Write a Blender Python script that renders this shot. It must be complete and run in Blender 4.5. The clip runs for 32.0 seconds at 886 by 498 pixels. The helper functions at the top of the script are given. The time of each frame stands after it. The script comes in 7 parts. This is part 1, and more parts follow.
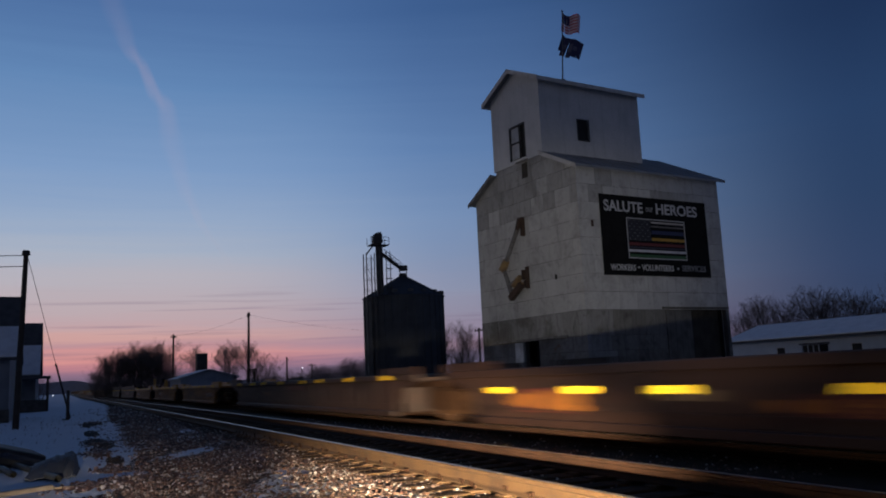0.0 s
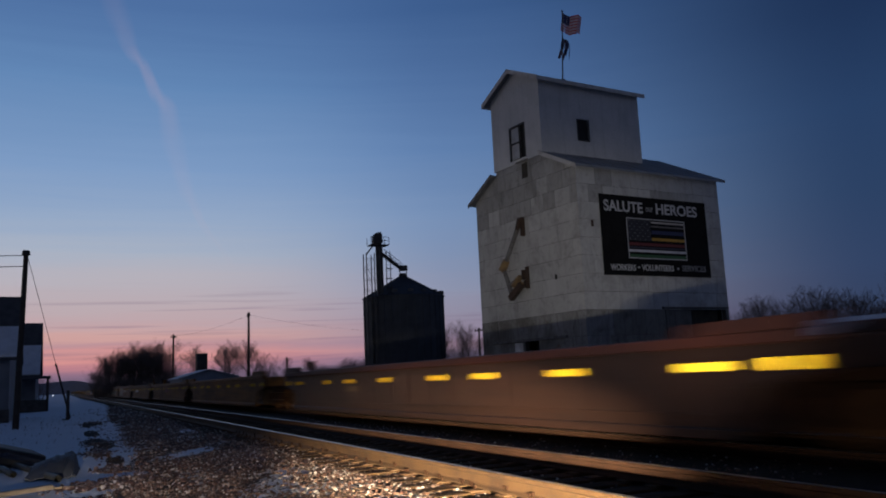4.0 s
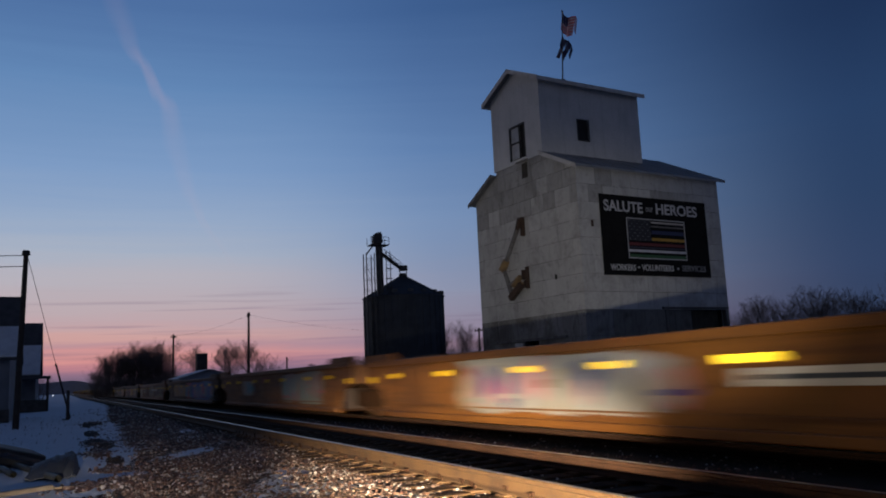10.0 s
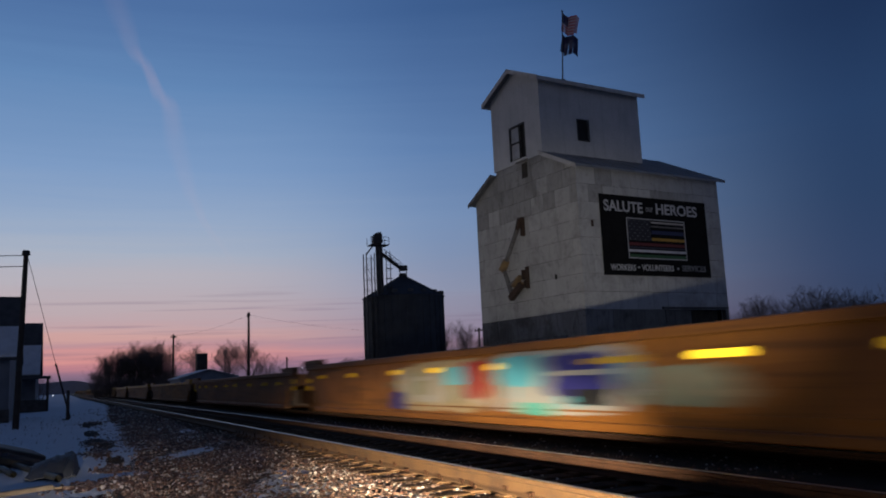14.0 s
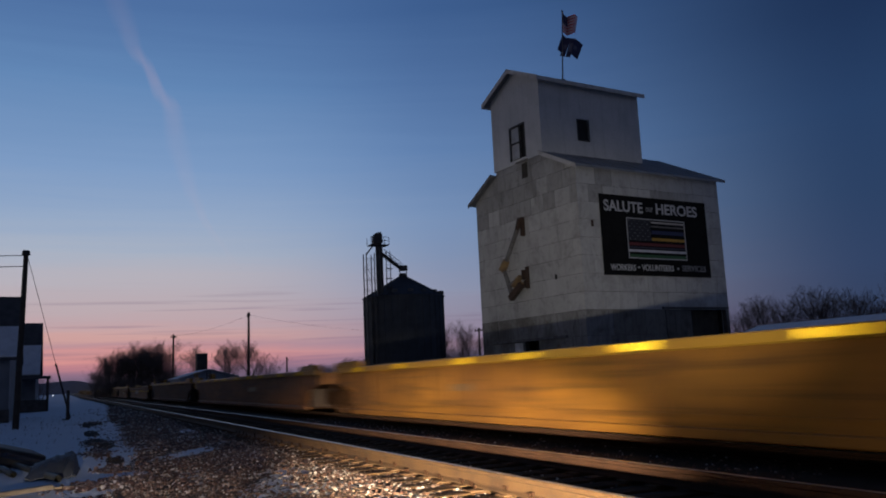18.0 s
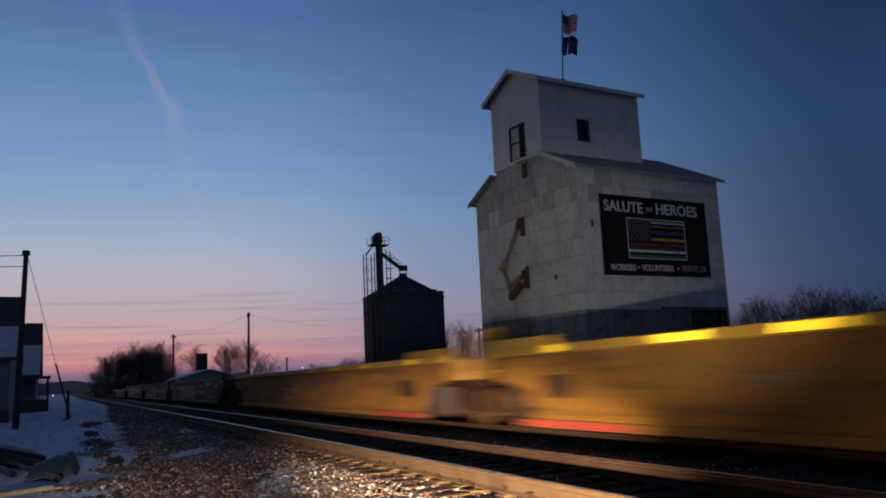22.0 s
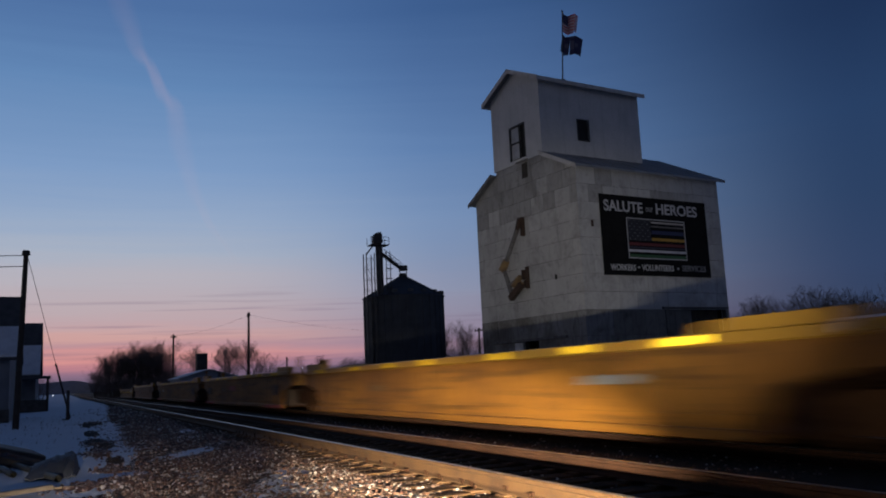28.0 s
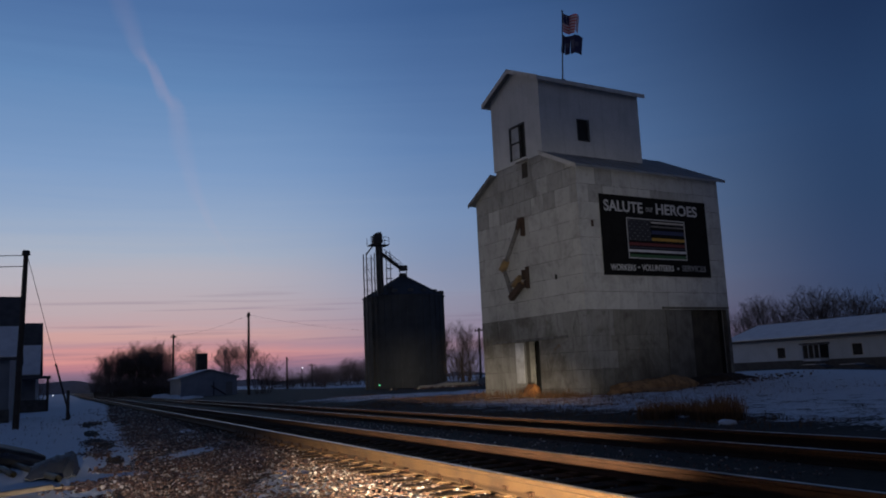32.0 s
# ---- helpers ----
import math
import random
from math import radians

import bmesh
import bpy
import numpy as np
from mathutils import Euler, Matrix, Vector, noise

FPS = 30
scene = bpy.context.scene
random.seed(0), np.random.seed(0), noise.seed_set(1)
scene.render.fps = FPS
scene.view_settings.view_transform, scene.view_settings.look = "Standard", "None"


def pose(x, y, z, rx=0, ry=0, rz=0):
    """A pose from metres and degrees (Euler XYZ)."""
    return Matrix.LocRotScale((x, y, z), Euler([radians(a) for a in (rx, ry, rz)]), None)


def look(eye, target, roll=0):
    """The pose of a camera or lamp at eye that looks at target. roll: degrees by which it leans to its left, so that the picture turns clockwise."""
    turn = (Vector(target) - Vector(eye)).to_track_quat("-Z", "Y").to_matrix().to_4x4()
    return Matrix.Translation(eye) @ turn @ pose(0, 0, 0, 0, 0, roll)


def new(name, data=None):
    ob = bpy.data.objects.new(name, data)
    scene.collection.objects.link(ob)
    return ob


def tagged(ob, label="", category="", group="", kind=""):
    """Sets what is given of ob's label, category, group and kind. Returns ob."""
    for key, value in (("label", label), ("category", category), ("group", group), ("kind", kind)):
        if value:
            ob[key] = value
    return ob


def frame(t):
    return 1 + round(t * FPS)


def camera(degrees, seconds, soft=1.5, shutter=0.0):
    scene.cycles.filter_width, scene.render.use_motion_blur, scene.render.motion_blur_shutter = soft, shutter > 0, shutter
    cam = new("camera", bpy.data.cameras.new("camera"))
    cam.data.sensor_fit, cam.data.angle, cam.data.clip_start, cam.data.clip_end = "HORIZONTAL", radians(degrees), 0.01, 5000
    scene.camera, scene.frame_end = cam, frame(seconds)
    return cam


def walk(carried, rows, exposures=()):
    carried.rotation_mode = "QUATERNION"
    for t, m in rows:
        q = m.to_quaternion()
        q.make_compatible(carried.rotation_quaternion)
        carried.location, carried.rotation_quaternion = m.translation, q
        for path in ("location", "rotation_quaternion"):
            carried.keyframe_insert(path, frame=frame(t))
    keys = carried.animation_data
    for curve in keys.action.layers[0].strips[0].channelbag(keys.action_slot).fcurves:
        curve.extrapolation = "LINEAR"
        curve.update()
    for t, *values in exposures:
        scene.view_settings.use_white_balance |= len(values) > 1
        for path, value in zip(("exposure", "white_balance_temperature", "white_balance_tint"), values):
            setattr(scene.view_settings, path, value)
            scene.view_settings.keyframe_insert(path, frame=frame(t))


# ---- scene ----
from math import sin, cos, pi

# ---- camera: it stands still on a low tripod beside the near track ----
EYE = (0.0, 0.0, 1.2257)
YAW, PITCH, ROLL = 25.0714, 8.8115, -2.6082
AIM = (EYE[0] + sin(radians(YAW)) * cos(radians(PITCH)), EYE[1] + cos(radians(YAW)) * cos(radians(PITCH)), EYE[2] + sin(radians(PITCH)))
cam = camera(57.0357, 32.0, soft=1.9, shutter=0.9)
walk(cam, [(0.0, look(EYE, AIM, ROLL)), (32.0, look(EYE, AIM, ROLL))])
scene.view_settings.exposure = 0.0


# ---- dusk sky ----
def srgb(r, g, b):
    """Linear colour from 0-255 display values."""
    out = []
    for v in (r, g, b):
        v /= 255
        out.append(v / 12.92 if v <= 0.04045 else ((v + 0.055) / 1.055) ** 2.4)
    return (*out, 1.0)


def ramp(nt, stops, fac, mode="EASE"):
    n = nt.nodes.new("ShaderNodeValToRGB")
    n.color_ramp.interpolation = mode
    el = n.color_ramp.elements
    while len(el) < len(stops):
        el.new(0.5)
    for e, (p, c) in zip(el, sorted(stops)):
        e.position, e.color = p, c
    nt.links.new(fac, n.inputs[0])
    return n.outputs[0]


def math_node(nt, op, a, b=None, c=None, clamp=False):
    n = nt.nodes.new("ShaderNodeMath")
    n.operation, n.use_clamp = op, clamp
    for i, v in enumerate((a, b, c)):
        if v is None:
            continue
        if isinstance(v, (int, float)):
            n.inputs[i].default_value = v
        else:
            nt.links.new(v, n.inputs[i])
    return n.outputs[0]


def mix_node(nt, fac, a, b, mode="MIX"):
    n = nt.nodes.new("ShaderNodeMix")
    n.data_type, n.blend_type, n.clamp_factor = "RGBA", mode, False
    for sock, v in ((n.inputs[0], fac), (n.inputs[6], a), (n.inputs[7], b)):
        if isinstance(v, (int, float)):
            sock.default_value = v
        elif isinstance(v, tuple):
            sock.default_value = v
        else:
            nt.links.new(v, sock)
    return n.outputs[2]


def noise_node(nt, vec, scale, detail=4, rough=0.55, dist=0.0):
    n = nt.nodes.new("ShaderNodeTexNoise")
    n.inputs["Scale"].default_value, n.inputs["Detail"].default_value = scale, detail
    n.inputs["Roughness"].default_value, n.inputs["Distortion"].default_value = rough, dist
    if vec is not None:
        nt.links.new(vec, n.inputs["Vector"])
    return n.outputs["Fac"]


GLOW_STRENGTH = 1.0
BELT_STRENGTH = 0.11
world = bpy.data.worlds.new("dusk_sky")
scene.world = world
world.use_nodes = True
wt = world.node_tree
wt.nodes.clear()
w_out = wt.nodes.new("ShaderNodeOutputWorld")
w_bg = wt.nodes.new("ShaderNodeBackground")
w_co = wt.nodes.new("ShaderNodeTexCoord")
w_sep = wt.nodes.new("ShaderNodeSeparateXYZ")
wt.links.new(w_co.outputs["Generated"], w_sep.inputs[0])
up = math_node(wt, "MAXIMUM", w_sep.outputs[2], 0.0)
flat = math_node(wt, "SQRT", math_node(wt, "MAXIMUM", math_node(wt, "SUBTRACT", 1.0, math_node(wt, "MULTIPLY", w_sep.outputs[2], w_sep.outputs[2])), 1e-4))
toward = math_node(wt, "DIVIDE", w_sep.outputs[1], flat)


def smooth_range(nt, value, lo, hi):
    n = nt.nodes.new("ShaderNodeMapRange")
    n.interpolation_type = "SMOOTHSTEP"
    n.inputs["From Min"].default_value, n.inputs["From Max"].default_value = lo, hi
    nt.links.new(value, n.inputs["Value"])
    return n.outputs[0]


glow_side = smooth_range(wt, toward, 0.59, 0.985)
# the sun has gone down off to the side of the tracks: the afterglow is strongest there
SUNSET = radians(-66)
to_sun = math_node(wt, "DIVIDE", math_node(wt, "ADD", math_node(wt, "MULTIPLY", w_sep.outputs[0], sin(SUNSET)), math_node(wt, "MULTIPLY", w_sep.outputs[1], cos(SUNSET))), flat)
near_sun = math_node(wt, "POWER", math_node(wt, "DIVIDE", math_node(wt, "SUBTRACT", to_sun, 0.50), 0.50, clamp=True), 1.2)
low_sky = math_node(wt, "POWER", 2.718, math_node(wt, "MULTIPLY", math_node(wt, "MULTIPLY", up, up), -28.0))
afterglow = math_node(wt, "MULTIPLY", near_sun, low_sky)
w_map = wt.nodes.new("ShaderNodeMapping")
w_map.inputs["Scale"].default_value = (1.2, 1.2, 26)
wt.links.new(w_co.outputs["Generated"], w_map.inputs[0])
streak = noise_node(wt, w_map.outputs[0], 2.2, 5, 0.6, 0.4)
up_s = math_node(wt, "ADD", up, math_node(wt, "MULTIPLY", math_node(wt, "SUBTRACT", streak, 0.5), 0.035))
WARM = [(0.0, srgb(103, 96, 122)), (0.018, srgb(142, 112, 136)), (0.027, srgb(188, 130, 142)), (0.036, srgb(217, 151, 148)), (0.046, srgb(186, 146, 156)), (0.056, srgb(208, 164, 161)),
        (0.070, srgb(192, 166, 173)), (0.09, srgb(188, 172, 180)), (0.125, srgb(182, 179, 191)), (0.155, srgb(168, 179, 199)), (0.19, srgb(150, 171, 202)), (0.25, srgb(126, 157, 200)),
        (0.34, srgb(98, 136, 185)), (0.42, srgb(78, 113, 165)), (1.0, srgb(36, 58, 100))]
MID = [(0.0, srgb(98, 98, 124)), (0.02, srgb(122, 112, 140)), (0.034, srgb(166, 138, 157)), (0.046, srgb(150, 132, 156)), (0.07, srgb(152, 146, 168)), (0.10, srgb(148, 154, 180)), (0.14, srgb(134, 152, 186)),
       (0.19, srgb(123, 150, 191)), (0.27, srgb(100, 134, 183)), (0.35, srgb(82, 116, 167)), (0.43, srgb(64, 98, 150)), (1.0, srgb(30, 50, 92))]
COOL = [(0.0, srgb(50, 60, 88)), (0.05, srgb(52, 66, 97)), (0.10, srgb(50, 68, 103)), (0.18, srgb(44, 66, 102)), (0.27, srgb(40, 64, 102)), (0.37, srgb(31, 52, 88)), (1.0, srgb(18, 31, 57))]
warm_side = smooth_range(wt, toward, 0.90, 1.006)
sky = mix_node(wt, glow_side, ramp(wt, COOL, up, "LINEAR"), mix_node(wt, warm_side, ramp(wt, MID, up_s, "LINEAR"), ramp(wt, WARM, up_s, "LINEAR")))
# thin dark cloud bars low in the sky
w_map2 = wt.nodes.new("ShaderNodeMapping")
w_map2.inputs["Scale"].default_value = (1.0, 1.0, 48)
wt.links.new(w_co.outputs["Generated"], w_map2.inputs[0])
bars = ramp(wt, [(0.54, (0, 0, 0, 1)), (0.68, (1, 1, 1, 1))], noise_node(wt, w_map2.outputs[0], 3.1, 4, 0.55, 0.2))
low_band = ramp(wt, [(0.0, (1, 1, 1, 1)), (0.085, (0.8, 0.8, 0.8, 1)), (0.13, (0, 0, 0, 1))], up)
sky = mix_node(wt, math_node(wt, "MULTIPLY", math_node(wt, "MULTIPLY", math_node(wt, "MULTIPLY", bars, low_band), glow_side), 0.42), sky, srgb(116, 104, 132))
sky = mix_node(wt, math_node(wt, "MULTIPLY", afterglow, GLOW_STRENGTH), sky, (1.0, 0.86, 0.70, 1.0), "ADD")
# pale belt of the anti-twilight, low over the town behind the camera
behind = math_node(wt, "MULTIPLY", math_node(wt, "MULTIPLY", toward, -1.6, clamp=True), math_node(wt, "POWER", 2.718, math_node(wt, "MULTIPLY", math_node(wt, "MULTIPLY", up, up), -7.0)))
sky = mix_node(wt, math_node(wt, "MULTIPLY", behind, BELT_STRENGTH), sky, (1.0, 0.90, 0.80, 1.0), "ADD")
sky = mix_node(wt, 1.0, sky, (1.0, 0.98, 0.955, 1.0), "MULTIPLY")
below = math_node(wt, "GREATER_THAN", w_sep.outputs[2], -0.002)
sky = mix_node(wt, below, srgb(40, 42, 52), sky)
wt.links.new(sky, w_bg.inputs["Color"])
w_bg.inputs["Strength"].default_value = 1.0
wt.links.new(w_bg.outputs[0], w_out.inputs[0])

# assumed headlights of an unseen vehicle beside the camera, off the near rail: bright low beams and the wide glare
# above them
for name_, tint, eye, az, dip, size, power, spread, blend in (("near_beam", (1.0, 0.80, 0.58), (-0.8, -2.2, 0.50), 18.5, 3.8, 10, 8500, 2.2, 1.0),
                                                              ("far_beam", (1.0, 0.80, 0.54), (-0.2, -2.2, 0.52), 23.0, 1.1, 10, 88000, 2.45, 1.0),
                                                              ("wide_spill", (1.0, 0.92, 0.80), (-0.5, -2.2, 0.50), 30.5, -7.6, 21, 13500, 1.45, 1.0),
                                                              # Two added fill lamps: for the left shoulder and the
                                                              # train's right end
                                                              ("side_fill", (1.0, 0.84, 0.66), (-0.8, -2.2, 0.50), 5.0, 6.2, 12, 15000, 1.8, 1.0),
                                                              ("soft_fill", (1.0, 0.86, 0.66), (-0.4, -2.2, 0.52), 34.0, 0.0, 62, 1350, 1.0, 1.0)):
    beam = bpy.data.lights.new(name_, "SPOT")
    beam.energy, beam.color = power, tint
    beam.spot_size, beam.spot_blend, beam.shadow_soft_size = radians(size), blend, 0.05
    beam_ob = new("unseen_lamp", beam)
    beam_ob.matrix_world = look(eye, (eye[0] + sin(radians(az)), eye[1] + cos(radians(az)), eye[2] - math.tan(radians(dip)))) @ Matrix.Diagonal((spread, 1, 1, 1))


# ---- materials ----
def material(name, base, second=None, scale=3.0, rough=0.7, metal=0.0, bump=0.15, bump_scale=None, third=None, streaks=0.0, island=0.0, per_object=0.0, spec=0.4, coords="Object", thick=0.02, bands=0.0):
    """Two-scale procedural surface: base broken by second in large stains and by third in fine grain."""
    m = bpy.data.materials.new(name)
    m.use_nodes = True
    nt = m.node_tree
    bs = nt.nodes["Principled BSDF"]
    co = nt.nodes.new("ShaderNodeTexCoord").outputs[coords]
    second = second or tuple(v * 0.6 for v in base)
    third = third or tuple(v * 0.8 for v in base)
    big = noise_node(nt, co, scale, 6, 0.6)
    fine = noise_node(nt, co, scale * 11, 5, 0.65)
    col = mix_node(nt, ramp(nt, [(0.38, (0, 0, 0, 1)), (0.66, (1, 1, 1, 1))], big), (*base, 1.0), (*second, 1.0))
    col = mix_node(nt, math_node(nt, "MULTIPLY", ramp(nt, [(0.42, (0, 0, 0, 1)), (0.7, (1, 1, 1, 1))], fine), 0.6), col, (*third, 1.0))
    if streaks:
        mp = nt.nodes.new("ShaderNodeMapping")
        mp.inputs["Scale"].default_value = (1.6, 1.6, 0.10)
        nt.links.new(co, mp.inputs[0])
        run = noise_node(nt, mp.outputs[0], 3.0, 6, 0.7)
        col = mix_node(nt, math_node(nt, "MULTIPLY", ramp(nt, [(0.48, (0, 0, 0, 1)), (0.72, (1, 1, 1, 1))], run), streaks), col, tuple(v * 0.32 for v in base) + (1.0,))
    if bands:
        mp = nt.nodes.new("ShaderNodeMapping")
        mp.inputs["Scale"].default_value = (1.0, 0.14, 2.8)
        nt.links.new(co, mp.inputs[0])
        scrape = noise_node(nt, mp.outputs[0], 2.2, 5, 0.6)
        col = mix_node(nt, math_node(nt, "MULTIPLY", ramp(nt, [(0.47, (0, 0, 0, 1)), (0.66, (1, 1, 1, 1))], scrape), bands), col, tuple(v * 0.5 for v in third) + (1.0,))
    if island or per_object:
        if island:
            rnd = nt.nodes.new("ShaderNodeNewGeometry").outputs["Random Per Island"]
        else:
            rnd = nt.nodes.new("ShaderNodeObjectInfo").outputs["Random"]
        amount = island or per_object
        hsv = nt.nodes.new("ShaderNodeHueSaturation")
        nt.links.new(math_node(nt, "ADD", math_node(nt, "MULTIPLY", rnd, amount * 1.6), 1 - amount * 0.8), hsv.inputs["Value"])
        nt.links.new(col, hsv.inputs["Color"])
        col = hsv.outputs[0]
    nt.links.new(col, bs.inputs["Base Color"])
    nt.links.new(math_node(nt, "ADD", math_node(nt, "MULTIPLY", fine, 0.25), rough - 0.12, clamp=True), bs.inputs["Roughness"])
    bs.inputs["Metallic"].default_value = metal
    bs.inputs["Specular IOR Level"].default_value = spec
    if bump:
        bp = nt.nodes.new("ShaderNodeBump")
        bp.inputs["Strength"].default_value, bp.inputs["Distance"].default_value = bump, thick
        nt.links.new(noise_node(nt, co, bump_scale or scale * 7, 6, 0.65), bp.inputs["Height"])
        nt.links.new(bp.outputs[0], bs.inputs["Normal"])
    return m


def concrete_material(name, base, dark, rust, stain, runs):
    """Old cast concrete: broad weather stains, dark and pale water runs, fine pitting and some rust."""
    m = bpy.data.materials.new(name)
    m.use_nodes = True
    nt = m.node_tree
    bs = nt.nodes["Principled BSDF"]
    co = nt.nodes.new("ShaderNodeTexCoord").outputs["Object"]

    def tall(sx, sz):
        mp = nt.nodes.new("ShaderNodeMapping")
        mp.inputs["Scale"].default_value = (sx, sx, sz)
        nt.links.new(co, mp.inputs[0])
        return mp.outputs[0]

    def mask(value, lo, hi, amount):
        return math_node(nt, "MULTIPLY", smooth_range(nt, value, lo, hi), amount)

    rnd = nt.nodes.new("ShaderNodeObjectInfo").outputs["Random"]
    col = mix_node(nt, math_node(nt, "MULTIPLY", rnd, 0.35), (*base, 1.0), (*dark, 1.0))
    col = mix_node(nt, mask(noise_node(nt, co, 0.42, 7, 0.66, 0.6), 0.46, 0.66, stain), col, (*dark, 1.0))
    col = mix_node(nt, mask(noise_node(nt, co, 2.1, 6, 0.7, 0.4), 0.50, 0.70, 0.45), col, tuple(v * 0.62 for v in dark) + (1.0,))
    col = mix_node(nt, mask(noise_node(nt, tall(2.6, 0.32), 1.3, 8, 0.74, 0.7), 0.46, 0.78, runs), col, tuple(v * 0.5 for v in dark) + (1.0,))
    col = mix_node(nt, mask(noise_node(nt, tall(3.1, 0.34), 1.1, 7, 0.74, 0.5), 0.52, 0.76, 0.6 * runs), col, tuple(min(0.6, v * 1.35) for v in base) + (1.0,))
    col = mix_node(nt, mask(noise_node(nt, tall(1.0, 0.45), 1.3, 7, 0.72, 0.8), 0.62, 0.74, rust), col, (0.15, 0.078, 0.034, 1.0))
    fine = noise_node(nt, co, 17.0, 5, 0.7)
    col = mix_node(nt, mask(fine, 0.52, 0.72, 0.35), col, tuple(v * 0.6 for v in dark) + (1.0,))
    nt.links.new(col, bs.inputs["Base Color"])
    bs.inputs["Roughness"].default_value, bs.inputs["Specular IOR Level"].default_value = 0.93, 0.2
    bp = nt.nodes.new("ShaderNodeBump")
    bp.inputs["Strength"].default_value, bp.inputs["Distance"].default_value = 0.5, 0.03
    nt.links.new(math_node(nt, "ADD", math_node(nt, "MULTIPLY", fine, 0.5), noise_node(nt, co, 4.0, 6, 0.7)), bp.inputs["Height"])
    nt.links.new(bp.outputs[0], bs.inputs["Normal"])
    return m


CONCRETE = concrete_material("weathered_concrete", (0.44, 0.44, 0.435), (0.27, 0.268, 0.26), 0.25, 0.75, 0.40)
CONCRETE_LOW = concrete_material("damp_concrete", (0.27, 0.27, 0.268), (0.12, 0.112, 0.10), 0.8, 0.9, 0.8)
CONCRETE_DARK = concrete_material("grimy_concrete", (0.19, 0.185, 0.17), (0.078, 0.072, 0.062), 0.9, 0.9, 0.8)
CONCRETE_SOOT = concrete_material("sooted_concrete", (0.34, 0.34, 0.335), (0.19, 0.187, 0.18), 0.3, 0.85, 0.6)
JOINT = material("dark_joint", (0.10, 0.096, 0.09), rough=0.95)
STEEL_WHITE = material("pale_steel_siding", (0.47, 0.475, 0.485), (0.41, 0.415, 0.425), 0.7, 0.55, bump=0.05, streaks=0.25)
ROOF_TIN = material("galvanised_roof", (0.24, 0.255, 0.275), (0.17, 0.18, 0.195), 0.8, 0.5, metal=0.35, bump=0.08, streaks=0.2)
TRIM = material("pale_trim", (0.5, 0.49, 0.48), (0.36, 0.34, 0.32), 2.0, 0.7)
BLACK_BOARD = material("black_sign_board", (0.007, 0.007, 0.0075), (0.010, 0.010, 0.0105), 1.0, 0.85, bump=0.02, spec=0.1)
SIGN_WHITE = material("sign_white", (0.42, 0.42, 0.43), (0.33, 0.33, 0.34), 2.0, 0.6, bump=0)
SIGN_GREY = material("sign_grey", (0.2, 0.2, 0.21), rough=0.6, bump=0)
# Near-black that paints the shade inside openings; also the tyre colour
DARK = material("shade_and_tyre_black", (0.012, 0.012, 0.012), rough=0.95)
RUST = material("rusty_steel", (0.050, 0.032, 0.024), (0.030, 0.019, 0.014), 3.0, 0.85, third=(0.08, 0.045, 0.028), bump=0.3)
RUST_ORANGE = material("orange_rust", (0.36, 0.15, 0.045), (0.16, 0.06, 0.022), 4.0, 0.9, third=(0.10, 0.04, 0.018), bump=0.5)
RUST_YELLOW = material("ochre_rust", (0.25, 0.165, 0.075), (0.12, 0.08, 0.048), 3.0, 0.85, bump=0.3)
GALV = material("galvanised_steel", (0.052, 0.061, 0.077), (0.035, 0.042, 0.054), 0.6, 0.65, metal=0.15, bump=0.1, streaks=0.35)
DARK_STEEL = material("dark_steel_frame", (0.05, 0.052, 0.055), (0.03, 0.03, 0.032), 2.0, 0.7)
RAIL_SIDE = material("rusted_rail", (0.0686, 0.0351, 0.0125), (0.0374, 0.0179, 0.0078), 2.5, 0.75, third=(0.0897, 0.0468, 0.0187), bump=0.25, metal=0.15)
# Darker copy of the rail rust, with the shade painted in
RAIL_SHADED = material("shaded_rusted_rail", (0.030, 0.014, 0.008), (0.017, 0.008, 0.005), 2.5, 0.8, third=(0.06, 0.027, 0.013), bump=0.25, spec=0.15)
RAIL_TOP = material("polished_rail_head", (0.52, 0.50, 0.48), (0.40, 0.38, 0.36), 6.0, 0.32, metal=0.95, bump=0.05)
TIE = material("creosoted_tie", (0.05, 0.027, 0.013), (0.028, 0.017, 0.010), 2.0, 0.92, third=(0.07, 0.042, 0.022), per_object=0.3, bump=0.6, spec=0.12)
WOOD_POLE = material("weathered_pole", (0.07, 0.055, 0.045), (0.045, 0.036, 0.03), 2.0, 0.92, bump=0.5)
# Bark and twig tones are lifted: haze before the far trees, painted in
BARK = material("hazed_bark", (0.085, 0.068, 0.06), (0.055, 0.044, 0.04), 3.0, 0.95, bump=0.4)
TWIG = material("hazed_twigs", (0.14, 0.112, 0.105), (0.095, 0.075, 0.07), 3.0, 0.95, bump=0)
SNOW = material("old_snow", (0.72, 0.74, 0.78), (0.60, 0.62, 0.66), 1.2, 0.75, bump=0.5, bump_scale=6, thick=0.04)
GRASS = material("dry_grass", (0.17, 0.092, 0.045), (0.09, 0.05, 0.028), 2.0, 0.9, island=0.5, bump=0)
SIDING = material("house_siding", (0.20, 0.215, 0.24), (0.15, 0.16, 0.18), 0.8, 0.8, streaks=0.2)
SHINGLE = material("roof_shingle", (0.085, 0.085, 0.09), (0.06, 0.06, 0.065), 2.0, 0.95, bump=0.5)
WHITE_WALL = material("white_wall_siding", (0.40, 0.44, 0.49), (0.34, 0.375, 0.42), 0.6, 0.75, streaks=0.15)
GLASS_DARK = material("dark_window_glass", (0.012, 0.013, 0.016), rough=0.45, spec=0.12, bump=0)
BOARD_WOOD = material("bare_timber", (0.32, 0.26, 0.19), (0.20, 0.16, 0.115), 2.0, 0.85, bump=0.4)
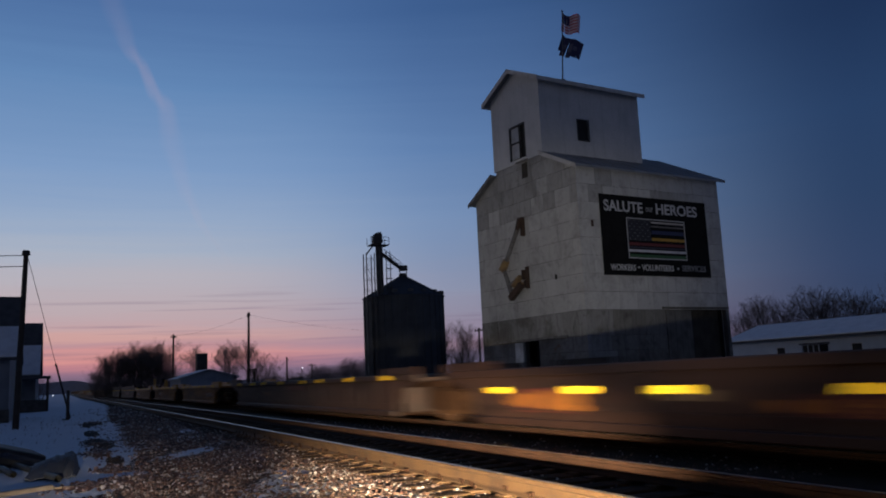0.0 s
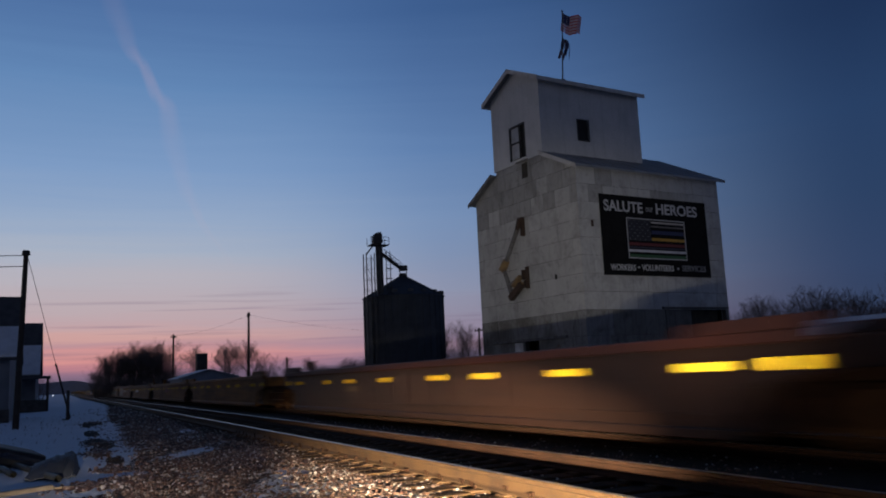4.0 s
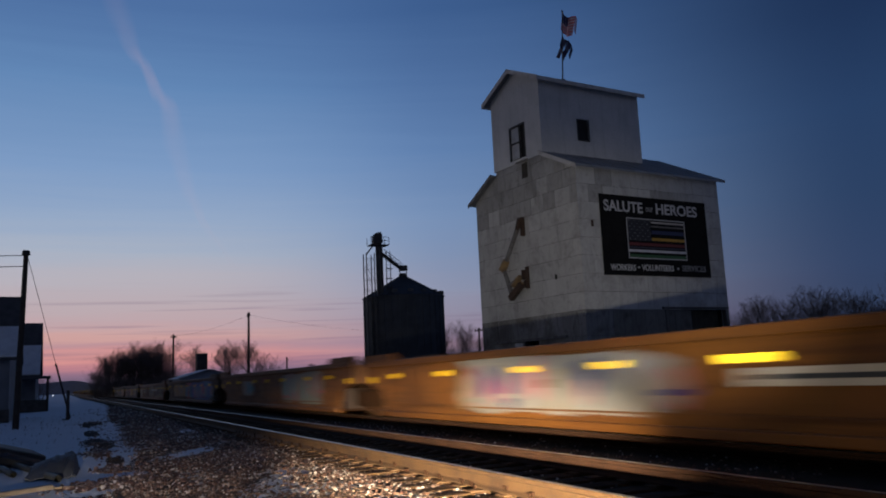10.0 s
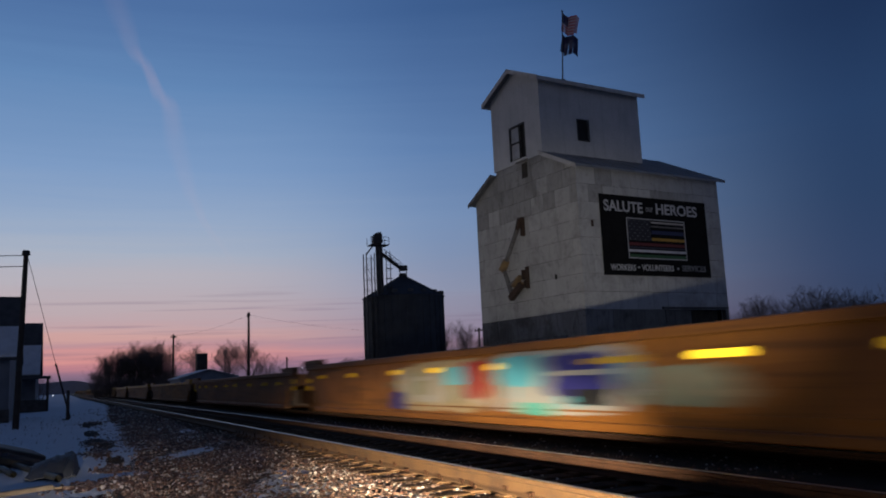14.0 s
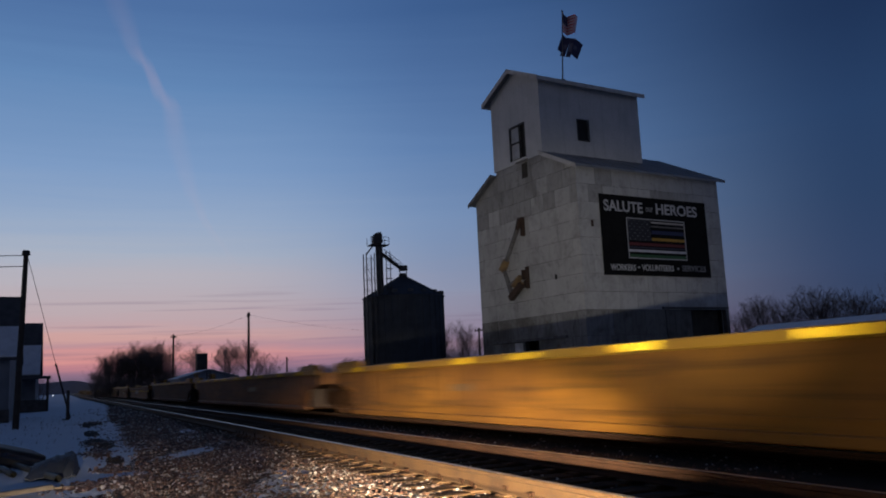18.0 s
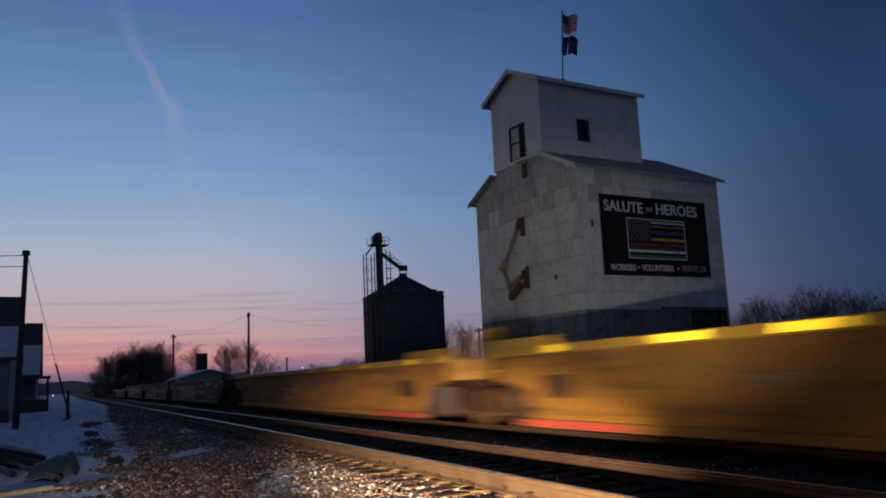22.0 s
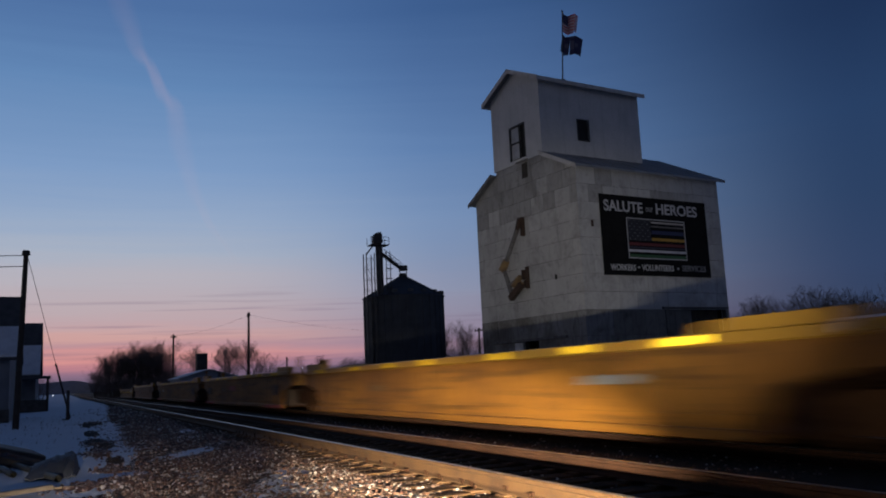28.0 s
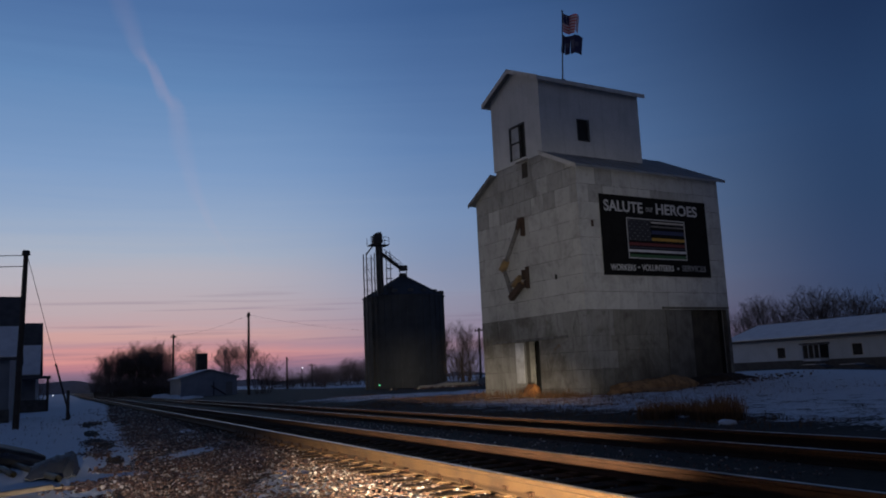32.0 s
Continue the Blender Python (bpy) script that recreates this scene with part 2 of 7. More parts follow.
TARP = material("dull_tarpaulin", (0.045, 0.054, 0.078), (0.028, 0.033, 0.046), 2.0, 0.6, bump=0.4)
PLASTIC_BLACK = material("black_plastic_pipe", (0.10, 0.10, 0.08), (0.05, 0.05, 0.045), 3.0, 0.5, bump=0.05)
# Pale blue-grey that paints the haze over the distant woods
HILL = material("hazed_distant_woods", (0.26, 0.27, 0.33), (0.22, 0.23, 0.29), 0.02, 1.0, bump=0)
YELLOW = material("railcar_yellow", (0.21, 0.090, 0.0075), (0.105, 0.041, 0.005), 0.33, 0.65, third=(0.0576, 0.023, 0.00432), streaks=0.75, bump=0.05, bands=0.6)
ORANGE = material("railcar_orange", (0.158, 0.059, 0.00648), (0.0792, 0.0274, 0.00432), 0.33, 0.6, third=(0.0576, 0.0202, 0.00504), streaks=0.75, bump=0.05, bands=0.6)
GOLD = material("railcar_gold", (0.205, 0.0955, 0.00558), (0.112, 0.0465, 0.00372), 0.33, 0.6, third=(0.0558, 0.021, 0.00326), streaks=0.5, bump=0.05, bands=0.5)
UMBER = material("railcar_dull_orange", (0.0864, 0.0324, 0.00576), (0.0504, 0.018, 0.00432), 0.55, 0.7, third=(0.036, 0.013, 0.0036), streaks=0.75, bump=0.05, bands=0.6)
BROWN = material("railcar_brown", (0.0244, 0.00907, 0.00473), (0.0138, 0.00511, 0.00315), 0.5, 0.6, third=(0.0119, 0.00473, 0.00315), streaks=0.5, bump=0.05, bands=0.6)
REDDISH = material("railcar_red", (0.0484, 0.0112, 0.00558), (0.0248, 0.00682, 0.00434), 0.5, 0.6, third=(0.0248, 0.00744, 0.00558), streaks=0.5, bump=0.05, bands=0.6)
GREENISH = material("railcar_grey_green", (0.0308, 0.0182, 0.0049), (0.0168, 0.0105, 0.0035), 0.5, 0.6, third=(0.0252, 0.0182, 0.007), streaks=0.5, bump=0.05, bands=0.6)
TOP_YELLOW = material("top_chord_yellow", (0.32, 0.176, 0.0176), (0.208, 0.104, 0.0128), 0.8, 0.45, streaks=0.1, bump=0.03)
STRIP = material("reflective_yellow_tape", (0.833, 0.561, 0.0255), (0.799, 0.493, 0.017), 4.0, 0.46, metal=0.85, bump=0)
WHITE_PAINT = material("white_lettering_paint", (0.55, 0.50, 0.42), (0.34, 0.28, 0.2), 1.5, 0.6, bump=0)
RED_PAINT = material("red_sill_paint", (0.26, 0.035, 0.022), (0.18, 0.025, 0.018), 1.0, 0.6, bump=0)
FRAME_DUST = material("dusty_truck_casting", (0.06, 0.0288, 0.0136), (0.036, 0.0168, 0.0088), 2.0, 0.9, third=(0.08, 0.044, 0.0224), bump=0.2, spec=0.08)
TRUCK = material("truck_cast_steel", (0.024, 0.011, 0.006), (0.014, 0.007, 0.004), 2.0, 0.9, bump=0.2, spec=0.06)
WHEEL = material("wheel_steel", (0.056, 0.0288, 0.016), (0.036, 0.0184, 0.0104), 2.0, 0.85, bump=0.1, spec=0.08)


def stone_material():
    """Damp crushed stone: mostly dark rusty pieces, some pale ones."""
    m = bpy.data.materials.new("ballast_stone")
    m.use_nodes = True
    nt = m.node_tree
    bs = nt.nodes["Principled BSDF"]
    rnd = nt.nodes.new("ShaderNodeNewGeometry").outputs["Random Per Island"]
    co = nt.nodes.new("ShaderNodeTexCoord").outputs["Object"]
    col = ramp(nt, [(0.0, (0.022, 0.014, 0.011, 1)), (0.34, (0.050, 0.024, 0.016, 1)), (0.54, (0.13, 0.056, 0.032, 1)), (0.68, (0.16, 0.10, 0.078, 1)), (0.82, (0.30, 0.205, 0.16, 1)), (0.94, (0.46, 0.43, 0.41, 1)), (1.0, (0.62, 0.62, 0.64, 1))], rnd, "LINEAR")
    col = mix_node(nt, math_node(nt, "MULTIPLY", noise_node(nt, co, 40.0, 4, 0.6), 0.55), col, (0.05, 0.03, 0.022, 1.0))
    nt.links.new(col, bs.inputs["Base Color"])
    nt.links.new(math_node(nt, "ADD", 0.28, math_node(nt, "MULTIPLY", noise_node(nt, co, 9.0, 3), 0.5)), bs.inputs["Roughness"])
    bp = nt.nodes.new("ShaderNodeBump")
    bp.inputs["Strength"].default_value, bp.inputs["Distance"].default_value = 0.5, 0.01
    nt.links.new(noise_node(nt, co, 90.0, 4, 0.6), bp.inputs["Height"])
    nt.links.new(bp.outputs[0], bs.inputs["Normal"])
    return m


STONE = stone_material()


# ---- mesh helpers ----
def box(bm, x0, x1, y0, y1, z0, z1):
    v = [bm.verts.new(p) for p in ((x0, y0, z0), (x1, y0, z0), (x1, y1, z0), (x0, y1, z0), (x0, y0, z1), (x1, y0, z1), (x1, y1, z1), (x0, y1, z1))]
    for f in ((3, 2, 1, 0), (4, 5, 6, 7), (0, 1, 5, 4), (1, 2, 6, 5), (2, 3, 7, 6), (3, 0, 4, 7)):
        bm.faces.new([v[i] for i in f])
    return v


def prism(bm, pts, a, b, place):
    """Extrudes a 2D outline from a to b; place(u, v, w) gives the 3D point."""
    lo = [bm.verts.new(place(u, v, a)) for u, v in pts]
    hi = [bm.verts.new(place(u, v, b)) for u, v in pts]
    n = len(pts)
    bm.faces.new(lo[::-1])
    bm.faces.new(hi)
    for i in range(n):
        bm.faces.new((lo[i], lo[(i + 1) % n], hi[(i + 1) % n], hi[i]))


def tube(bm, a, b, r0, r1=None, n=8, caps=True):
    a, b = Vector(a), Vector(b)
    r1 = r0 if r1 is None else r1
    d = (b - a).normalized()
    s = d.orthogonal().normalized()
    t = d.cross(s)
    lo = [bm.verts.new(a + (s * cos(2 * pi * i / n) + t * sin(2 * pi * i / n)) * r0) for i in range(n)]
    hi = [bm.verts.new(b + (s * cos(2 * pi * i / n) + t * sin(2 * pi * i / n)) * r1) for i in range(n)]
    for i in range(n):
        bm.faces.new((lo[i], lo[(i + 1) % n], hi[(i + 1) % n], hi[i]))
    if caps:
        bm.faces.new(lo[::-1])
        bm.faces.new(hi)


def mesh_of(name, bm, mat, smooth=False, bevel=0.0):
    if bevel:
        bmesh.ops.bevel(bm, geom=bm.edges[:], offset=bevel, segments=1, affect="EDGES")
    bmesh.ops.recalc_face_normals(bm, faces=bm.faces[:])
    me = bpy.data.meshes.new(name)
    bm.to_mesh(me)
    bm.free()
    me.materials.append(mat)
    if smooth:
        me.polygons.foreach_set("use_smooth", [True] * len(me.polygons))
    return me


def part(name, bm, mat, parent=None, label="", smooth=False, bevel=0.0):
    """One mesh object from a bmesh, under a thing or a part."""
    ob = new(name, mesh_of(name, bm, mat, smooth, bevel))
    ob.parent = parent
    return tagged(ob, label)


def boxpart(name, dims, mat, parent=None, label="", bevel=0.0):
    bm = bmesh.new()
    box(bm, *dims)
    return part(name, bm, mat, parent, label, bevel=bevel)


def thing(name, m, label, category, group="", kind=""):
    ob = new(name)
    ob.empty_display_size = 0.3
    ob.matrix_world = m
    return tagged(ob, label, category, group, kind)


def pydata(name, verts, faces, mat):
    me = bpy.data.meshes.new(name)
    me.from_pydata(verts, [], faces)
    me.materials.append(mat)
    me.update()
    return me


# ---- ground: one sheet to the horizon ----
NEAR_TRACK, FAR_TRACK, RAIL_Z, FAR_DROP = 4.884, 9.012, 0.20, -0.05
B_ORIGIN, B_TURN = Vector((23.627, 34.035, -0.15)), 0.10


def smooth(a, b, v):
    s = np.clip((v - a) / (b - a), 0, 1)
    return s * s * (3 - 2 * s)


def ground_z(x, y):
    """Height of the ground: a flat ballast bed under the tracks, lower sides, a mound beside the elevator."""
    x, y = np.asarray(x, float), np.asarray(y, float)
    z = -0.03 - 0.22 * (1 - smooth(0.9, 3.5, x)) - 0.30 * smooth(10.4, 12.6, x)
    z = z + 0.16 * smooth(13.5, 22.0, x)
    z = z + 0.85 * np.exp(-((x - 38.5) ** 2 + (y - 38.5) ** 2) / (2 * 7.2 ** 2))
    z = z + 0.35 * smooth(40, 75, x) * (1 - smooth(75, 110, y))
    wob = 0.03 * np.sin(x * 1.7 + 0.6 * np.sin(y * 0.9)) * np.sin(y * 1.3 + 0.8)
    wob = wob + 0.05 * np.sin(x * 0.43 + 1.0) * np.sin(y * 0.37)
    off_bed = 1 - smooth(1.8, 3.0, x) * (1 - smooth(10.6, 11.6, x))
    return z + wob * off_bed * np.where(np.hypot(x, y) > 250, 0.0, 1.0)


def snow_cover(x, y):
    """0 bare to 1 white, before the fine breaking-up in the material."""
    edge = np.interp(y, [0, 15, 19, 31, 44, 89, 140], [0.9, 1.2, 1.4, 1.8, 2.0, 4.0, 3.0])
    left = 1 - smooth(-0.35, 0.35, x - edge)
    s = 0.88 * left + (0.34 + 0.16 * np.sin(x * 3.1 + 1.3 * np.sin(y * 0.8)) * np.sin(y * 1.1 + 0.7 * x)) * (1 - left)
    for px, py, rx, ry, amount in ((1.25, 41, 0.35, 3.5, 0.8), (0.95, 26, 0.35, 3.0, 0.8), (0.75, 21, 0.28, 1.6, 0.8), (0.9, 17.3, 0.3, 0.8, 0.7),
                                   (1.0, 13.7, 0.35, 0.7, 0.7), (0.35, 12.9, 0.5, 0.6, 0.7), (0.1, 51, 0.3, 2.0, 0.5),
                                   (2.55, 17.9, 0.40, 0.45, -0.75), (3.5, 25.5, 0.35, 2.2, -0.35), (4.0, 17.8, 0.22, 2.0, -0.35), (2.0, 10.4, 0.8, 0.6, -0.16), (3.0, 10.2, 0.5, 0.8, -0.22),
                                   (2.9, 12.6, 0.4, 1.2, -0.22), (0.8, 11.4, 0.5, 0.7, -0.1), (3.3, 11.5, 0.45, 2.6, -0.10)):
        s = s - amount * np.exp(-((x - px) / rx) ** 2 - ((y - py) / ry) ** 2)
    bed = smooth(3.3, 3.9, x) * (1 - smooth(10.6, 11.6, x))
    s = s * (1 - bed) + 0.05 * bed
    verge = smooth(10.6, 11.6, x) * (1 - smooth(14.0, 19.0, x))
    s = s * (1 - verge) + 0.16 * verge
    right = smooth(14.0, 19.0, x)
    s = s * (1 - right) + (0.60 + 0.12 * smooth(20, 30, x) - 0.30 * smooth(36, 44, y) * (1 - smooth(50, 56, y)) - 0.50 * smooth(64, 70, y) * (1 - smooth(40, 52, x))) * right
    return s


def axis(near_a, near_b, step, reach):
    """Grid lines: even in the near stretch, then ever wider out to the horizon."""
    vals = list(np.arange(near_a, near_b, step))
    v, s = near_b, step
    while v < reach:
        vals.append(v)
        s *= 1.14
        v += s
    vals.append(reach)
    v, s, low = near_a, step, []
    while v > -reach:
        s *= 1.14
        v -= s
        low.append(max(v, -reach))
    return np.array(low[::-1] + vals)


def ground_material():
    m = bpy.data.materials.new("ground_snow_and_cinders")
    m.use_nodes = True
    nt = m.node_tree
    bs = nt.nodes["Principled BSDF"]
    co = nt.nodes.new("ShaderNodeTexCoord").outputs["Object"]
    at = nt.nodes.new("ShaderNodeAttribute")
    at.attribute_name = "snow"
    n1, n2 = noise_node(nt, co, 1.1, 6, 0.65), noise_node(nt, co, 7.0, 6, 0.7)
    v = math_node(nt, "ADD", at.outputs["Fac"], math_node(nt, "ADD", math_node(nt, "MULTIPLY", math_node(nt, "SUBTRACT", n1, 0.5), 0.9), math_node(nt, "MULTIPLY", math_node(nt, "SUBTRACT", n2, 0.5), 1.15)))
    mask = ramp(nt, [(0.46, (0, 0, 0, 1)), (0.58, (1, 1, 1, 1))], v)
    dirt = mix_node(nt, ramp(nt, [(0.35, (0, 0, 0, 1)), (0.65, (1, 1, 1, 1))], noise_node(nt, co, 5.0, 6, 0.7)), (0.050, 0.036, 0.027, 1), (0.018, 0.014, 0.012, 1))
    dirt = mix_node(nt, math_node(nt, "MULTIPLY", noise_node(nt, co, 0.25, 3), 0.5), dirt, (0.055, 0.042, 0.024, 1))
    white = mix_node(nt, n1, (0.62, 0.65, 0.70, 1), (0.74, 0.76, 0.80, 1))
    nt.links.new(mix_node(nt, mask, dirt, white), bs.inputs["Base Color"])
    bs.inputs["Roughness"].default_value = 0.85
    bs.inputs["Specular IOR Level"].default_value = 0.25
    bp = nt.nodes.new("ShaderNodeBump")
    bp.inputs["Strength"].default_value, bp.inputs["Distance"].default_value = 0.8, 0.06
    h = math_node(nt, "ADD", math_node(nt, "MULTIPLY", mask, 0.6), math_node(nt, "MULTIPLY", noise_node(nt, co, 14.0, 5, 0.7), 0.5))
    nt.links.new(h, bp.inputs["Height"])
    nt.links.new(bp.outputs[0], bs.inputs["Normal"])
    return m


def build_ground():
    xs, ys = axis(-4.0, 20.0, 0.16, 4500), axis(6.0, 46.0, 0.22, 4500)
    gx, gy = np.meshgrid(xs, ys)
    gz = ground_z(gx, gy)
    nx, ny = len(xs), len(ys)
    verts = np.stack([gx, gy, gz], -1).reshape(-1, 3)
    i = np.arange(nx * ny).reshape(ny, nx)
    faces = np.stack([i[:-1, :-1], i[:-1, 1:], i[1:, 1:], i[1:, :-1]], -1).reshape(-1, 4)
    me = bpy.data.meshes.new("ground")
    me.from_pydata(verts.tolist(), [], faces.tolist())
    at = me.attributes.new("snow", "FLOAT", "POINT")
    at.data.foreach_set("value", snow_cover(gx, gy).reshape(-1).astype(np.float32))
    me.materials.append(ground_material())
    me.polygons.foreach_set("use_smooth", [True] * len(me.polygons))
    tagged(new("ground", me), "cinder and gravel ground with patches of old snow", "ground", kind="structure")


build_ground()


# ---- tracks ----
RAIL_OUTLINE = [(-0.070, 0.0), (0.070, 0.0), (0.070, 0.012), (0.018, 0.030), (0.010, 0.045), (0.010, 0.125), (0.036, 0.140), (0.037, 0.172), (0.028, 0.180),
                (-0.028, 0.180), (-0.037, 0.172), (-0.036, 0.140), (-0.010, 0.125), (-0.010, 0.045), (-0.018, 0.030), (-0.070, 0.012)]


def build_rail(x, drop, label):
    bm = bmesh.new()
    for a, b in ((-1300.0, -60.0), (-60.0, 60.0), (60.0, 240.0), (240.0, 1400.0)):
        prism(bm, RAIL_OUTLINE, a, b, lambda u, v, w: (x + u, w, RAIL_Z + drop - 0.18 + v))
    # All rails but the nearest take the darker copy as painted shade
    rail = part("rail", bm, RAIL_SIDE if x < NEAR_TRACK else RAIL_SHADED)
    bm = bmesh.new()
    for a, b in ((-1300.0, -60.0), (-60.0, 60.0), (60.0, 240.0), (240.0, 1400.0)):
        box(bm, x - 0.027, x + 0.027, a, b, RAIL_Z + drop + 0.0005, RAIL_Z + drop + 0.003)
    part("running_surface", bm, RAIL_TOP, rail, "polished steel running surface")
    return tagged(rail, label, "rail", "rails of the two tracks")


for centre, drop, words in ((NEAR_TRACK, 0.0, "rusty steel rail with a polished head on the near track"), (FAR_TRACK, FAR_DROP, "rusty steel rail with a polished head on the far track")):
    build_rail(centre - 0.755, drop, words)
    build_rail(centre + 0.755, drop, words)


def build_bed(name, centre, drop, label):
    bm = bmesh.new()
    prism(bm, [(-2.5, -0.2), (2.0, -0.2), (1.75, -0.035 + drop), (-1.75, -0.035 + drop)] if drop else [(-2.35, -0.2), (2.05, -0.2), (1.75, -0.035), (-1.65, -0.035)],
          -1300.0, 1400.0, lambda u, v, w: (centre + u, w, v))
    return tagged(part(name, bm, BED), label, "track bed", kind="structure")


BED = material("cinder_ballast", (0.016, 0.013, 0.011), (0.010, 0.008, 0.007), 3.0, 0.95, third=(0.030, 0.023, 0.018), spec=0.08, bump=1.0, bump_scale=22, thick=0.05)
bed_near = build_bed("track_bed_near", NEAR_TRACK, 0.0, "dark ballast bed of the near track")
bed_far = build_bed("track_bed_far", FAR_TRACK, FAR_DROP, "dark ballast bed of the far track")


# ---- grain elevator ----
ELEV = Matrix.Translation(B_ORIGIN) @ Matrix.Rotation(B_TURN, 4, "Z")
W_G, W_U, EAVE, PEAK = 9.45, 10.5, 11.72, 14.10
CUP = (2.62, 7.28, -0.012, 7.40, 17.40, 18.50)
TONE = 4.32


def clip_poly(poly, a, b, c):
    """Keeps the part of a 2D outline where a*x + b*y <= c."""
    out = []
    for i, p in enumerate(poly):
        q = poly[(i + 1) % len(poly)]
        dp, dq = a * p[0] + b * p[1] - c, a * q[0] + b * q[1] - c
        if dp <= 0:
            out.append(p)
        if dp * dq < 0:
            t = dp / (dp - dq)
            out.append((p[0] + (q[0] - p[0]) * t, p[1] + (q[1] - p[1]) * t))
    return out


def wall_rows(top):
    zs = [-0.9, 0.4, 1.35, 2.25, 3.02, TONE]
    while zs[-1] < top - 0.5:
        zs.append(zs[-1] + 0.93)
    return zs


DOOR_DARK = material("dark_weathered_door", (0.13, 0.125, 0.115), (0.075, 0.07, 0.062), 1.2, 0.9, streaks=0.5, bump=0.3)
# Dim inside of the openings, put into a dark brown
BAY_SHADE = material("shaded_bay_boards", (0.055, 0.048, 0.038), (0.03, 0.026, 0.022), 1.2, 0.95, streaks=0.4, bump=0.3)


def build_elevator():
    root = thing("grain_elevator", ELEV, "tall weathered concrete grain elevator with a pale metal cupola", "grain elevator")
    rng = random.Random(5)
    t = 0.28
    slope = (PEAK - EAVE) / (W_G / 2)
    # walls with their openings (local x = u, y = g)
    bm = bmesh.new()
    door0, door1, door_top = 3.98, 5.25, 3.0
    box(bm, 0.03, t, 0.045, door0, -0.9, EAVE - 0.1)
    box(bm, 0.03, t, door1, W_G, -0.9, EAVE - 0.1)
    box(bm, 0.03, t, door0, door1, door_top, EAVE - 0.1)
    box(bm, 0.03, t, door0, door1, -0.9, 0.25)
    prism(bm, [(0.0, EAVE - 0.1), (W_G, EAVE - 0.1), (7.0, 12.95), (2.45, 12.95)], 0.03, t, lambda a, b, w: (w, a, b))
    gable = part("gable_wall", bm, JOINT, root, "weathered concrete gable wall with cracked courses")
    bm = bmesh.new()
    open0, open1, open_top, open_low = 7.42, 10.25, 4.34, 0.55
    box(bm, t, open0, 0.03, t, -0.9, EAVE + 0.06)
    box(bm, open1, W_U, 0.03, t, -0.9, EAVE + 0.06)
    box(bm, open0, open1, 0.03, t, open_top, EAVE + 0.06)
    box(bm, open0, open1, 0.03, t, -0.9, open_low)
    side = part("side_wall", bm, JOINT, root, "weathered concrete wall that carries the sign")
    bm = bmesh.new()
    box(bm, W_U - t, W_U, t, W_G - t, -0.9, EAVE)
    box(bm, 0.28, W_U, W_G - t, W_G, -0.9, EAVE)
    prism(bm, [(0.0, EAVE - 0.1), (W_G, EAVE - 0.1), (W_G / 2, PEAK - 0.1)], W_U - t, W_U - 0.02, lambda a, b, w: (w, a, b))
    part("rear_wall", bm, CONCRETE, root)
    # Near-black lining, floor, partition and ceiling: the unlit inside is put into colour
    boxpart("shade_lining", (W_U - t - 0.03, W_U - t - 0.005, t + 0.01, W_G - t - 0.01, 0.5, 5.2), DARK, root)
    boxpart("shade_lining", (open0 + 0.05, W_U - t - 0.03, W_G - t - 0.03, W_G - t - 0.005, 0.5, 5.2), DARK, root)
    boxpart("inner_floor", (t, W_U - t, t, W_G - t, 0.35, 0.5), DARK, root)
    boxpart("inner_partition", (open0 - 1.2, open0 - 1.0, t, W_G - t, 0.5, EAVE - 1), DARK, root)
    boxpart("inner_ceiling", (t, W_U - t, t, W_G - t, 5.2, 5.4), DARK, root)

    # heavy sliding door beside the drive-through and added boards in the bay's painted shade
    door = boxpart("sliding_door", (5.52, 7.40, -0.034, -0.012, 0.52, 4.30), DOOR_DARK, root, "dark weathered plank sliding door")
    for k in range(9):
        u = 5.52 + k * 0.21
        boxpart("door_plank", (u, u + 0.2, -0.056 - 0.008 * (k % 2), -0.036, 0.54, 4.28), DOOR_DARK, door)
    boxpart("door_track", (5.3, 10.4, -0.12, -0.012, 4.36, 4.46), DOOR_DARK, root)
    for k in range(12):
        u = open0 + 0.04 + k * 0.235
        boxpart("bay_board", (u, u + 0.225, 0.55, 0.58 + 0.01 * (k % 3), 0.5, 4.5), BAY_SHADE, root)

    # courses of cast concrete, one by one
    def courses(wall, length, axis_u, cuts, roof):
        zs = wall_rows(PEAK if roof else EAVE)
        for r in range(len(zs) - 1):
            z0, z1 = zs[r], zs[r + 1]
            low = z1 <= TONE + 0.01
            xs, x = [0.0], rng.uniform(0.5, 1.3)
            while x < length - 0.35:
                xs.append(x)
                x += rng.uniform(0.85, 1.35)
            xs.append(length)
            for c0, c1, cz0, cz1 in cuts:
                if z0 < cz1 - 0.05 and z1 > cz0 + 0.05:
                    xs = [v for v in xs if not (c0 - 0.3 < v < c1 + 0.3) or v in (0.0, length)] + [c0, c1]
            xs = sorted(set(xs))
            for a, b in zip(xs[:-1], xs[1:]):
                if any(c0 - 0.01 < (a + b) / 2 < c1 + 0.01 and z0 < cz1 - 0.05 and z1 > cz0 + 0.05 for c0, c1, cz0, cz1 in cuts):
                    continue
                gap = rng.uniform(0.006, 0.014)
                poly = [(a + gap, z0 + gap), (b - gap, z0 + gap), (b - gap, z1 - gap), (a + gap, z1 - gap)]
                if roof:
                    poly = clip_poly(poly, -slope, 1.0, EAVE - 0.06)
                    poly = clip_poly(poly, slope, 1.0, EAVE - 0.06 + slope * W_G) if poly else poly
                    poly = clip_poly(poly, 0.0, 1.0, 13.06) if poly else poly
                else:
                    poly = clip_poly(poly, 0.0, 1.0, EAVE + 0.05)
                if len(poly) < 3:
                    continue
                proud = rng.uniform(0.0, 0.010)
                bm = bmesh.new()
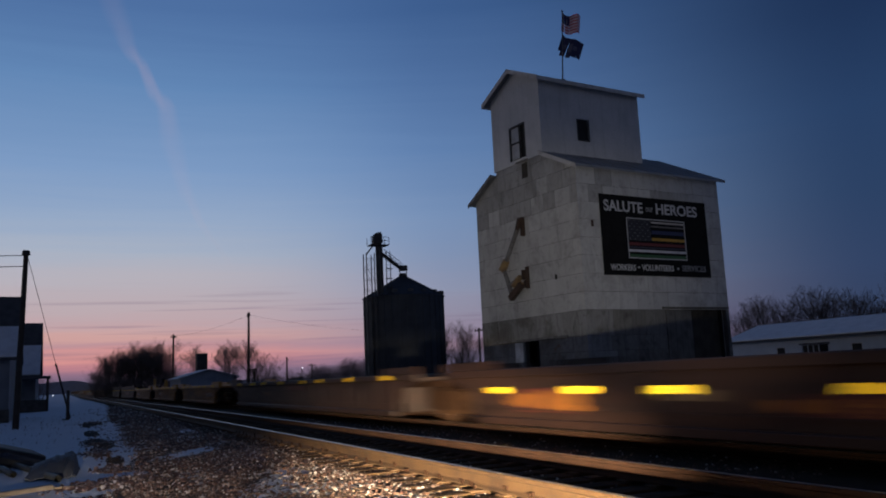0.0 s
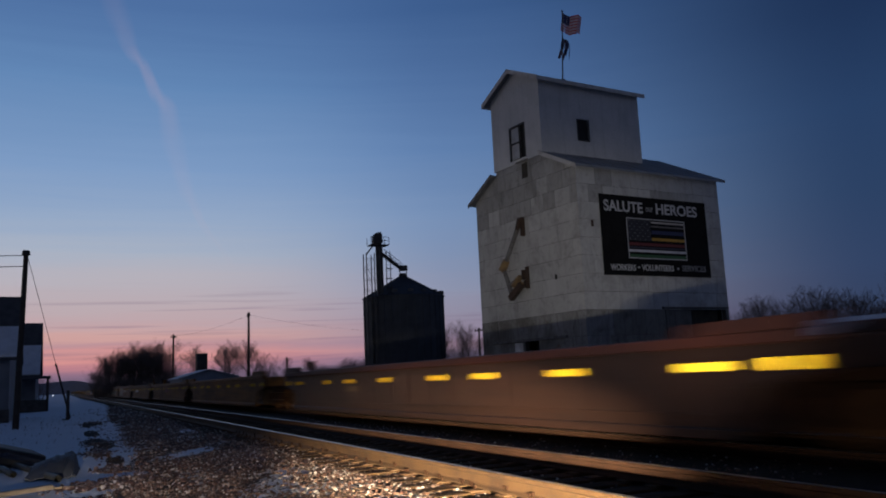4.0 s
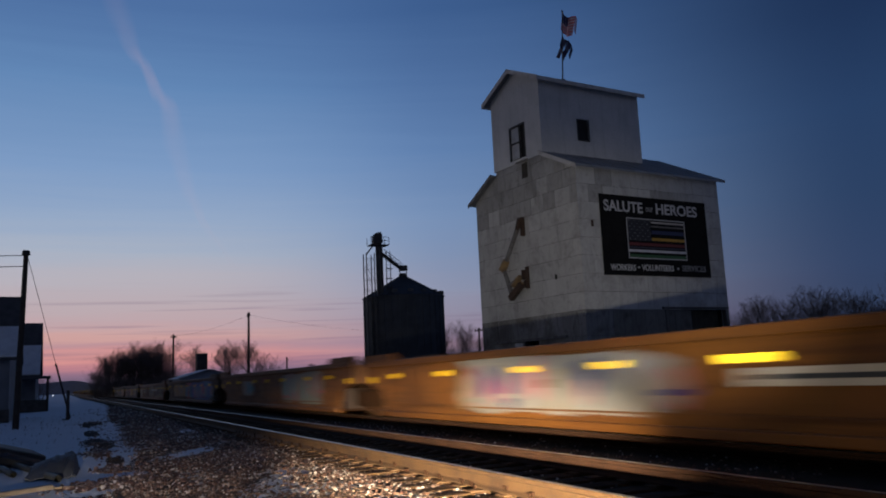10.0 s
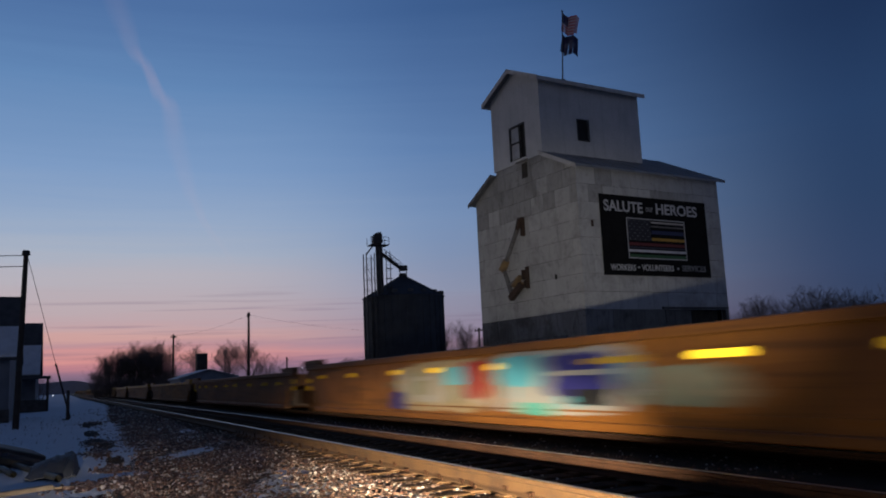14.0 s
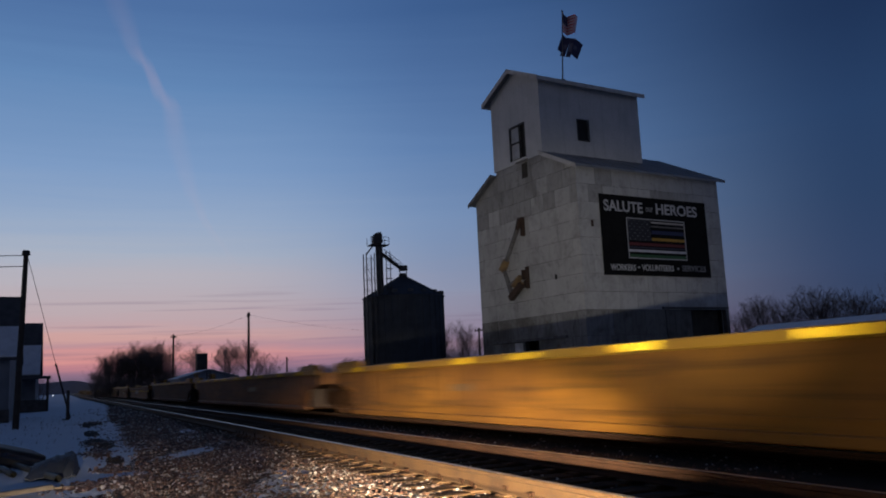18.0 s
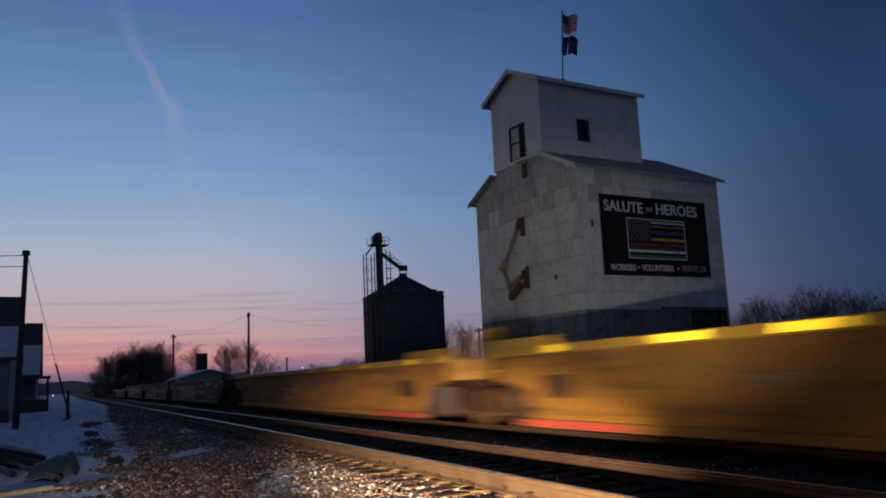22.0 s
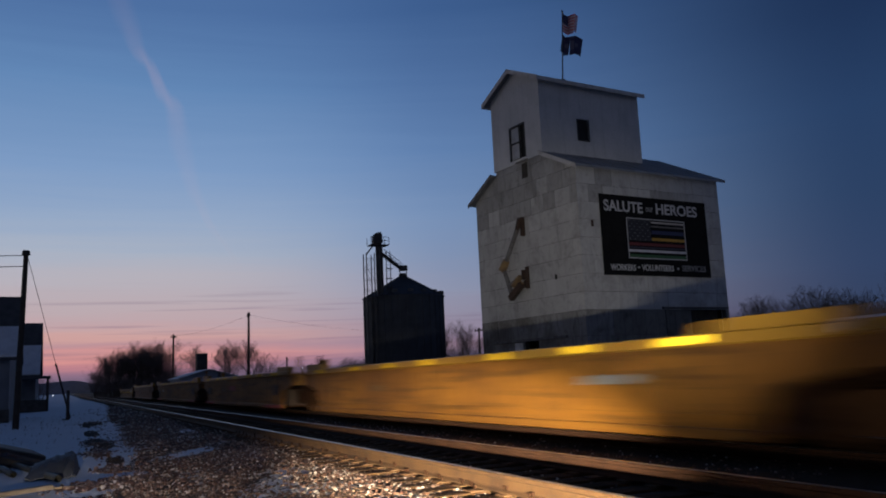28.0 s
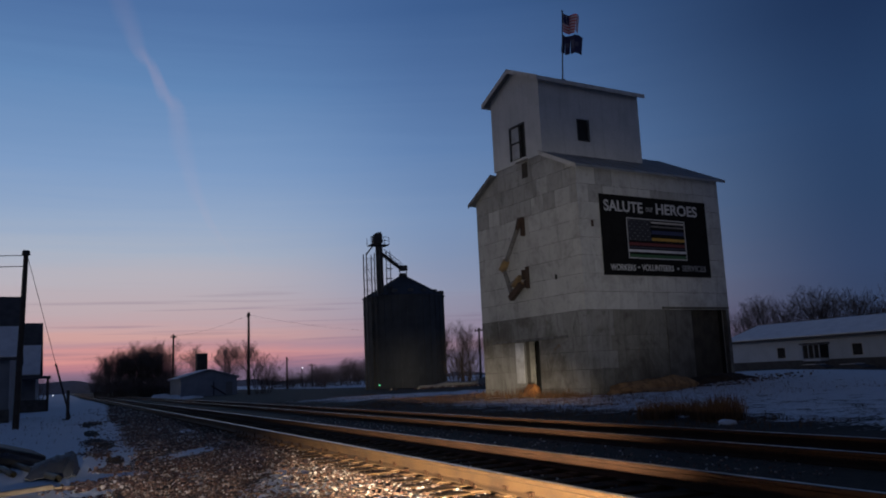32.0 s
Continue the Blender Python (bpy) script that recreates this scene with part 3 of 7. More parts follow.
                if axis_u:
                    prism(bm, poly, 0.004 - proud, 0.04, lambda p, q, w: (p, w, q))
                else:
                    prism(bm, poly, 0.004 - proud, 0.04, lambda p, q, w: (w, p, q))
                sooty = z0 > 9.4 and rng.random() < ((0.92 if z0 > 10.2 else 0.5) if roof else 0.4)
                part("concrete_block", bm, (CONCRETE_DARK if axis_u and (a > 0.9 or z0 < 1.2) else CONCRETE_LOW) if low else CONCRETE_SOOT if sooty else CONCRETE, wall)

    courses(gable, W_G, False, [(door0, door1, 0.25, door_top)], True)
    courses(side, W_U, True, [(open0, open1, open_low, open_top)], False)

    # main roof
    over_g, over_u, th = 0.38, 0.30, 0.12
    for sgn, inner_g in ((1, CUP[0]), (-1, W_G - CUP[1])):
        a0 = -over_g
        tilt = slope if sgn < 0 else 0.485
        line = lambda g_: PEAK - tilt * (W_G / 2 - g_)
        flip = (lambda pts: pts) if sgn > 0 else (lambda pts: [(W_G - p, q) for p, q in pts])

        def sheet(g0, g1, lift, thick_):
            return flip([(g0, line(g0) + lift), (g1, line(g1) + lift), (g1, line(g1) + lift + thick_), (g0, line(g0) + lift + thick_)])

        across = lambda p, q, w: (w, p, q)
        bm = bmesh.new()
        prism(bm, sheet(a0, inner_g, 0, th), -over_u, CUP[3], across)
        prism(bm, sheet(a0, W_G / 2, 0, th), CUP[3], W_U + over_u, across)
        roof = part("roof_slope", bm, ROOF_TIN, root, "pale metal roof sheets")
        for k in range(12):
            u0 = -over_u + 0.02 + k * (W_U + 2 * over_u - 0.08) / 11
            bm = bmesh.new()
            prism(bm, sheet(a0, W_G / 2 if u0 > CUP[3] else inner_g, th, 0.035), u0, u0 + 0.04, across)
            part("roof_seam", bm, ROOF_TIN, roof)
        bm = bmesh.new()
        prism(bm, sheet(a0 - 0.02, inner_g, -0.10, 0.10 + th + 0.01), -over_u - 0.04, -over_u, across)
        # Left verge is grey: the shade of the overhang's underside, put into colour
        part("verge_board", bm, TRIM if sgn > 0 else RAIL_GREY, root)
    # cupola
    c0, c1, cu0, cu1, ceave, cpeak = CUP
    cs = (cpeak - ceave) / ((c1 - c0) / 2)
    win = (4.08, 5.52, 13.30, 15.25)
    swin = (2.62, 3.42, 14.12, 15.30)
    bm = bmesh.new()
    box(bm, cu0, cu0 + 0.12, c0, win[0], 13.08, ceave)
    box(bm, cu0, cu0 + 0.12, win[1], c1, 13.08, ceave)
    box(bm, cu0, cu0 + 0.12, win[0], win[1], win[3], ceave)
    box(bm, cu0, cu0 + 0.12, win[0], win[1], 13.08, win[2])
    prism(bm, [(c0, ceave), (c1, ceave), ((c0 + c1) / 2, cpeak)], cu0, cu0 + 0.12, lambda a, b, w: (w, a, b))
    part("cupola_front", bm, STEEL_WHITE, root, "pale metal cupola gable wall")
    bm = bmesh.new()
    box(bm, cu0 + 0.12, swin[0], c0, c0 + 0.12, 11.9, ceave)
    box(bm, swin[1], cu1, c0, c0 + 0.12, 11.9, ceave)
    box(bm, swin[0], swin[1], c0, c0 + 0.12, swin[3], ceave)
    box(bm, swin[0], swin[1], c0, c0 + 0.12, 11.9, swin[2])
    part("cupola_side", bm, STEEL_WHITE, root)
    bm = bmesh.new()
    box(bm, cu0 + 0.12, cu1, c1 - 0.12, c1, 11.9, ceave)
    box(bm, cu1 - 0.12, cu1, c0 + 0.12, c1 - 0.12, 11.9, ceave)
    prism(bm, [(c0, ceave), (c1, ceave), ((c0 + c1) / 2, cpeak)], cu1 - 0.12, cu1, lambda a, b, w: (w, a, b))
    part("cupola_rear", bm, STEEL_WHITE, root)
    for k in range(1, 24):
        g = c0 + k * (c1 - c0) / 24
        for z0, z1 in (((13.09, win[2] - 0.08), (win[3] + 0.08, ceave)) if win[0] - 0.1 < g < win[1] + 0.1 else ((13.09, ceave),)):
            boxpart("siding_rib", (cu0 - 0.005, cu0, g - 0.008, g + 0.008, z0, z1), STEEL_WHITE, root)
    for k in range(1, 36):
        u = cu0 + k * (cu1 - cu0) / 36
        for z0, z1 in (((11.95, swin[2] - 0.06), (swin[3] + 0.06, ceave)) if swin[0] - 0.1 < u < swin[1] + 0.1 else ((11.95, ceave),)):
            boxpart("siding_rib", (u - 0.008, u + 0.008, c0 - 0.005, c0, z0, z1), STEEL_WHITE, root)
    for sgn in (1, -1):
        mid = (c0 + c1) / 2
        a0, z0 = c0 - 0.40, ceave - cs * 0.40
        pts = [(a0, z0), (mid, cpeak), (mid, cpeak + 0.14), (a0, z0 + 0.14)]
        if sgn < 0:
            pts = [(2 * mid - p, q) for p, q in pts]
        bm = bmesh.new()
        prism(bm, pts, cu0 - 0.35, cu1 + 0.20, lambda p, q, w: (w, p, q))
        part("cupola_roof_slope", bm, ROOF_TIN, root, "pale metal cupola roof")
        p3 = [(a0 - 0.02, z0 - 0.12), (mid, cpeak - 0.12), (mid, cpeak + 0.15), (a0 - 0.02, z0 + 0.15)]
        if sgn < 0:
            p3 = [(2 * mid - p, q) for p, q in p3]
        bm = bmesh.new()
        prism(bm, p3, cu0 - 0.39, cu0 - 0.35, lambda p, q, w: (w, p, q))
        part("verge_board", bm, TRIM, root)
        g_e = a0 - 0.03 if sgn > 0 else 2 * mid - a0 - 0.01
        boxpart("fascia_board", (cu0 - 0.35, cu1 + 0.20, g_e, g_e + 0.04, z0 - 0.10, z0 + 0.12), TRIM, root)
    # cupola windows: a sash pair beside an open bay, its shade a black sheet
    w = thing("cupola_window", Matrix(), "", "")
    w.parent = root
    boxpart("pane", (cu0 + 0.05, cu0 + 0.06, 4.62, 5.46, 13.36, 14.25), WINDOW_PALE, w)
    boxpart("pane", (cu0 + 0.05, cu0 + 0.06, 4.62, 5.46, 14.31, 15.19), WINDOW_PALE, w)
    for dims in ((cu0 - 0.03, cu0 + 0.05, 5.46, 5.56, 13.28, 15.28), (cu0 - 0.03, cu0 + 0.05, 4.05, 4.12, 13.28, 15.28), (cu0 - 0.03, cu0 + 0.05, 4.56, 4.62, 13.28, 15.28),
                 (cu0 - 0.03, cu0 + 0.05, 4.62, 5.46, 14.25, 14.31), (cu0 - 0.03, cu0 + 0.05, 4.12, 5.46, 15.2, 15.3)):
        boxpart("window_frame", dims, DARK_STEEL, w)
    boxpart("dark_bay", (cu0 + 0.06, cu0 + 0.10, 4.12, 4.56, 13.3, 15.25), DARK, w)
    boxpart("window_sill", (cu0 - 0.25, cu0, 3.9, 4.9, 13.05, 13.13), TRIM, root, "pale sill plank")
    w = thing("side_window", Matrix(), "", "")
    w.parent = root
    boxpart("pane", (swin[0], swin[1], c0 + 0.06, c0 + 0.08, swin[2], swin[3]), GLASS_DARK, w)
    for dims in ((swin[0] - 0.05, swin[0], c0 - 0.03, c0 + 0.03, swin[2] - 0.05, swin[3] + 0.05), (swin[1], swin[1] + 0.05, c0 - 0.03, c0 + 0.03, swin[2] - 0.05, swin[3] + 0.05),
                 (swin[0], swin[1], c0 - 0.03, c0 + 0.03, swin[3], swin[3] + 0.05), (swin[0], swin[1], c0 - 0.04, c0 + 0.03, swin[2] - 0.05, swin[2])):
        boxpart("window_frame", dims, DARK_STEEL, w)
    # door rail, pale door leaf and dark doorway in the gable
    boxpart("door_rail", (-0.14, 0.0, 1.5, 8.25, 3.02, 3.14), RAIL_GREY, root, "old sliding-door rail")
    boxpart("door_leaf", (-0.07, -0.02, 5.35, 6.1, 0.75, 2.96), GALV_BRIGHT, root, "galvanised metal door leaf")
    # Black sheet that paints the dark inside of the doorway
    boxpart("doorway_shade", (1.0, 1.1, 3.6, 5.6, 0.0, 3.3), DARK, root)
    # grain spout down the gable wall
    sp = thing("spout", Matrix(), "", "")
    sp.parent = root
    bm = bmesh.new()
    tube(bm, (-0.28, 4.95, 9.25), (-0.30, 6.30, 7.45), 0.13, 0.13, 10)
    part("upper_pipe", bm, RAIL_GREY, sp, "grey steel spout pipe")
    bm = bmesh.new()
    tube(bm, (-0.30, 6.15, 7.65), (-0.33, 6.55, 7.15), 0.20, 0.24, 10)
    part("flange", bm, RUST_YELLOW, sp, "ochre rusted spout elbow")
    bm = bmesh.new()
    tube(bm, (-0.30, 6.45, 7.2), (-0.36, 5.75, 5.75), 0.12, 0.13, 10)
    tube(bm, (-0.36, 6.0, 6.2), (-0.36, 5.0, 6.5), 0.10, 0.10, 8)
    part("lower_pipe", bm, RAIL_GREY, sp)
    bm = bmesh.new()
    tube(bm, (-0.34, 4.75, 6.15), (-0.42, 5.75, 5.45), 0.22, 0.22, 4)
    part("spout_mouth", bm, RUST, sp, "dark rusted spout mouth")
    bm = bmesh.new()
    box(bm, -0.16, -0.02, 4.44, 4.62, 5.9, 7.1)
    box(bm, -0.28, -0.02, 4.46, 4.66, 5.95, 6.35)
    box(bm, -0.3, -0.06, 4.72, 4.80, 6.4, 6.95)
    part("bracket", bm, RUST, sp, "rusted steel bracket")
    bm = bmesh.new()
    tube(bm, (-0.26, 4.70, 9.85), (-0.28, 5.05, 9.1), 0.14, 0.13, 8)
    box(bm, -0.24, -0.02, 4.58, 4.74, 8.85, 9.9)
    part("bracket", bm, RUST, sp, "rusted steel bracket")
    bm = bmesh.new()
    tube(bm, (-0.36, 5.55, 6.15), (-0.34, 4.85, 6.55), 0.13, 0.17, 8)
    tube(bm, (-0.30, 5.35, 6.55), (-0.28, 4.75, 6.2), 0.06, 0.06, 6)
    part("chute", bm, RUST_YELLOW, sp, "ochre rusted chute")
    # Flat dark plates: the shade within the hole and the opening is painted
    boxpart("wall_hole", (-0.015, 0.01, 2.05, 2.22, 6.1, 6.36), DARK, root)
    boxpart("beam_socket", (-0.02, 0.02, 4.05, 4.55, 12.1, 12.95), BAY_SHADE, root, "dark plate painting the shaded opening under the cupola sill")
    boxpart("wall_scar", (0.79, 0.95, -0.012, 0.01, 8.6, 8.95), RUST, root)
    return root


WINDOW_PALE = material("dusty_pane", (0.30, 0.31, 0.33), (0.22, 0.23, 0.25), 2.0, 0.35, bump=0.02)
RAIL_GREY = material("grey_old_steel", (0.15, 0.15, 0.15), (0.08, 0.068, 0.062), 3.0, 0.75, bump=0.2)
GALV_BRIGHT = material("bright_galvanised_leaf", (0.62, 0.63, 0.65), (0.35, 0.35, 0.36), 1.5, 0.5, metal=0.1, streaks=0.4, bump=0.1)
elevator = build_elevator()


# ---- sign on the side wall ----
def text_part(name, body, size, x, z, mat, parent, width=None, squash=1.0):
    cu = bpy.data.curves.new(name, "FONT")
    cu.body, cu.size, cu.extrude, cu.align_x, cu.align_y, cu.offset = body, size, 0.006, "CENTER", "CENTER", size * 0.022
    tmp = bpy.data.objects.new(name, cu)
    scene.collection.objects.link(tmp)
    me = bpy.data.meshes.new_from_object(tmp.evaluated_get(bpy.context.evaluated_depsgraph_get()))
    bpy.data.objects.remove(tmp)
    me.materials.clear()
    me.materials.append(mat)
    xs = [v.co.x for v in me.vertices]
    ys = [v.co.y for v in me.vertices]
    k = width / (max(xs) - min(xs)) if width else 1.0
    kz = size / (max(ys) - min(ys))
    mx, my = (max(xs) + min(xs)) / 2, (max(ys) + min(ys)) / 2
    me.transform(Matrix.Diagonal((k, kz, 1, 1)) @ Matrix.Translation((-mx, -my, 0)))
    me.transform(Matrix.Rotation(radians(90), 4, "X"))
    ob = new(name, me)
    ob.parent = parent
    ob.matrix_basis = Matrix.Translation((x, -0.066, z))
    return ob


def colour(name, rgb, rough=0.6):
    return material(name, rgb, tuple(v * 0.75 for v in rgb), 2.0, rough, bump=0)


def build_sign():
    x0, x1, z0, z1 = 1.47, 9.19, 6.16, 10.32
    sign = thing("tribute_sign", ELEV, "black wall sign with white words and a coloured striped flag", "sign")
    boxpart("board", (x0, x1, -0.06, -0.012, z0, z1), BLACK_BOARD, sign, bevel=0.005)
    for dims in ((x0 - 0.05, x1 + 0.05, -0.075, -0.014, z1, z1 + 0.05), (x0 - 0.05, x1 + 0.05, -0.075, -0.014, z0 - 0.05, z0), (x0 - 0.05, x0, -0.075, -0.014, z0, z1), (x1, x1 + 0.05, -0.075, -0.014, z0, z1)):
        boxpart("edge_strip", dims, BLACK_BOARD, sign)
    text_part("lettering", "SALUTE", 0.60, 3.05, 9.78, SIGN_WHITE, sign, 2.75)
    text_part("lettering", "our", 0.26, 4.92, 9.72, SIGN_GREY, sign, 0.55)
    text_part("lettering", "HEROES", 0.60, 6.98, 9.80, SIGN_WHITE, sign, 3.15)
    text_part("lettering", "WORKERS", 0.33, 2.72, 6.52, SIGN_WHITE, sign, 1.75)
    text_part("lettering", "VOLUNTEERS", 0.33, 5.2, 6.55, SIGN_WHITE, sign, 2.35)
    text_part("lettering", "SERVICES", 0.33, 7.95, 6.58, SIGN_GREY, sign, 1.85)
    for x in (3.82, 6.72):
        boxpart("dot", (x - 0.06, x + 0.06, -0.072, -0.0605, 6.5, 6.6), SIGN_WHITE, sign)
    fx0, fx1, fz0, fz1 = 3.17, 7.48, 7.02, 9.2
    for dims in ((fx0, fx1, -0.072, -0.061, fz1 - 0.05, fz1), (fx0, fx1, -0.072, -0.061, fz0, fz0 + 0.05), (fx0, fx0 + 0.05, -0.072, -0.061, fz0 + 0.05, fz1 - 0.05), (fx1 - 0.05, fx1, -0.072, -0.061, fz0 + 0.05, fz1 - 0.05)):
        boxpart("border", dims, SIGN_WHITE, sign)
    cols = [((0.36, 0.33, 0.32), 4.95, 9.02), ((0.12, 0.11, 0.11), 4.95, 8.80), ((0.016, 0.022, 0.07), 4.95, 8.48), ((0.34, 0.20, 0.03), 4.95, 8.10), ((0.10, 0.014, 0.014), fx0 + 0.07, 7.80),
            ((0.03, 0.03, 0.05), fx0 + 0.07, 7.62), ((0.45, 0.45, 0.5), fx0 + 0.07, 7.44), ((0.02, 0.075, 0.028), fx0 + 0.07, 7.16)]
    heights = (0.10, 0.08, 0.20, 0.15, 0.16, 0.08, 0.13, 0.16)
    for (rgb, a, zc), h in zip(cols, heights):
        boxpart("flag_stripe", (a, fx1 - 0.07, -0.071, -0.061, zc - h / 2, zc + h / 2), colour("stripe_paint", rgb), sign)
    boxpart("canton", (fx0 + 0.07, 4.88, -0.068, -0.061, 7.98, 9.13), colour("canton_paint", (0.014, 0.014, 0.018)), sign)
    star = bmesh.new()
    for r in range(7):
        for c in range(9):
            if (r + c) % 2:
                continue
            cx, cz = fx0 + 0.17 + c * 0.19, 8.07 + r * 0.165
            ring = [star.verts.new((cx + (0.045 if i % 2 else 0.02) * sin(pi * i / 5), -0.0695, cz + (0.045 if i % 2 else 0.02) * cos(pi * i / 5))) for i in range(10)]
            star.faces.new(ring)
    part("star_field", star, SIGN_GREY, sign)


build_sign()


# ---- flagpole on the cupola ridge; the two flags are keyed at the end ----
def build_flagpole():
    m = ELEV @ Matrix.Translation((3.75, 4.95, 18.62)) @ Matrix.Rotation(radians(4.2), 4, "Y")
    pole = thing("flagpole", m, "slim grey metal flagpole on the cupola roof", "flagpole")
    bm = bmesh.new()
    tube(bm, (0, 0, -0.05), (0, 0, 4.42), 0.045, 0.03, 10)
    part("pole", bm, RAIL_GREY, pole)
    bm = bmesh.new()
    bmesh.ops.create_icosphere(bm, subdivisions=2, radius=0.07, matrix=Matrix.Translation((0, 0, 4.46)))
    part("finial", bm, RAIL_GREY, pole, smooth=True)
    boxpart("foot", (-0.12, 0.12, -0.12, 0.12, -0.06, 0.02), RAIL_GREY, pole)
    return m


POLE_M = build_flagpole()
FLAG_RED = colour("flag_red", (0.62, 0.10, 0.12), 0.8)
FLAG_WHITE = colour("flag_white", (0.8, 0.72, 0.72), 0.8)
FLAG_BLUE = colour("flag_blue", (0.035, 0.04, 0.11), 0.8)
FLAG_DARK = colour("flag_dark", (0.035, 0.035, 0.09), 0.8)
FLAG_MARK = colour("flag_emblem", (0.10, 0.10, 0.16), 0.8)


def build_flag(name, label, z, width, height, striped):
    """A flag of five stiff leaves that hang on one another from the pole; returns the thing and its leaves."""
    root = thing(name, POLE_M @ Matrix.Translation((0.0, 0.0, z)), label, "flag")
    n, leaves = 5, []
    w = width / n
    for i in range(n):
        leaf = thing("flag_leaf", Matrix(), "", "")
        leaf.parent = root
        leaves.append(leaf)
        if striped:
            k = 13
            for s in range(k):
                z0, z1 = -height * (s + 1) / k, -height * s / k
                if i < 2 and s < 7:
                    continue
                boxpart("stripe", (0, w + 0.012, -0.004, 0.004, z0, z1), FLAG_RED if s % 2 == 0 else FLAG_WHITE, leaf)
            if i < 2:
                boxpart("canton", (0, w + 0.012, -0.004, 0.004, -height * 7 / k, 0), FLAG_BLUE, leaf)
                for r in range(4):
                    boxpart("star", (w * 0.35, w * 0.35 + 0.05, -0.006, 0.006, -0.12 - r * 0.15, -0.07 - r * 0.15), FLAG_WHITE, leaf)
        else:
            boxpart("cloth", (0, w + 0.012, -0.004, 0.004, -height, 0), FLAG_DARK, leaf)
            if 1 <= i <= 3:
                boxpart("emblem", (w * 0.1, w * 0.9, -0.006, 0.006, -height * (0.72 if i == 2 else 0.62), -height * (0.25 if i == 2 else 0.38)), FLAG_MARK, leaf)
    return root, leaves, w


FLAG_TOP = build_flag("striped_flag", "red and white striped flag with a blue corner, flying", 4.38, 1.60, 1.22, True)
FLAG_LOW = build_flag("dark_flag", "dark blue flag with a pale emblem, flying", 2.95, 1.60, 1.18, False)


# ---- steel grain bin and its leg ----
def build_bin():
    c = Vector((42.2, 103.75, -0.25))
    r, eave, apex = 5.42, 12.25, 15.2
    root = thing("grain_bin", Matrix.Translation(c), "dark corrugated steel grain bin with a cone roof", "grain bin")
    n = 96
    rings = 16
    for k in range(rings):
        z0, z1 = eave * k / rings, eave * (k + 1) / rings
        bm = bmesh.new()
        prev = None
        for s in range(9):
            rr = r + (0.03 if s % 2 else 0.0) + (0.02 if k % 2 else 0.0)
            z = z0 + (z1 - z0) * s / 8
            cur = [bm.verts.new((rr * cos(2 * pi * i / n), rr * sin(2 * pi * i / n), z)) for i in range(n)]
            if prev:
                for i in range(n):
                    bm.faces.new((prev[i], prev[(i + 1) % n], cur[(i + 1) % n], cur[i]))
            prev = cur
        part("wall_ring", bm, GALV, root)
    bm = bmesh.new()
    seg = 40
    outer = [bm.verts.new(((r + 0.25) * cos(2 * pi * i / seg), (r + 0.25) * sin(2 * pi * i / seg), eave - 0.05)) for i in range(seg)]
    inner = [bm.verts.new((0.5 * cos(2 * pi * i / seg), 0.5 * sin(2 * pi * i / seg), apex)) for i in range(seg)]
    for i in range(seg):
        bm.faces.new((outer[i], outer[(i + 1) % seg], inner[(i + 1) % seg], inner[i]))
    bm.faces.new(inner)
    bm.faces.new(outer[::-1])
    part("cone_roof", bm, GALV, root, "dark ribbed cone roof")
    for i in range(seg):
        a = 2 * pi * i / seg
        bm = bmesh.new()
        tube(bm, ((r + 0.25) * cos(a), (r + 0.25) * sin(a), eave), (0.5 * cos(a), 0.5 * sin(a), apex + 0.03), 0.05, 0.03, 4)
        part("roof_rib", bm, GALV, root)
    for i in range(32):
        a = 2 * pi * (i + 0.5) / 32
        bm = bmesh.new()
        box(bm, -0.06, 0.06, -0.05, 0.05, 0.0, eave)
        bmesh.ops.transform(bm, matrix=Matrix.Translation(((r + 0.07) * cos(a), (r + 0.07) * sin(a), 0)) @ Matrix.Rotation(a, 4, "Z"), verts=bm.verts[:])
        part("stiffener", bm, GALV, root)
    for a in (-2.2, -1.75, -1.35, -0.8):
        bm = bmesh.new()
        box(bm, -0.3, 0.3, -0.35, 0.35, 0, 0.5)
        rr = 4.6
        bmesh.ops.transform(bm, matrix=Matrix.Translation((rr * cos(a), rr * sin(a), eave + 0.3)) @ Matrix.Rotation(a, 4, "Z"), verts=bm.verts[:])
        part("roof_vent", bm, GALV, root)
    bm = bmesh.new()
    tube(bm, (0, 0, apex), (0, 0, apex + 0.45), 0.55, 0.5, 16)
    part("fill_cap", bm, DARK_STEEL, root)
    # roof edge box seen against the sky
    boxpart("eave_box", (4.3, 4.9, -2.6, -2.0, eave + 0.1, eave + 0.75), DARK_STEEL, root)
    # leg tower beside it
    leg = thing("bucket_elevator_leg", Matrix.Translation((37.55, 101.3, -0.25)), "dark steel grain leg tower with ladder cage and spout", "grain leg")
    boxpart("casing_up", (-0.05, 0.33, -0.2, 0.2, 0, 20.1), DARK_STEEL, leg)
    boxpart("casing_down", (0.45, 0.83, -0.2, 0.2, 0, 19.2), DARK_STEEL, leg)
    bm = bmesh.new()
    prism(bm, [(-0.45, 19.3), (0.75, 19.3), (0.75, 20.6), (0.55, 20.85), (-0.1, 20.7), (-0.45, 20.2)], -0.4, 0.4, lambda a, b, w: (a, w, b))
    part("head", bm, DARK_STEEL, leg, "rounded head casing")
    boxpart("head_platform", (-1.0, 1.55, -0.8, 0.8, 19.0, 19.1), DARK_STEEL, leg)
    for x in (-1.0, -0.2, 0.7, 1.55):
        for y in (-0.8, 0.8):
            boxpart("railing_post", (x - 0.03, x + 0.03, y - 0.03, y + 0.03, 19.1, 20.1), DARK_STEEL, leg)
    for z in (19.6, 20.1):
        boxpart("handrail", (-1.0, 1.55, -0.83, -0.77, z - 0.025, z + 0.025), DARK_STEEL, leg)
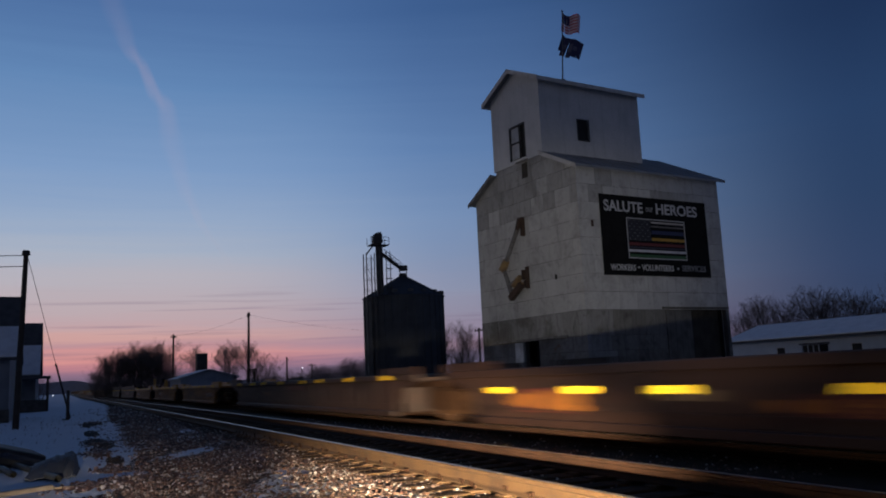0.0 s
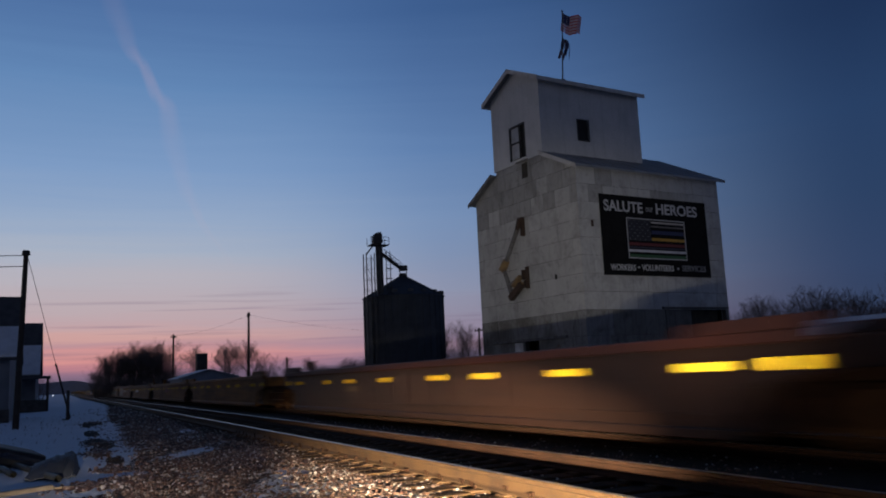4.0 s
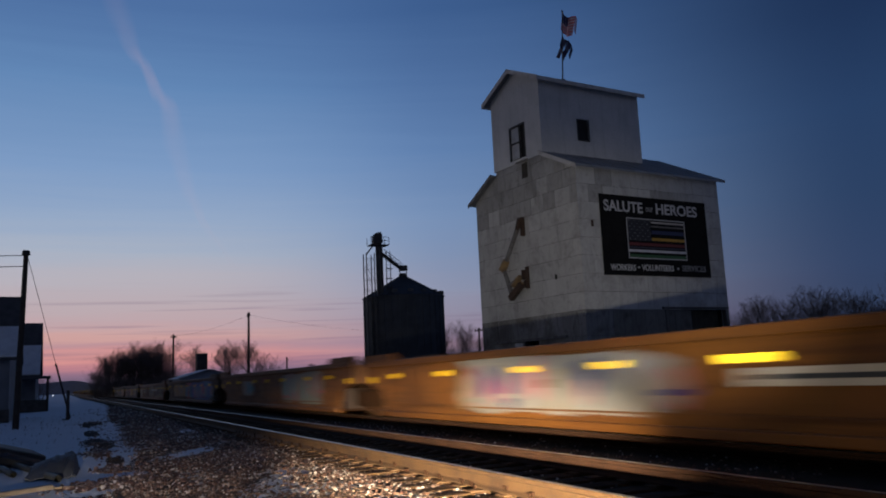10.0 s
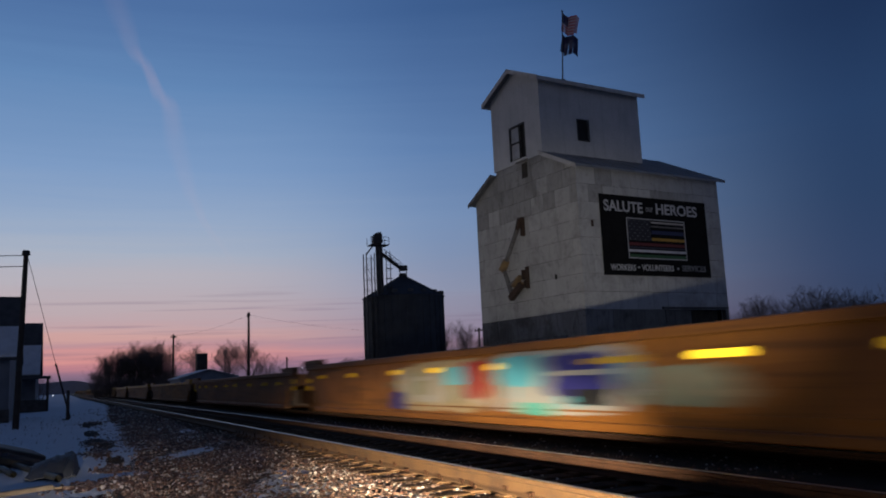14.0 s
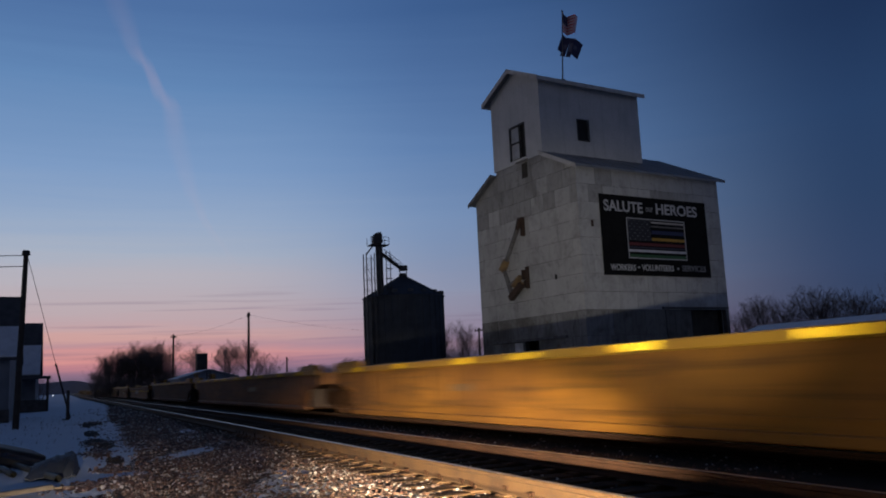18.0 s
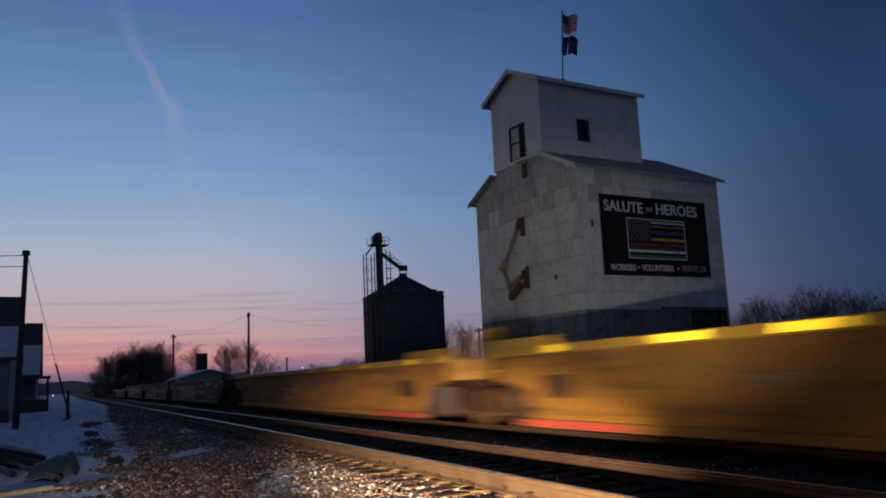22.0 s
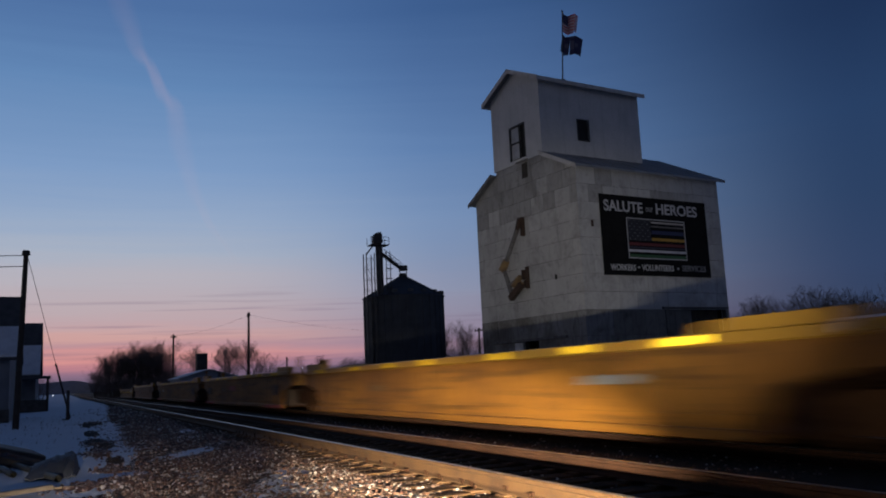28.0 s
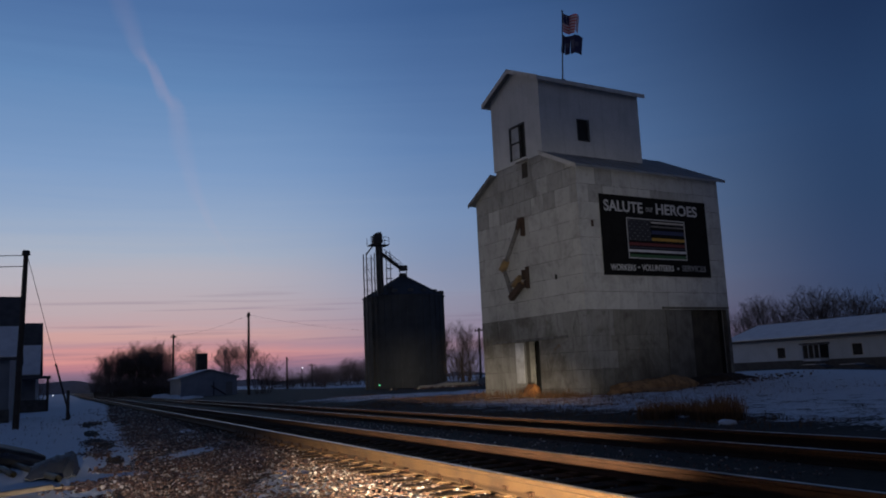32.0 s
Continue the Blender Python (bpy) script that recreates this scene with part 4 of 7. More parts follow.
    # four posts of the support tower with rungs and braces
    for x in (-1.65, -0.55):
        for y in (-0.6, 0.6):
            boxpart("tower_post", (x - 0.06, x + 0.06, y - 0.06, y + 0.06, 0, 17.9), DARK_STEEL, leg)
    for k in range(13):
        z = 0.4 + k * 1.4
        a, b = (-1.65, -0.55) if k % 2 else (-0.55, -1.65)
        for y in (-0.6, 0.6):
            bm = bmesh.new()
            tube(bm, (-1.65, y, z), (-0.55, y, z), 0.035, n=4)
            part("tower_rung", bm, DARK_STEEL, leg)
            if z + 1.4 < 18:
                bm = bmesh.new()
                tube(bm, (a, y, z), (b, y, z + 1.4), 0.03, n=4)
                part("tower_brace", bm, DARK_STEEL, leg)
    for x in (1.15, 1.75):
        boxpart("ladder_rail", (x - 0.04, x + 0.04, -0.55, -0.47, 0, 18.3), DARK_STEEL, leg)
    for k in range(44):
        boxpart("ladder_rung", (1.15, 1.75, -0.53, -0.49, 0.4 + k * 0.41, 0.44 + k * 0.41), DARK_STEEL, leg)
    for k in range(13):
        boxpart("ladder_hoop", (1.0, 1.9, -1.05, -0.5, 1.5 + k * 1.3, 1.56 + k * 1.3), DARK_STEEL, leg)
    bm = bmesh.new()
    tube(bm, (-1.65, -0.6, 17.7), (-0.3, 0, 19.2), 0.10, n=6)
    part("side_spout", bm, DARK_STEEL, leg)
    bm = bmesh.new()
    tube(bm, (0.9, 0, 17.8), (4.5, 2.2, 16.15), 0.24, n=8)
    part("fill_spout", bm, DARK_STEEL, leg, "sloping fill spout to the bin roof")
    bm = bmesh.new()
    tube(bm, (0.9, -0.5, 18.5), (4.4, 1.7, 16.95), 0.03, n=4)
    tube(bm, (0.9, -0.5, 18.0), (4.4, 1.7, 16.5), 0.03, n=4)
    for k in range(9):
        f = k / 8
        p = Vector((0.9, -0.5, 17.7)).lerp(Vector((4.4, 1.7, 16.1)), f)
        tube(bm, p, p + Vector((0, 0, 0.85)), 0.025, n=4)
    part("catwalk_railing", bm, DARK_STEEL, leg)
    for dx in (-0.5, 0.5):
        bm = bmesh.new()
        tube(bm, (4.65 + dx, 2.2, 15.0), (4.65 + dx, 2.2, 16.6), 0.06, n=6)
        part("spout_leg", bm, DARK_STEEL, leg)
    boxpart("spout_head", (4.15, 5.15, 1.8, 2.6, 16.0, 16.7), DARK_STEEL, leg)
    lamp = bmesh.new()
    bmesh.ops.create_icosphere(lamp, subdivisions=2, radius=0.13)
    ob = part("yard_lamp", lamp, GREEN_GLOW, None, "small green yard lamp at the foot of the bin")
    ob["category"] = "lamp"
    ob.matrix_world = Matrix.Translation((37.0, 100.2, 0.35))


def glow_material(name, rgb, strength):
    m = bpy.data.materials.new(name)
    m.use_nodes = True
    bs = m.node_tree.nodes["Principled BSDF"]
    bs.inputs["Base Color"].default_value = (*rgb, 1)
    bs.inputs["Emission Color"].default_value = (*rgb, 1)
    bs.inputs["Emission Strength"].default_value = strength
    return m


GREEN_GLOW = glow_material("green_lamp_glow", (0.15, 0.8, 0.4), 0.5)
WHITE_GLOW = glow_material("white_lamp_glow", (0.9, 0.92, 1.0), 2.0)
build_bin()


# ---- utility poles ----
def build_pole(name, label, base, top, arm=0.0, r=0.15, insul=True):
    base, top = Vector(base), Vector(top)
    d = top - base
    root = thing(name, Matrix.Translation(base) @ d.to_track_quat("Z", "Y").to_matrix().to_4x4(), label, "utility pole")
    h = d.length
    bm = bmesh.new()
    tube(bm, (0, 0, -0.3), (0, 0, h), r, r * 0.72, 12)
    part("post", bm, WOOD_POLE, root)
    if arm:
        boxpart("crossarm", (-arm, arm, -0.08, 0.08, h - 0.55, h - 0.40), WOOD_POLE, root)
        if insul:
            for x in (-arm + 0.12, -arm * 0.4, arm * 0.4, arm - 0.12):
                bm = bmesh.new()
                tube(bm, (x, 0, h - 0.40), (x, 0, h - 0.18), 0.06, 0.05, 8)
                part("insulator", bm, DARK_STEEL, root)
    return root


p1 = build_pole("utility_pole", "leaning weathered wooden pole with wires and a guy", (-1.86, 41.0, -0.25), (-1.67, 41.0, 7.62), 0, 0.145)
bm = bmesh.new()
tube(bm, (0, 0, 7.72), (0, 0, 7.92), 0.19, 0.15, 12)
part("cap", bm, DARK_STEEL, p1)
build_pole("utility_pole", "tall wooden pole with a short crossarm", (22.8, 112.7, -0.3), (22.85, 112.7, 11.0), 0.95, 0.20)
build_pole("utility_pole", "slim wooden pole beside the track", (17.2, 149.0, -0.3), (17.2, 149.0, 10.4), 0.55, 0.2)
build_pole("utility_pole", "plain wooden post in the far field", (43.5, 174.7, -0.4), (43.5, 174.7, 6.7), 0, 0.2)
build_pole("utility_pole", "wooden pole with a double crossarm behind the elevator", (64.2, 124.4, -0.4), (64.3, 124.4, 9.0), 1.3, 0.2)


def build_wire(name, label, a, b, sag, r, mat):
    bm = bmesh.new()
    a, b = Vector(a), Vector(b)
    pts = [a.lerp(b, i / 16) - Vector((0, 0, sag * 4 * (i / 16) * (1 - i / 16))) for i in range(17)]
    for p, q in zip(pts[:-1], pts[1:]):
        tube(bm, p, q, r, n=5, caps=False)
    return tagged(part(name, bm, mat), label, "wire")


build_wire("wire", "dark overhead wire from the leaning pole", (-1.67, 41.0, 7.45), (-22, 39.0, 7.2), 0.25, 0.018, DARK_STEEL)
build_wire("wire", "dark overhead wire from the leaning pole", (-1.67, 41.0, 6.95), (-22, 39.0, 6.75), 0.25, 0.018, DARK_STEEL)
build_wire("wire", "thin overhead wire between far poles", (17.2, 149.0, 10.1), (22.85, 112.7, 10.6), 0.5, 0.010, DARK_STEEL)
build_wire("wire", "thin overhead wire from the tall pole to the bin yard", (22.85, 112.7, 10.6), (64.3, 124.4, 8.6), 1.2, 0.008, DARK_STEEL)
build_wire("wire", "thin overhead wire along the track", (17.2, 149.0, 10.1), (4.0, 230.0, 9.5), 0.8, 0.012, DARK_STEEL)
guy_top, guy_low = Vector((-1.63, 41.0, 7.5)), Vector((0.38, 52.0, -0.2))
build_wire("guy_wire", "thin steel guy wire with a dark guard at its foot", guy_top, guy_low, 0.0, 0.014, DARK_STEEL)
bm = bmesh.new()
tube(bm, guy_top.lerp(guy_low, 0.62), guy_top.lerp(guy_low, 1.0), 0.05, n=8)
tagged(part("guy_guard", bm, WOOD_POLE), "dark guard tube on the foot of the guy wire", "guard tube")
bm = bmesh.new()
tube(bm, (0.25, 50.3, -0.4), (0.25, 50.3, 1.35), 0.09, 0.08, 8)
tagged(part("marker_post", bm, WOOD_POLE), "short dark wooden marker post in the snow", "post")


# ---- bare winter trees ----
def tree_mesh(seed, height, spread, twig_levels, bushy=False):
    rng = random.Random(seed)
    tb, cb = bmesh.new(), bmesh.new()

    def grow(p, d, length, r, level):
        segs = 3 if level < 2 else 2
        for s in range(segs):
            q = p + d * (length / segs)
            r2 = r * (0.78 if level else 0.85)
            tube(tb if level < 2 else cb, p, q, r, r2, 6 if level < 2 else 3, caps=False)
            p, r = q, r2
            d = (d + Vector((rng.uniform(-0.16, 0.16), rng.uniform(-0.16, 0.16), rng.uniform(-0.02, 0.14)))).normalized()
            if level < twig_levels and (s > 0 or level > 0):
                for _ in range(2 if level < 2 else rng.choice((1, 2))):
                    a = rng.uniform(0, 2 * pi)
                    side = Vector((cos(a), sin(a), rng.uniform(0.1, 0.9))).normalized()
                    nd = (d * rng.uniform(0.4, 0.9) + side * spread * rng.uniform(0.6, 1.1)).normalized()
                    grow(p, nd, length * rng.uniform(0.52, 0.74), max(r * 0.55, 0.009), level + 1)
        if level < twig_levels:
            grow(p, d, length * 0.6, r * 0.8, level + 1)

    if bushy:
        for k in range(6):
            a = 2 * pi * k / 6
            grow(Vector((cos(a) * 0.5, sin(a) * 0.5, -0.2)), Vector((cos(a) * 0.35, sin(a) * 0.35, 1)).normalized(), height * 0.36, 0.09, 1)
    else:
        grow(Vector((0, 0, -0.3)), Vector((0, 0, 1)), height * 0.36, height * 0.020, 0)
    k = 10.0 / max(v.co.z for b in (tb, cb) for v in b.verts)
    for b in (tb, cb):
        bmesh.ops.scale(b, vec=(k, k, k), verts=b.verts[:])
    return mesh_of("trunk", tb, BARK), mesh_of("crown", cb, TWIG)


TREES = [tree_mesh(11, 10, 0.8, 5), tree_mesh(23, 10, 0.65, 5), tree_mesh(37, 10, 1.0, 5), tree_mesh(41, 10, 0.8, 4, True), tree_mesh(59, 10, 0.9, 4, True)]


def put_tree(kind, x, y, height, turn, label, name="tree", group="", wide=1.0):
    root = thing(name, Matrix.Translation((x, y, float(ground_z(x, y)) - 0.05)) @ Matrix.Rotation(turn, 4, "Z"), label, "tree" if name == "tree" else "bush", group)
    root.scale = (height / 10 * wide, height / 10 * wide, height / 10)
    for nm, me in zip(("trunk", "crown"), TREES[kind]):
        ob = new(nm, me)
        ob.parent = root


rng = random.Random(8)
for i in range(26):
    x = 5.2 + 12.8 * (i / 25) + rng.uniform(-0.5, 0.5)
    edge = min(1.0, 0.55 + 1.6 * min(i / 25, 1 - i / 25) + 0.12 * (i > 15))
    put_tree(rng.choice((3, 4, 1, 2)), x, 158 + rng.uniform(-6, 10), 9.6 * edge * rng.uniform(0.8, 1.08), rng.uniform(0, 6), "bare dense winter bush in the trackside thicket", "bush", "trackside thicket")
for i in range(16):
    put_tree(rng.choice((3, 4)), 5.8 + 12.0 * i / 15, 150 + rng.uniform(-3, 3), rng.uniform(2.8, 4.4), rng.uniform(0, 6), "low dense winter bush at the foot of the thicket", "bush", "trackside thicket", 1.5)
for x, y, h, k, lab in ((48.9, 100, 9.0, 2, "bare winter tree between the bin and the elevator"), (50.4, 101, 7.3, 1, "bare winter tree between the bin and the elevator"), (47.4, 99, 6.6, 3, "dense bare bush between the bin and the elevator"),
                        (49.6, 98, 5.4, 4, "dense bare bush between the bin and the elevator"), (13.5, 166, 11.2, 0, "bare winter tree above the thicket"), (15.8, 163, 11.0, 1, "bare winter tree above the thicket"), (23.4, 168, 10.4, 0, "bare winter tree with a round crown behind the shed"),
                        (28.2, 160, 9.3, 1, "slim bare winter tree near the shed"), (29.5, 165, 10.2, 2, "bare winter tree near the shed"), (26.5, 150, 6.5, 4, "low bare bush near the field"), (24.6, 122, 8.4, 1, "bare winter tree beside the tall pole"),
                        (25.6, 119, 6.6, 4, "low bare bush at the foot of the tall pole"), (27.5, 122, 5.2, 3, "low bare bush near the field"), (57.5, 128, 10.0, 1, "bare winter tree behind the elevator"),
                        (60.0, 131, 8.5, 0, "bare winter tree behind the elevator"), (55.0, 135, 7.0, 4, "low bare bush near the field"), (62.0, 126, 5.5, 3, "low dark winter bush behind the bin"), (59.0, 122, 5.0, 4, "low dark winter bush behind the bin"),
                        (50.0, 170, 5.5, 4, "far bare bush across the field"), (56.0, 172, 6.5, 1, "far bare tree across the field"), (60.0, 165, 6.5, 3, "far bare bush across the field"), (46.0, 182, 5.0, 3, "far bare bush across the field"), (64.0, 175, 7.5, 0, "far bare tree across the field")):
    put_tree(k, x, y, h, rng.uniform(0, 6), lab)
for i in range(34):
    f = i / 33
    d_ = 205 + rng.uniform(-14, 22)
    put_tree(rng.choice((3, 4, 4)), d_ * math.tan(radians(12.6 + 7.2 * f + rng.uniform(-0.15, 0.15))), d_, (3.6 + 4.0 * f) * rng.uniform(0.55, 1.15), rng.uniform(0, 6), "bare far tree in the hedgerow across the field", "tree", "far hedgerow", 1.5)
for i in range(38):
    f = i / 37
    x, y = 84 + 24 * f + rng.uniform(-3, 3), 92 - 32 * f + rng.uniform(-3, 3)
    put_tree(rng.choice((0, 2, 3, 4)), x, y, (8.4 + 5.0 * f) * rng.uniform(0.6, 1.12), rng.uniform(0, 6), "bare winter tree behind the long white building", "tree", "tree row behind the white building", 1.1)
for i in range(7):
    put_tree(rng.choice((3, 4)), -6 + rng.uniform(-1, 4), 100 + i * 9, 4.0 * rng.uniform(0.7, 1.2), rng.uniform(0, 6), "low bare bush beside the far houses", "bush", "bushes by the houses")

# distant low woods, their haze put into the pale bluish colour
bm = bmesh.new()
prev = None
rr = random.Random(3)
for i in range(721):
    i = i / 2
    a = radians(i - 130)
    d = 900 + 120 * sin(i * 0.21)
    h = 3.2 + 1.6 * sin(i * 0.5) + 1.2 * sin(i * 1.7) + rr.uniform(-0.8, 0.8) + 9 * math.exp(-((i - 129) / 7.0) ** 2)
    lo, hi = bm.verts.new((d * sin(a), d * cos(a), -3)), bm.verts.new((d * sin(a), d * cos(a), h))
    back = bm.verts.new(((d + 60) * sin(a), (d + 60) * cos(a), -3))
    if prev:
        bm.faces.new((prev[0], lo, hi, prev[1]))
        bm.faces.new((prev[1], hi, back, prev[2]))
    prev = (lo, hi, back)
tagged(part("backdrop_woods", bm, HILL), "low line of distant winter woods with haze in its colour", "woods", kind="structure")


# ---- houses beside the track, shed, long white building ----
def gable_house(name, label, x0, x1, y0, y1, base, eave, ridge, wall_mat, roof_mat, category="house", along="x", snow=0.0, over=0.35):
    """A house with its ridge along x or y; walls, roof slopes, eaves boards."""
    root = thing(name, Matrix.Translation((x0, y0, base)), label, category)
    lx, ly, e, r = x1 - x0, y1 - y0, eave - base, ridge - base
    bm = bmesh.new()
    t = 0.2
    box(bm, 0, lx, 0, t, -0.4, e)
    box(bm, 0, lx, ly - t, ly, -0.4, e)
    box(bm, 0, t, t, ly - t, -0.4, e)
    box(bm, lx - t, lx, t, ly - t, -0.4, e)
    if along == "x":
        for a in (0, lx - t):
            prism(bm, [(0, e), (ly, e), (ly / 2, r - 0.05)], a, a + t, lambda p, q, w: (w, p, q))
    else:
        for a in (0, ly - t):
            prism(bm, [(0, e), (lx, e), (lx / 2, r - 0.05)], a, a + t, lambda p, q, w: (p, w, q))
    part("wall", bm, wall_mat, root)
    span, length = (ly, lx) if along == "x" else (lx, ly)
    sl = (r - e) / (span / 2)
    for sgn in (1, -1):
        pts = [(-over, e - sl * over), (span / 2, r), (span / 2, r + 0.16), (-over, e - sl * over + 0.16)]
        if sgn < 0:
            pts = [(span - p, q) for p, q in pts]
        bm = bmesh.new()
        prism(bm, pts, -over, length + over, (lambda p, q, w: (w, p, q)) if along == "x" else (lambda p, q, w: (p, w, q)))
        roof = part("roof", bm, roof_mat, root)
        if snow:
            lo, hi = -over + 0.03, -over + (span / 2 + over) * snow
            p2 = [(lo, e + sl * lo + 0.165), (hi, e + sl * hi + 0.165), (hi, e + sl * hi + 0.20), (lo, e + sl * lo + 0.26)]
            if sgn < 0:
                p2 = [(span - p, q) for p, q in p2]
            bm = bmesh.new()
            prism(bm, p2, -over + 0.02, length + over - 0.02, (lambda p, q, w: (w, p, q)) if along == "x" else (lambda p, q, w: (p, w, q)))
            part("snow_cover", bm, SNOW, roof, "snow on the roof slope")
    return root


def wall_window(parent, dims, axis_x=True, name="window"):
    """A framed dark window on a wall that faces -y (axis_x) or -x."""
    a0, a1, p, z0, z1 = dims
    w = new(name)
    w.parent = parent
    f = 0.07
    pieces = [("pane", (a0 + f, a1 - f, -0.02, 0.0, z0 + f, z1 - f), GLASS_DARK), ("window_frame", (a0, a1, -0.05, 0.0, z1 - f, z1), TRIM), ("window_frame", (a0, a1, -0.05, 0.0, z0, z0 + f), TRIM),
              ("window_frame", (a0, a0 + f, -0.05, 0.0, z0 + f, z1 - f), TRIM), ("window_frame", (a1 - f, a1, -0.05, 0.0, z0 + f, z1 - f), TRIM)]
    for nm, d, m in pieces:
        d = (d[0], d[1], p + d[2], p + d[3], d[4], d[5]) if axis_x else (p + d[2], p + d[3], d[0], d[1], d[4], d[5])
        boxpart(nm, d, m, w)
    return w


PALE_SHED = material("pale_shed_metal", (0.24, 0.29, 0.38), (0.19, 0.23, 0.31), 0.7, 0.6, streaks=0.2)
STONE_DARK = material("dark_boulder", (0.10, 0.09, 0.085), (0.06, 0.055, 0.05), 4.0, 0.95, bump=0.6)
DIRT = material("dry_earth", (0.33, 0.19, 0.09), (0.14, 0.08, 0.042), 3.0, 0.95, bump=0.8)
house = gable_house("house", "dark grey house with a steep shingle roof beside the track", -13.0, -2.75, 52.0, 60.0, -0.25, 3.45, 7.0, SIDING, SHINGLE, snow=0.48)
wall_window(house, (6.2, 7.2, 0.0, 1.2, 2.6))
wall_window(house, (2.2, 3.4, 0.0, 1.2, 2.6))
boxpart("foundation", (-0.05, 10.3, -0.05, 0.0, -0.3, 0.7), JOINT, house)
house2 = gable_house("house", "grey house with snow on its roof and a dark porch", -12.0, -2.2, 80.0, 90.0, -0.25, 3.0, 7.6, SIDING, SHINGLE, snow=0.55)
porch = boxpart("porch_roof", (5.5, 11.0, -3.2, -0.05, 2.75, 2.95), SHINGLE, house2)
for x in (5.7, 8.2, 10.8):
    boxpart("porch_post", (x - 0.1, x + 0.1, -3.1, -2.9, -0.3, 2.75), WOOD_POLE, house2)
boxpart("porch_wall", (5.7, 10.8, -2.9, -2.75, -0.3, 1.0), JOINT, house2)
shed = gable_house("shed", "pale metal shed with a snowy low-pitched roof", 15.9, 24.2, 128.5, 142.0, -0.3, 2.45, 3.65, PALE_SHED, PALE_SHED, "shed", along="y", snow=0.96)
boxpart("door", (6.6, 7.6, -0.03, 0.0, 0.0, 2.1), SIDING, shed)
boxpart("loading_frame", (4.6, 4.75, -1.0, -0.85, 0.0, 2.2), DARK_STEEL, shed)
bm = bmesh.new()
tube(bm, (4.3, -0.9, 1.6), (6.4, -1.6, 0.1), 0.12, n=6)
part("auger", bm, DARK_STEEL, shed, "dark auger leaning by the wall")
tank = thing("storage_tower", Matrix.Translation((23.4, 159.0, -0.3)), "dark square storage tower behind the shed", "tower")
boxpart("body", (-0.95, 0.95, -0.95, 0.95, 0, 7.5), DARK_STEEL, tank)
boxpart("cap", (-1.0, 1.0, -1.0, 1.0, 7.5, 7.62), DARK_STEEL, tank)

# long white building across the yard, its front parallel to the track
WX, WY0, WY1 = 64.0, 24.0, 66.5
wz = float(ground_z(WX, 52.0))
long_b = thing("long_building", Matrix.Translation((WX, 0.0, wz)), "long low white building with a snow-covered roof and bay window", "building")
bm = bmesh.new()
bays = ((60.05, 58.95, "win"), (56.9, 53.95, "bay"), (51.5, 50.35, "win"))
low, eave_z = 1.05, 3.12
cuts = [WY1] + [v for a, b, _ in bays for v in (a, b)] + [WY0]
for i in range(0, len(cuts), 2):
    box(bm, 0, 0.2, cuts[i + 1], cuts[i], low, eave_z)
for a, b, kind in bays:
    z0, z1 = (1.25, 2.4) if kind == "win" else (1.15, 2.45)
    box(bm, 0, 0.2, b, a, low, z0)
    box(bm, 0, 0.2, b, a, z1, eave_z)
box(bm, 9.8, 10, WY0, WY1, low, eave_z)
box(bm, 0.2, 9.8, WY0, WY0 + 0.2, low, eave_z)
box(bm, 0.2, 9.8, WY1 - 0.2, WY1, low, eave_z)
part("wall", bm, WHITE_WALL, long_b)
boxpart("plinth", (-0.04, 10.04, WY0 - 0.04, WY1 + 0.04, -0.8, low), DARK_STEEL, long_b, "dark lower wall")
for k in range(16):
    boxpart("siding_board", (-0.02, 0.0, WY0, WY1, low + 0.02 + k * 0.15, low + 0.03 + k * 0.15), WHITE_WALL, long_b) if k in (0, 15) else None
for sgn in (1, -1):
    pts = [(-0.5, eave_z - 0.05), (5.0, 4.75), (5.0, 4.9), (-0.5, eave_z + 0.1)]
    if sgn < 0:
        pts = [(10 - p, q) for p, q in pts]
    bm = bmesh.new()
    prism(bm, pts, WY0 - 0.4, WY1 + 0.4, lambda p, q, w: (p, w, q))
    roof = part("roof", bm, SHINGLE, long_b)
    p2 = [(-0.48, eave_z + 0.11), (4.95, 4.9), (4.95, 5.0), (-0.48, eave_z + 0.22)]
    if sgn < 0:
        p2 = [(10 - p, q) for p, q in p2]
    bm = bmesh.new()
    prism(bm, p2, WY0 - 0.35, WY1 + 0.35, lambda p, q, w: (p, w, q))
    part("snow_cover", bm, SNOW, roof, "even snow on the roof slope")
boxpart("fascia_board", (-0.54, -0.5, WY0 - 0.4, WY1 + 0.4, eave_z - 0.12, eave_z + 0.12), DARK_STEEL, long_b)
wall_window(long_b, (58.95, 60.05, 0.06, 1.25, 2.4), False)
wall_window(long_b, (50.35, 51.5, 0.06, 1.25, 2.4), False)
bay = new("bay_window")
bay.parent = long_b
BY0, BY1 = 53.95, 56.9
bm = bmesh.new()
prism(bm, [(0.0, BY0), (-0.6, BY0 + 0.5), (-0.6, BY1 - 0.5), (0.0, BY1)], 0.92, 1.15, lambda p, q, w: (p, q, w))
part("bay_base", bm, WHITE_WALL, bay)
bm = bmesh.new()
prism(bm, [(0.0, BY0 - 0.2), (-0.85, BY0 + 0.4), (-0.85, BY1 - 0.4), (0.0, BY1 + 0.2)], 2.45, 2.6, lambda p, q, w: (p, q, w))
part("bay_roof", bm, SHINGLE, bay)
for k in range(3):
    y = BY0 + 0.55 + k * 0.62
    boxpart("pane", (-0.55, -0.53, y + 0.05, y + 0.57, 1.2, 2.4), GLASS_DARK, bay)
    boxpart("window_frame", (-0.6, -0.52, y - 0.03, y + 0.03, 1.15, 2.45), WHITE_WALL, bay)
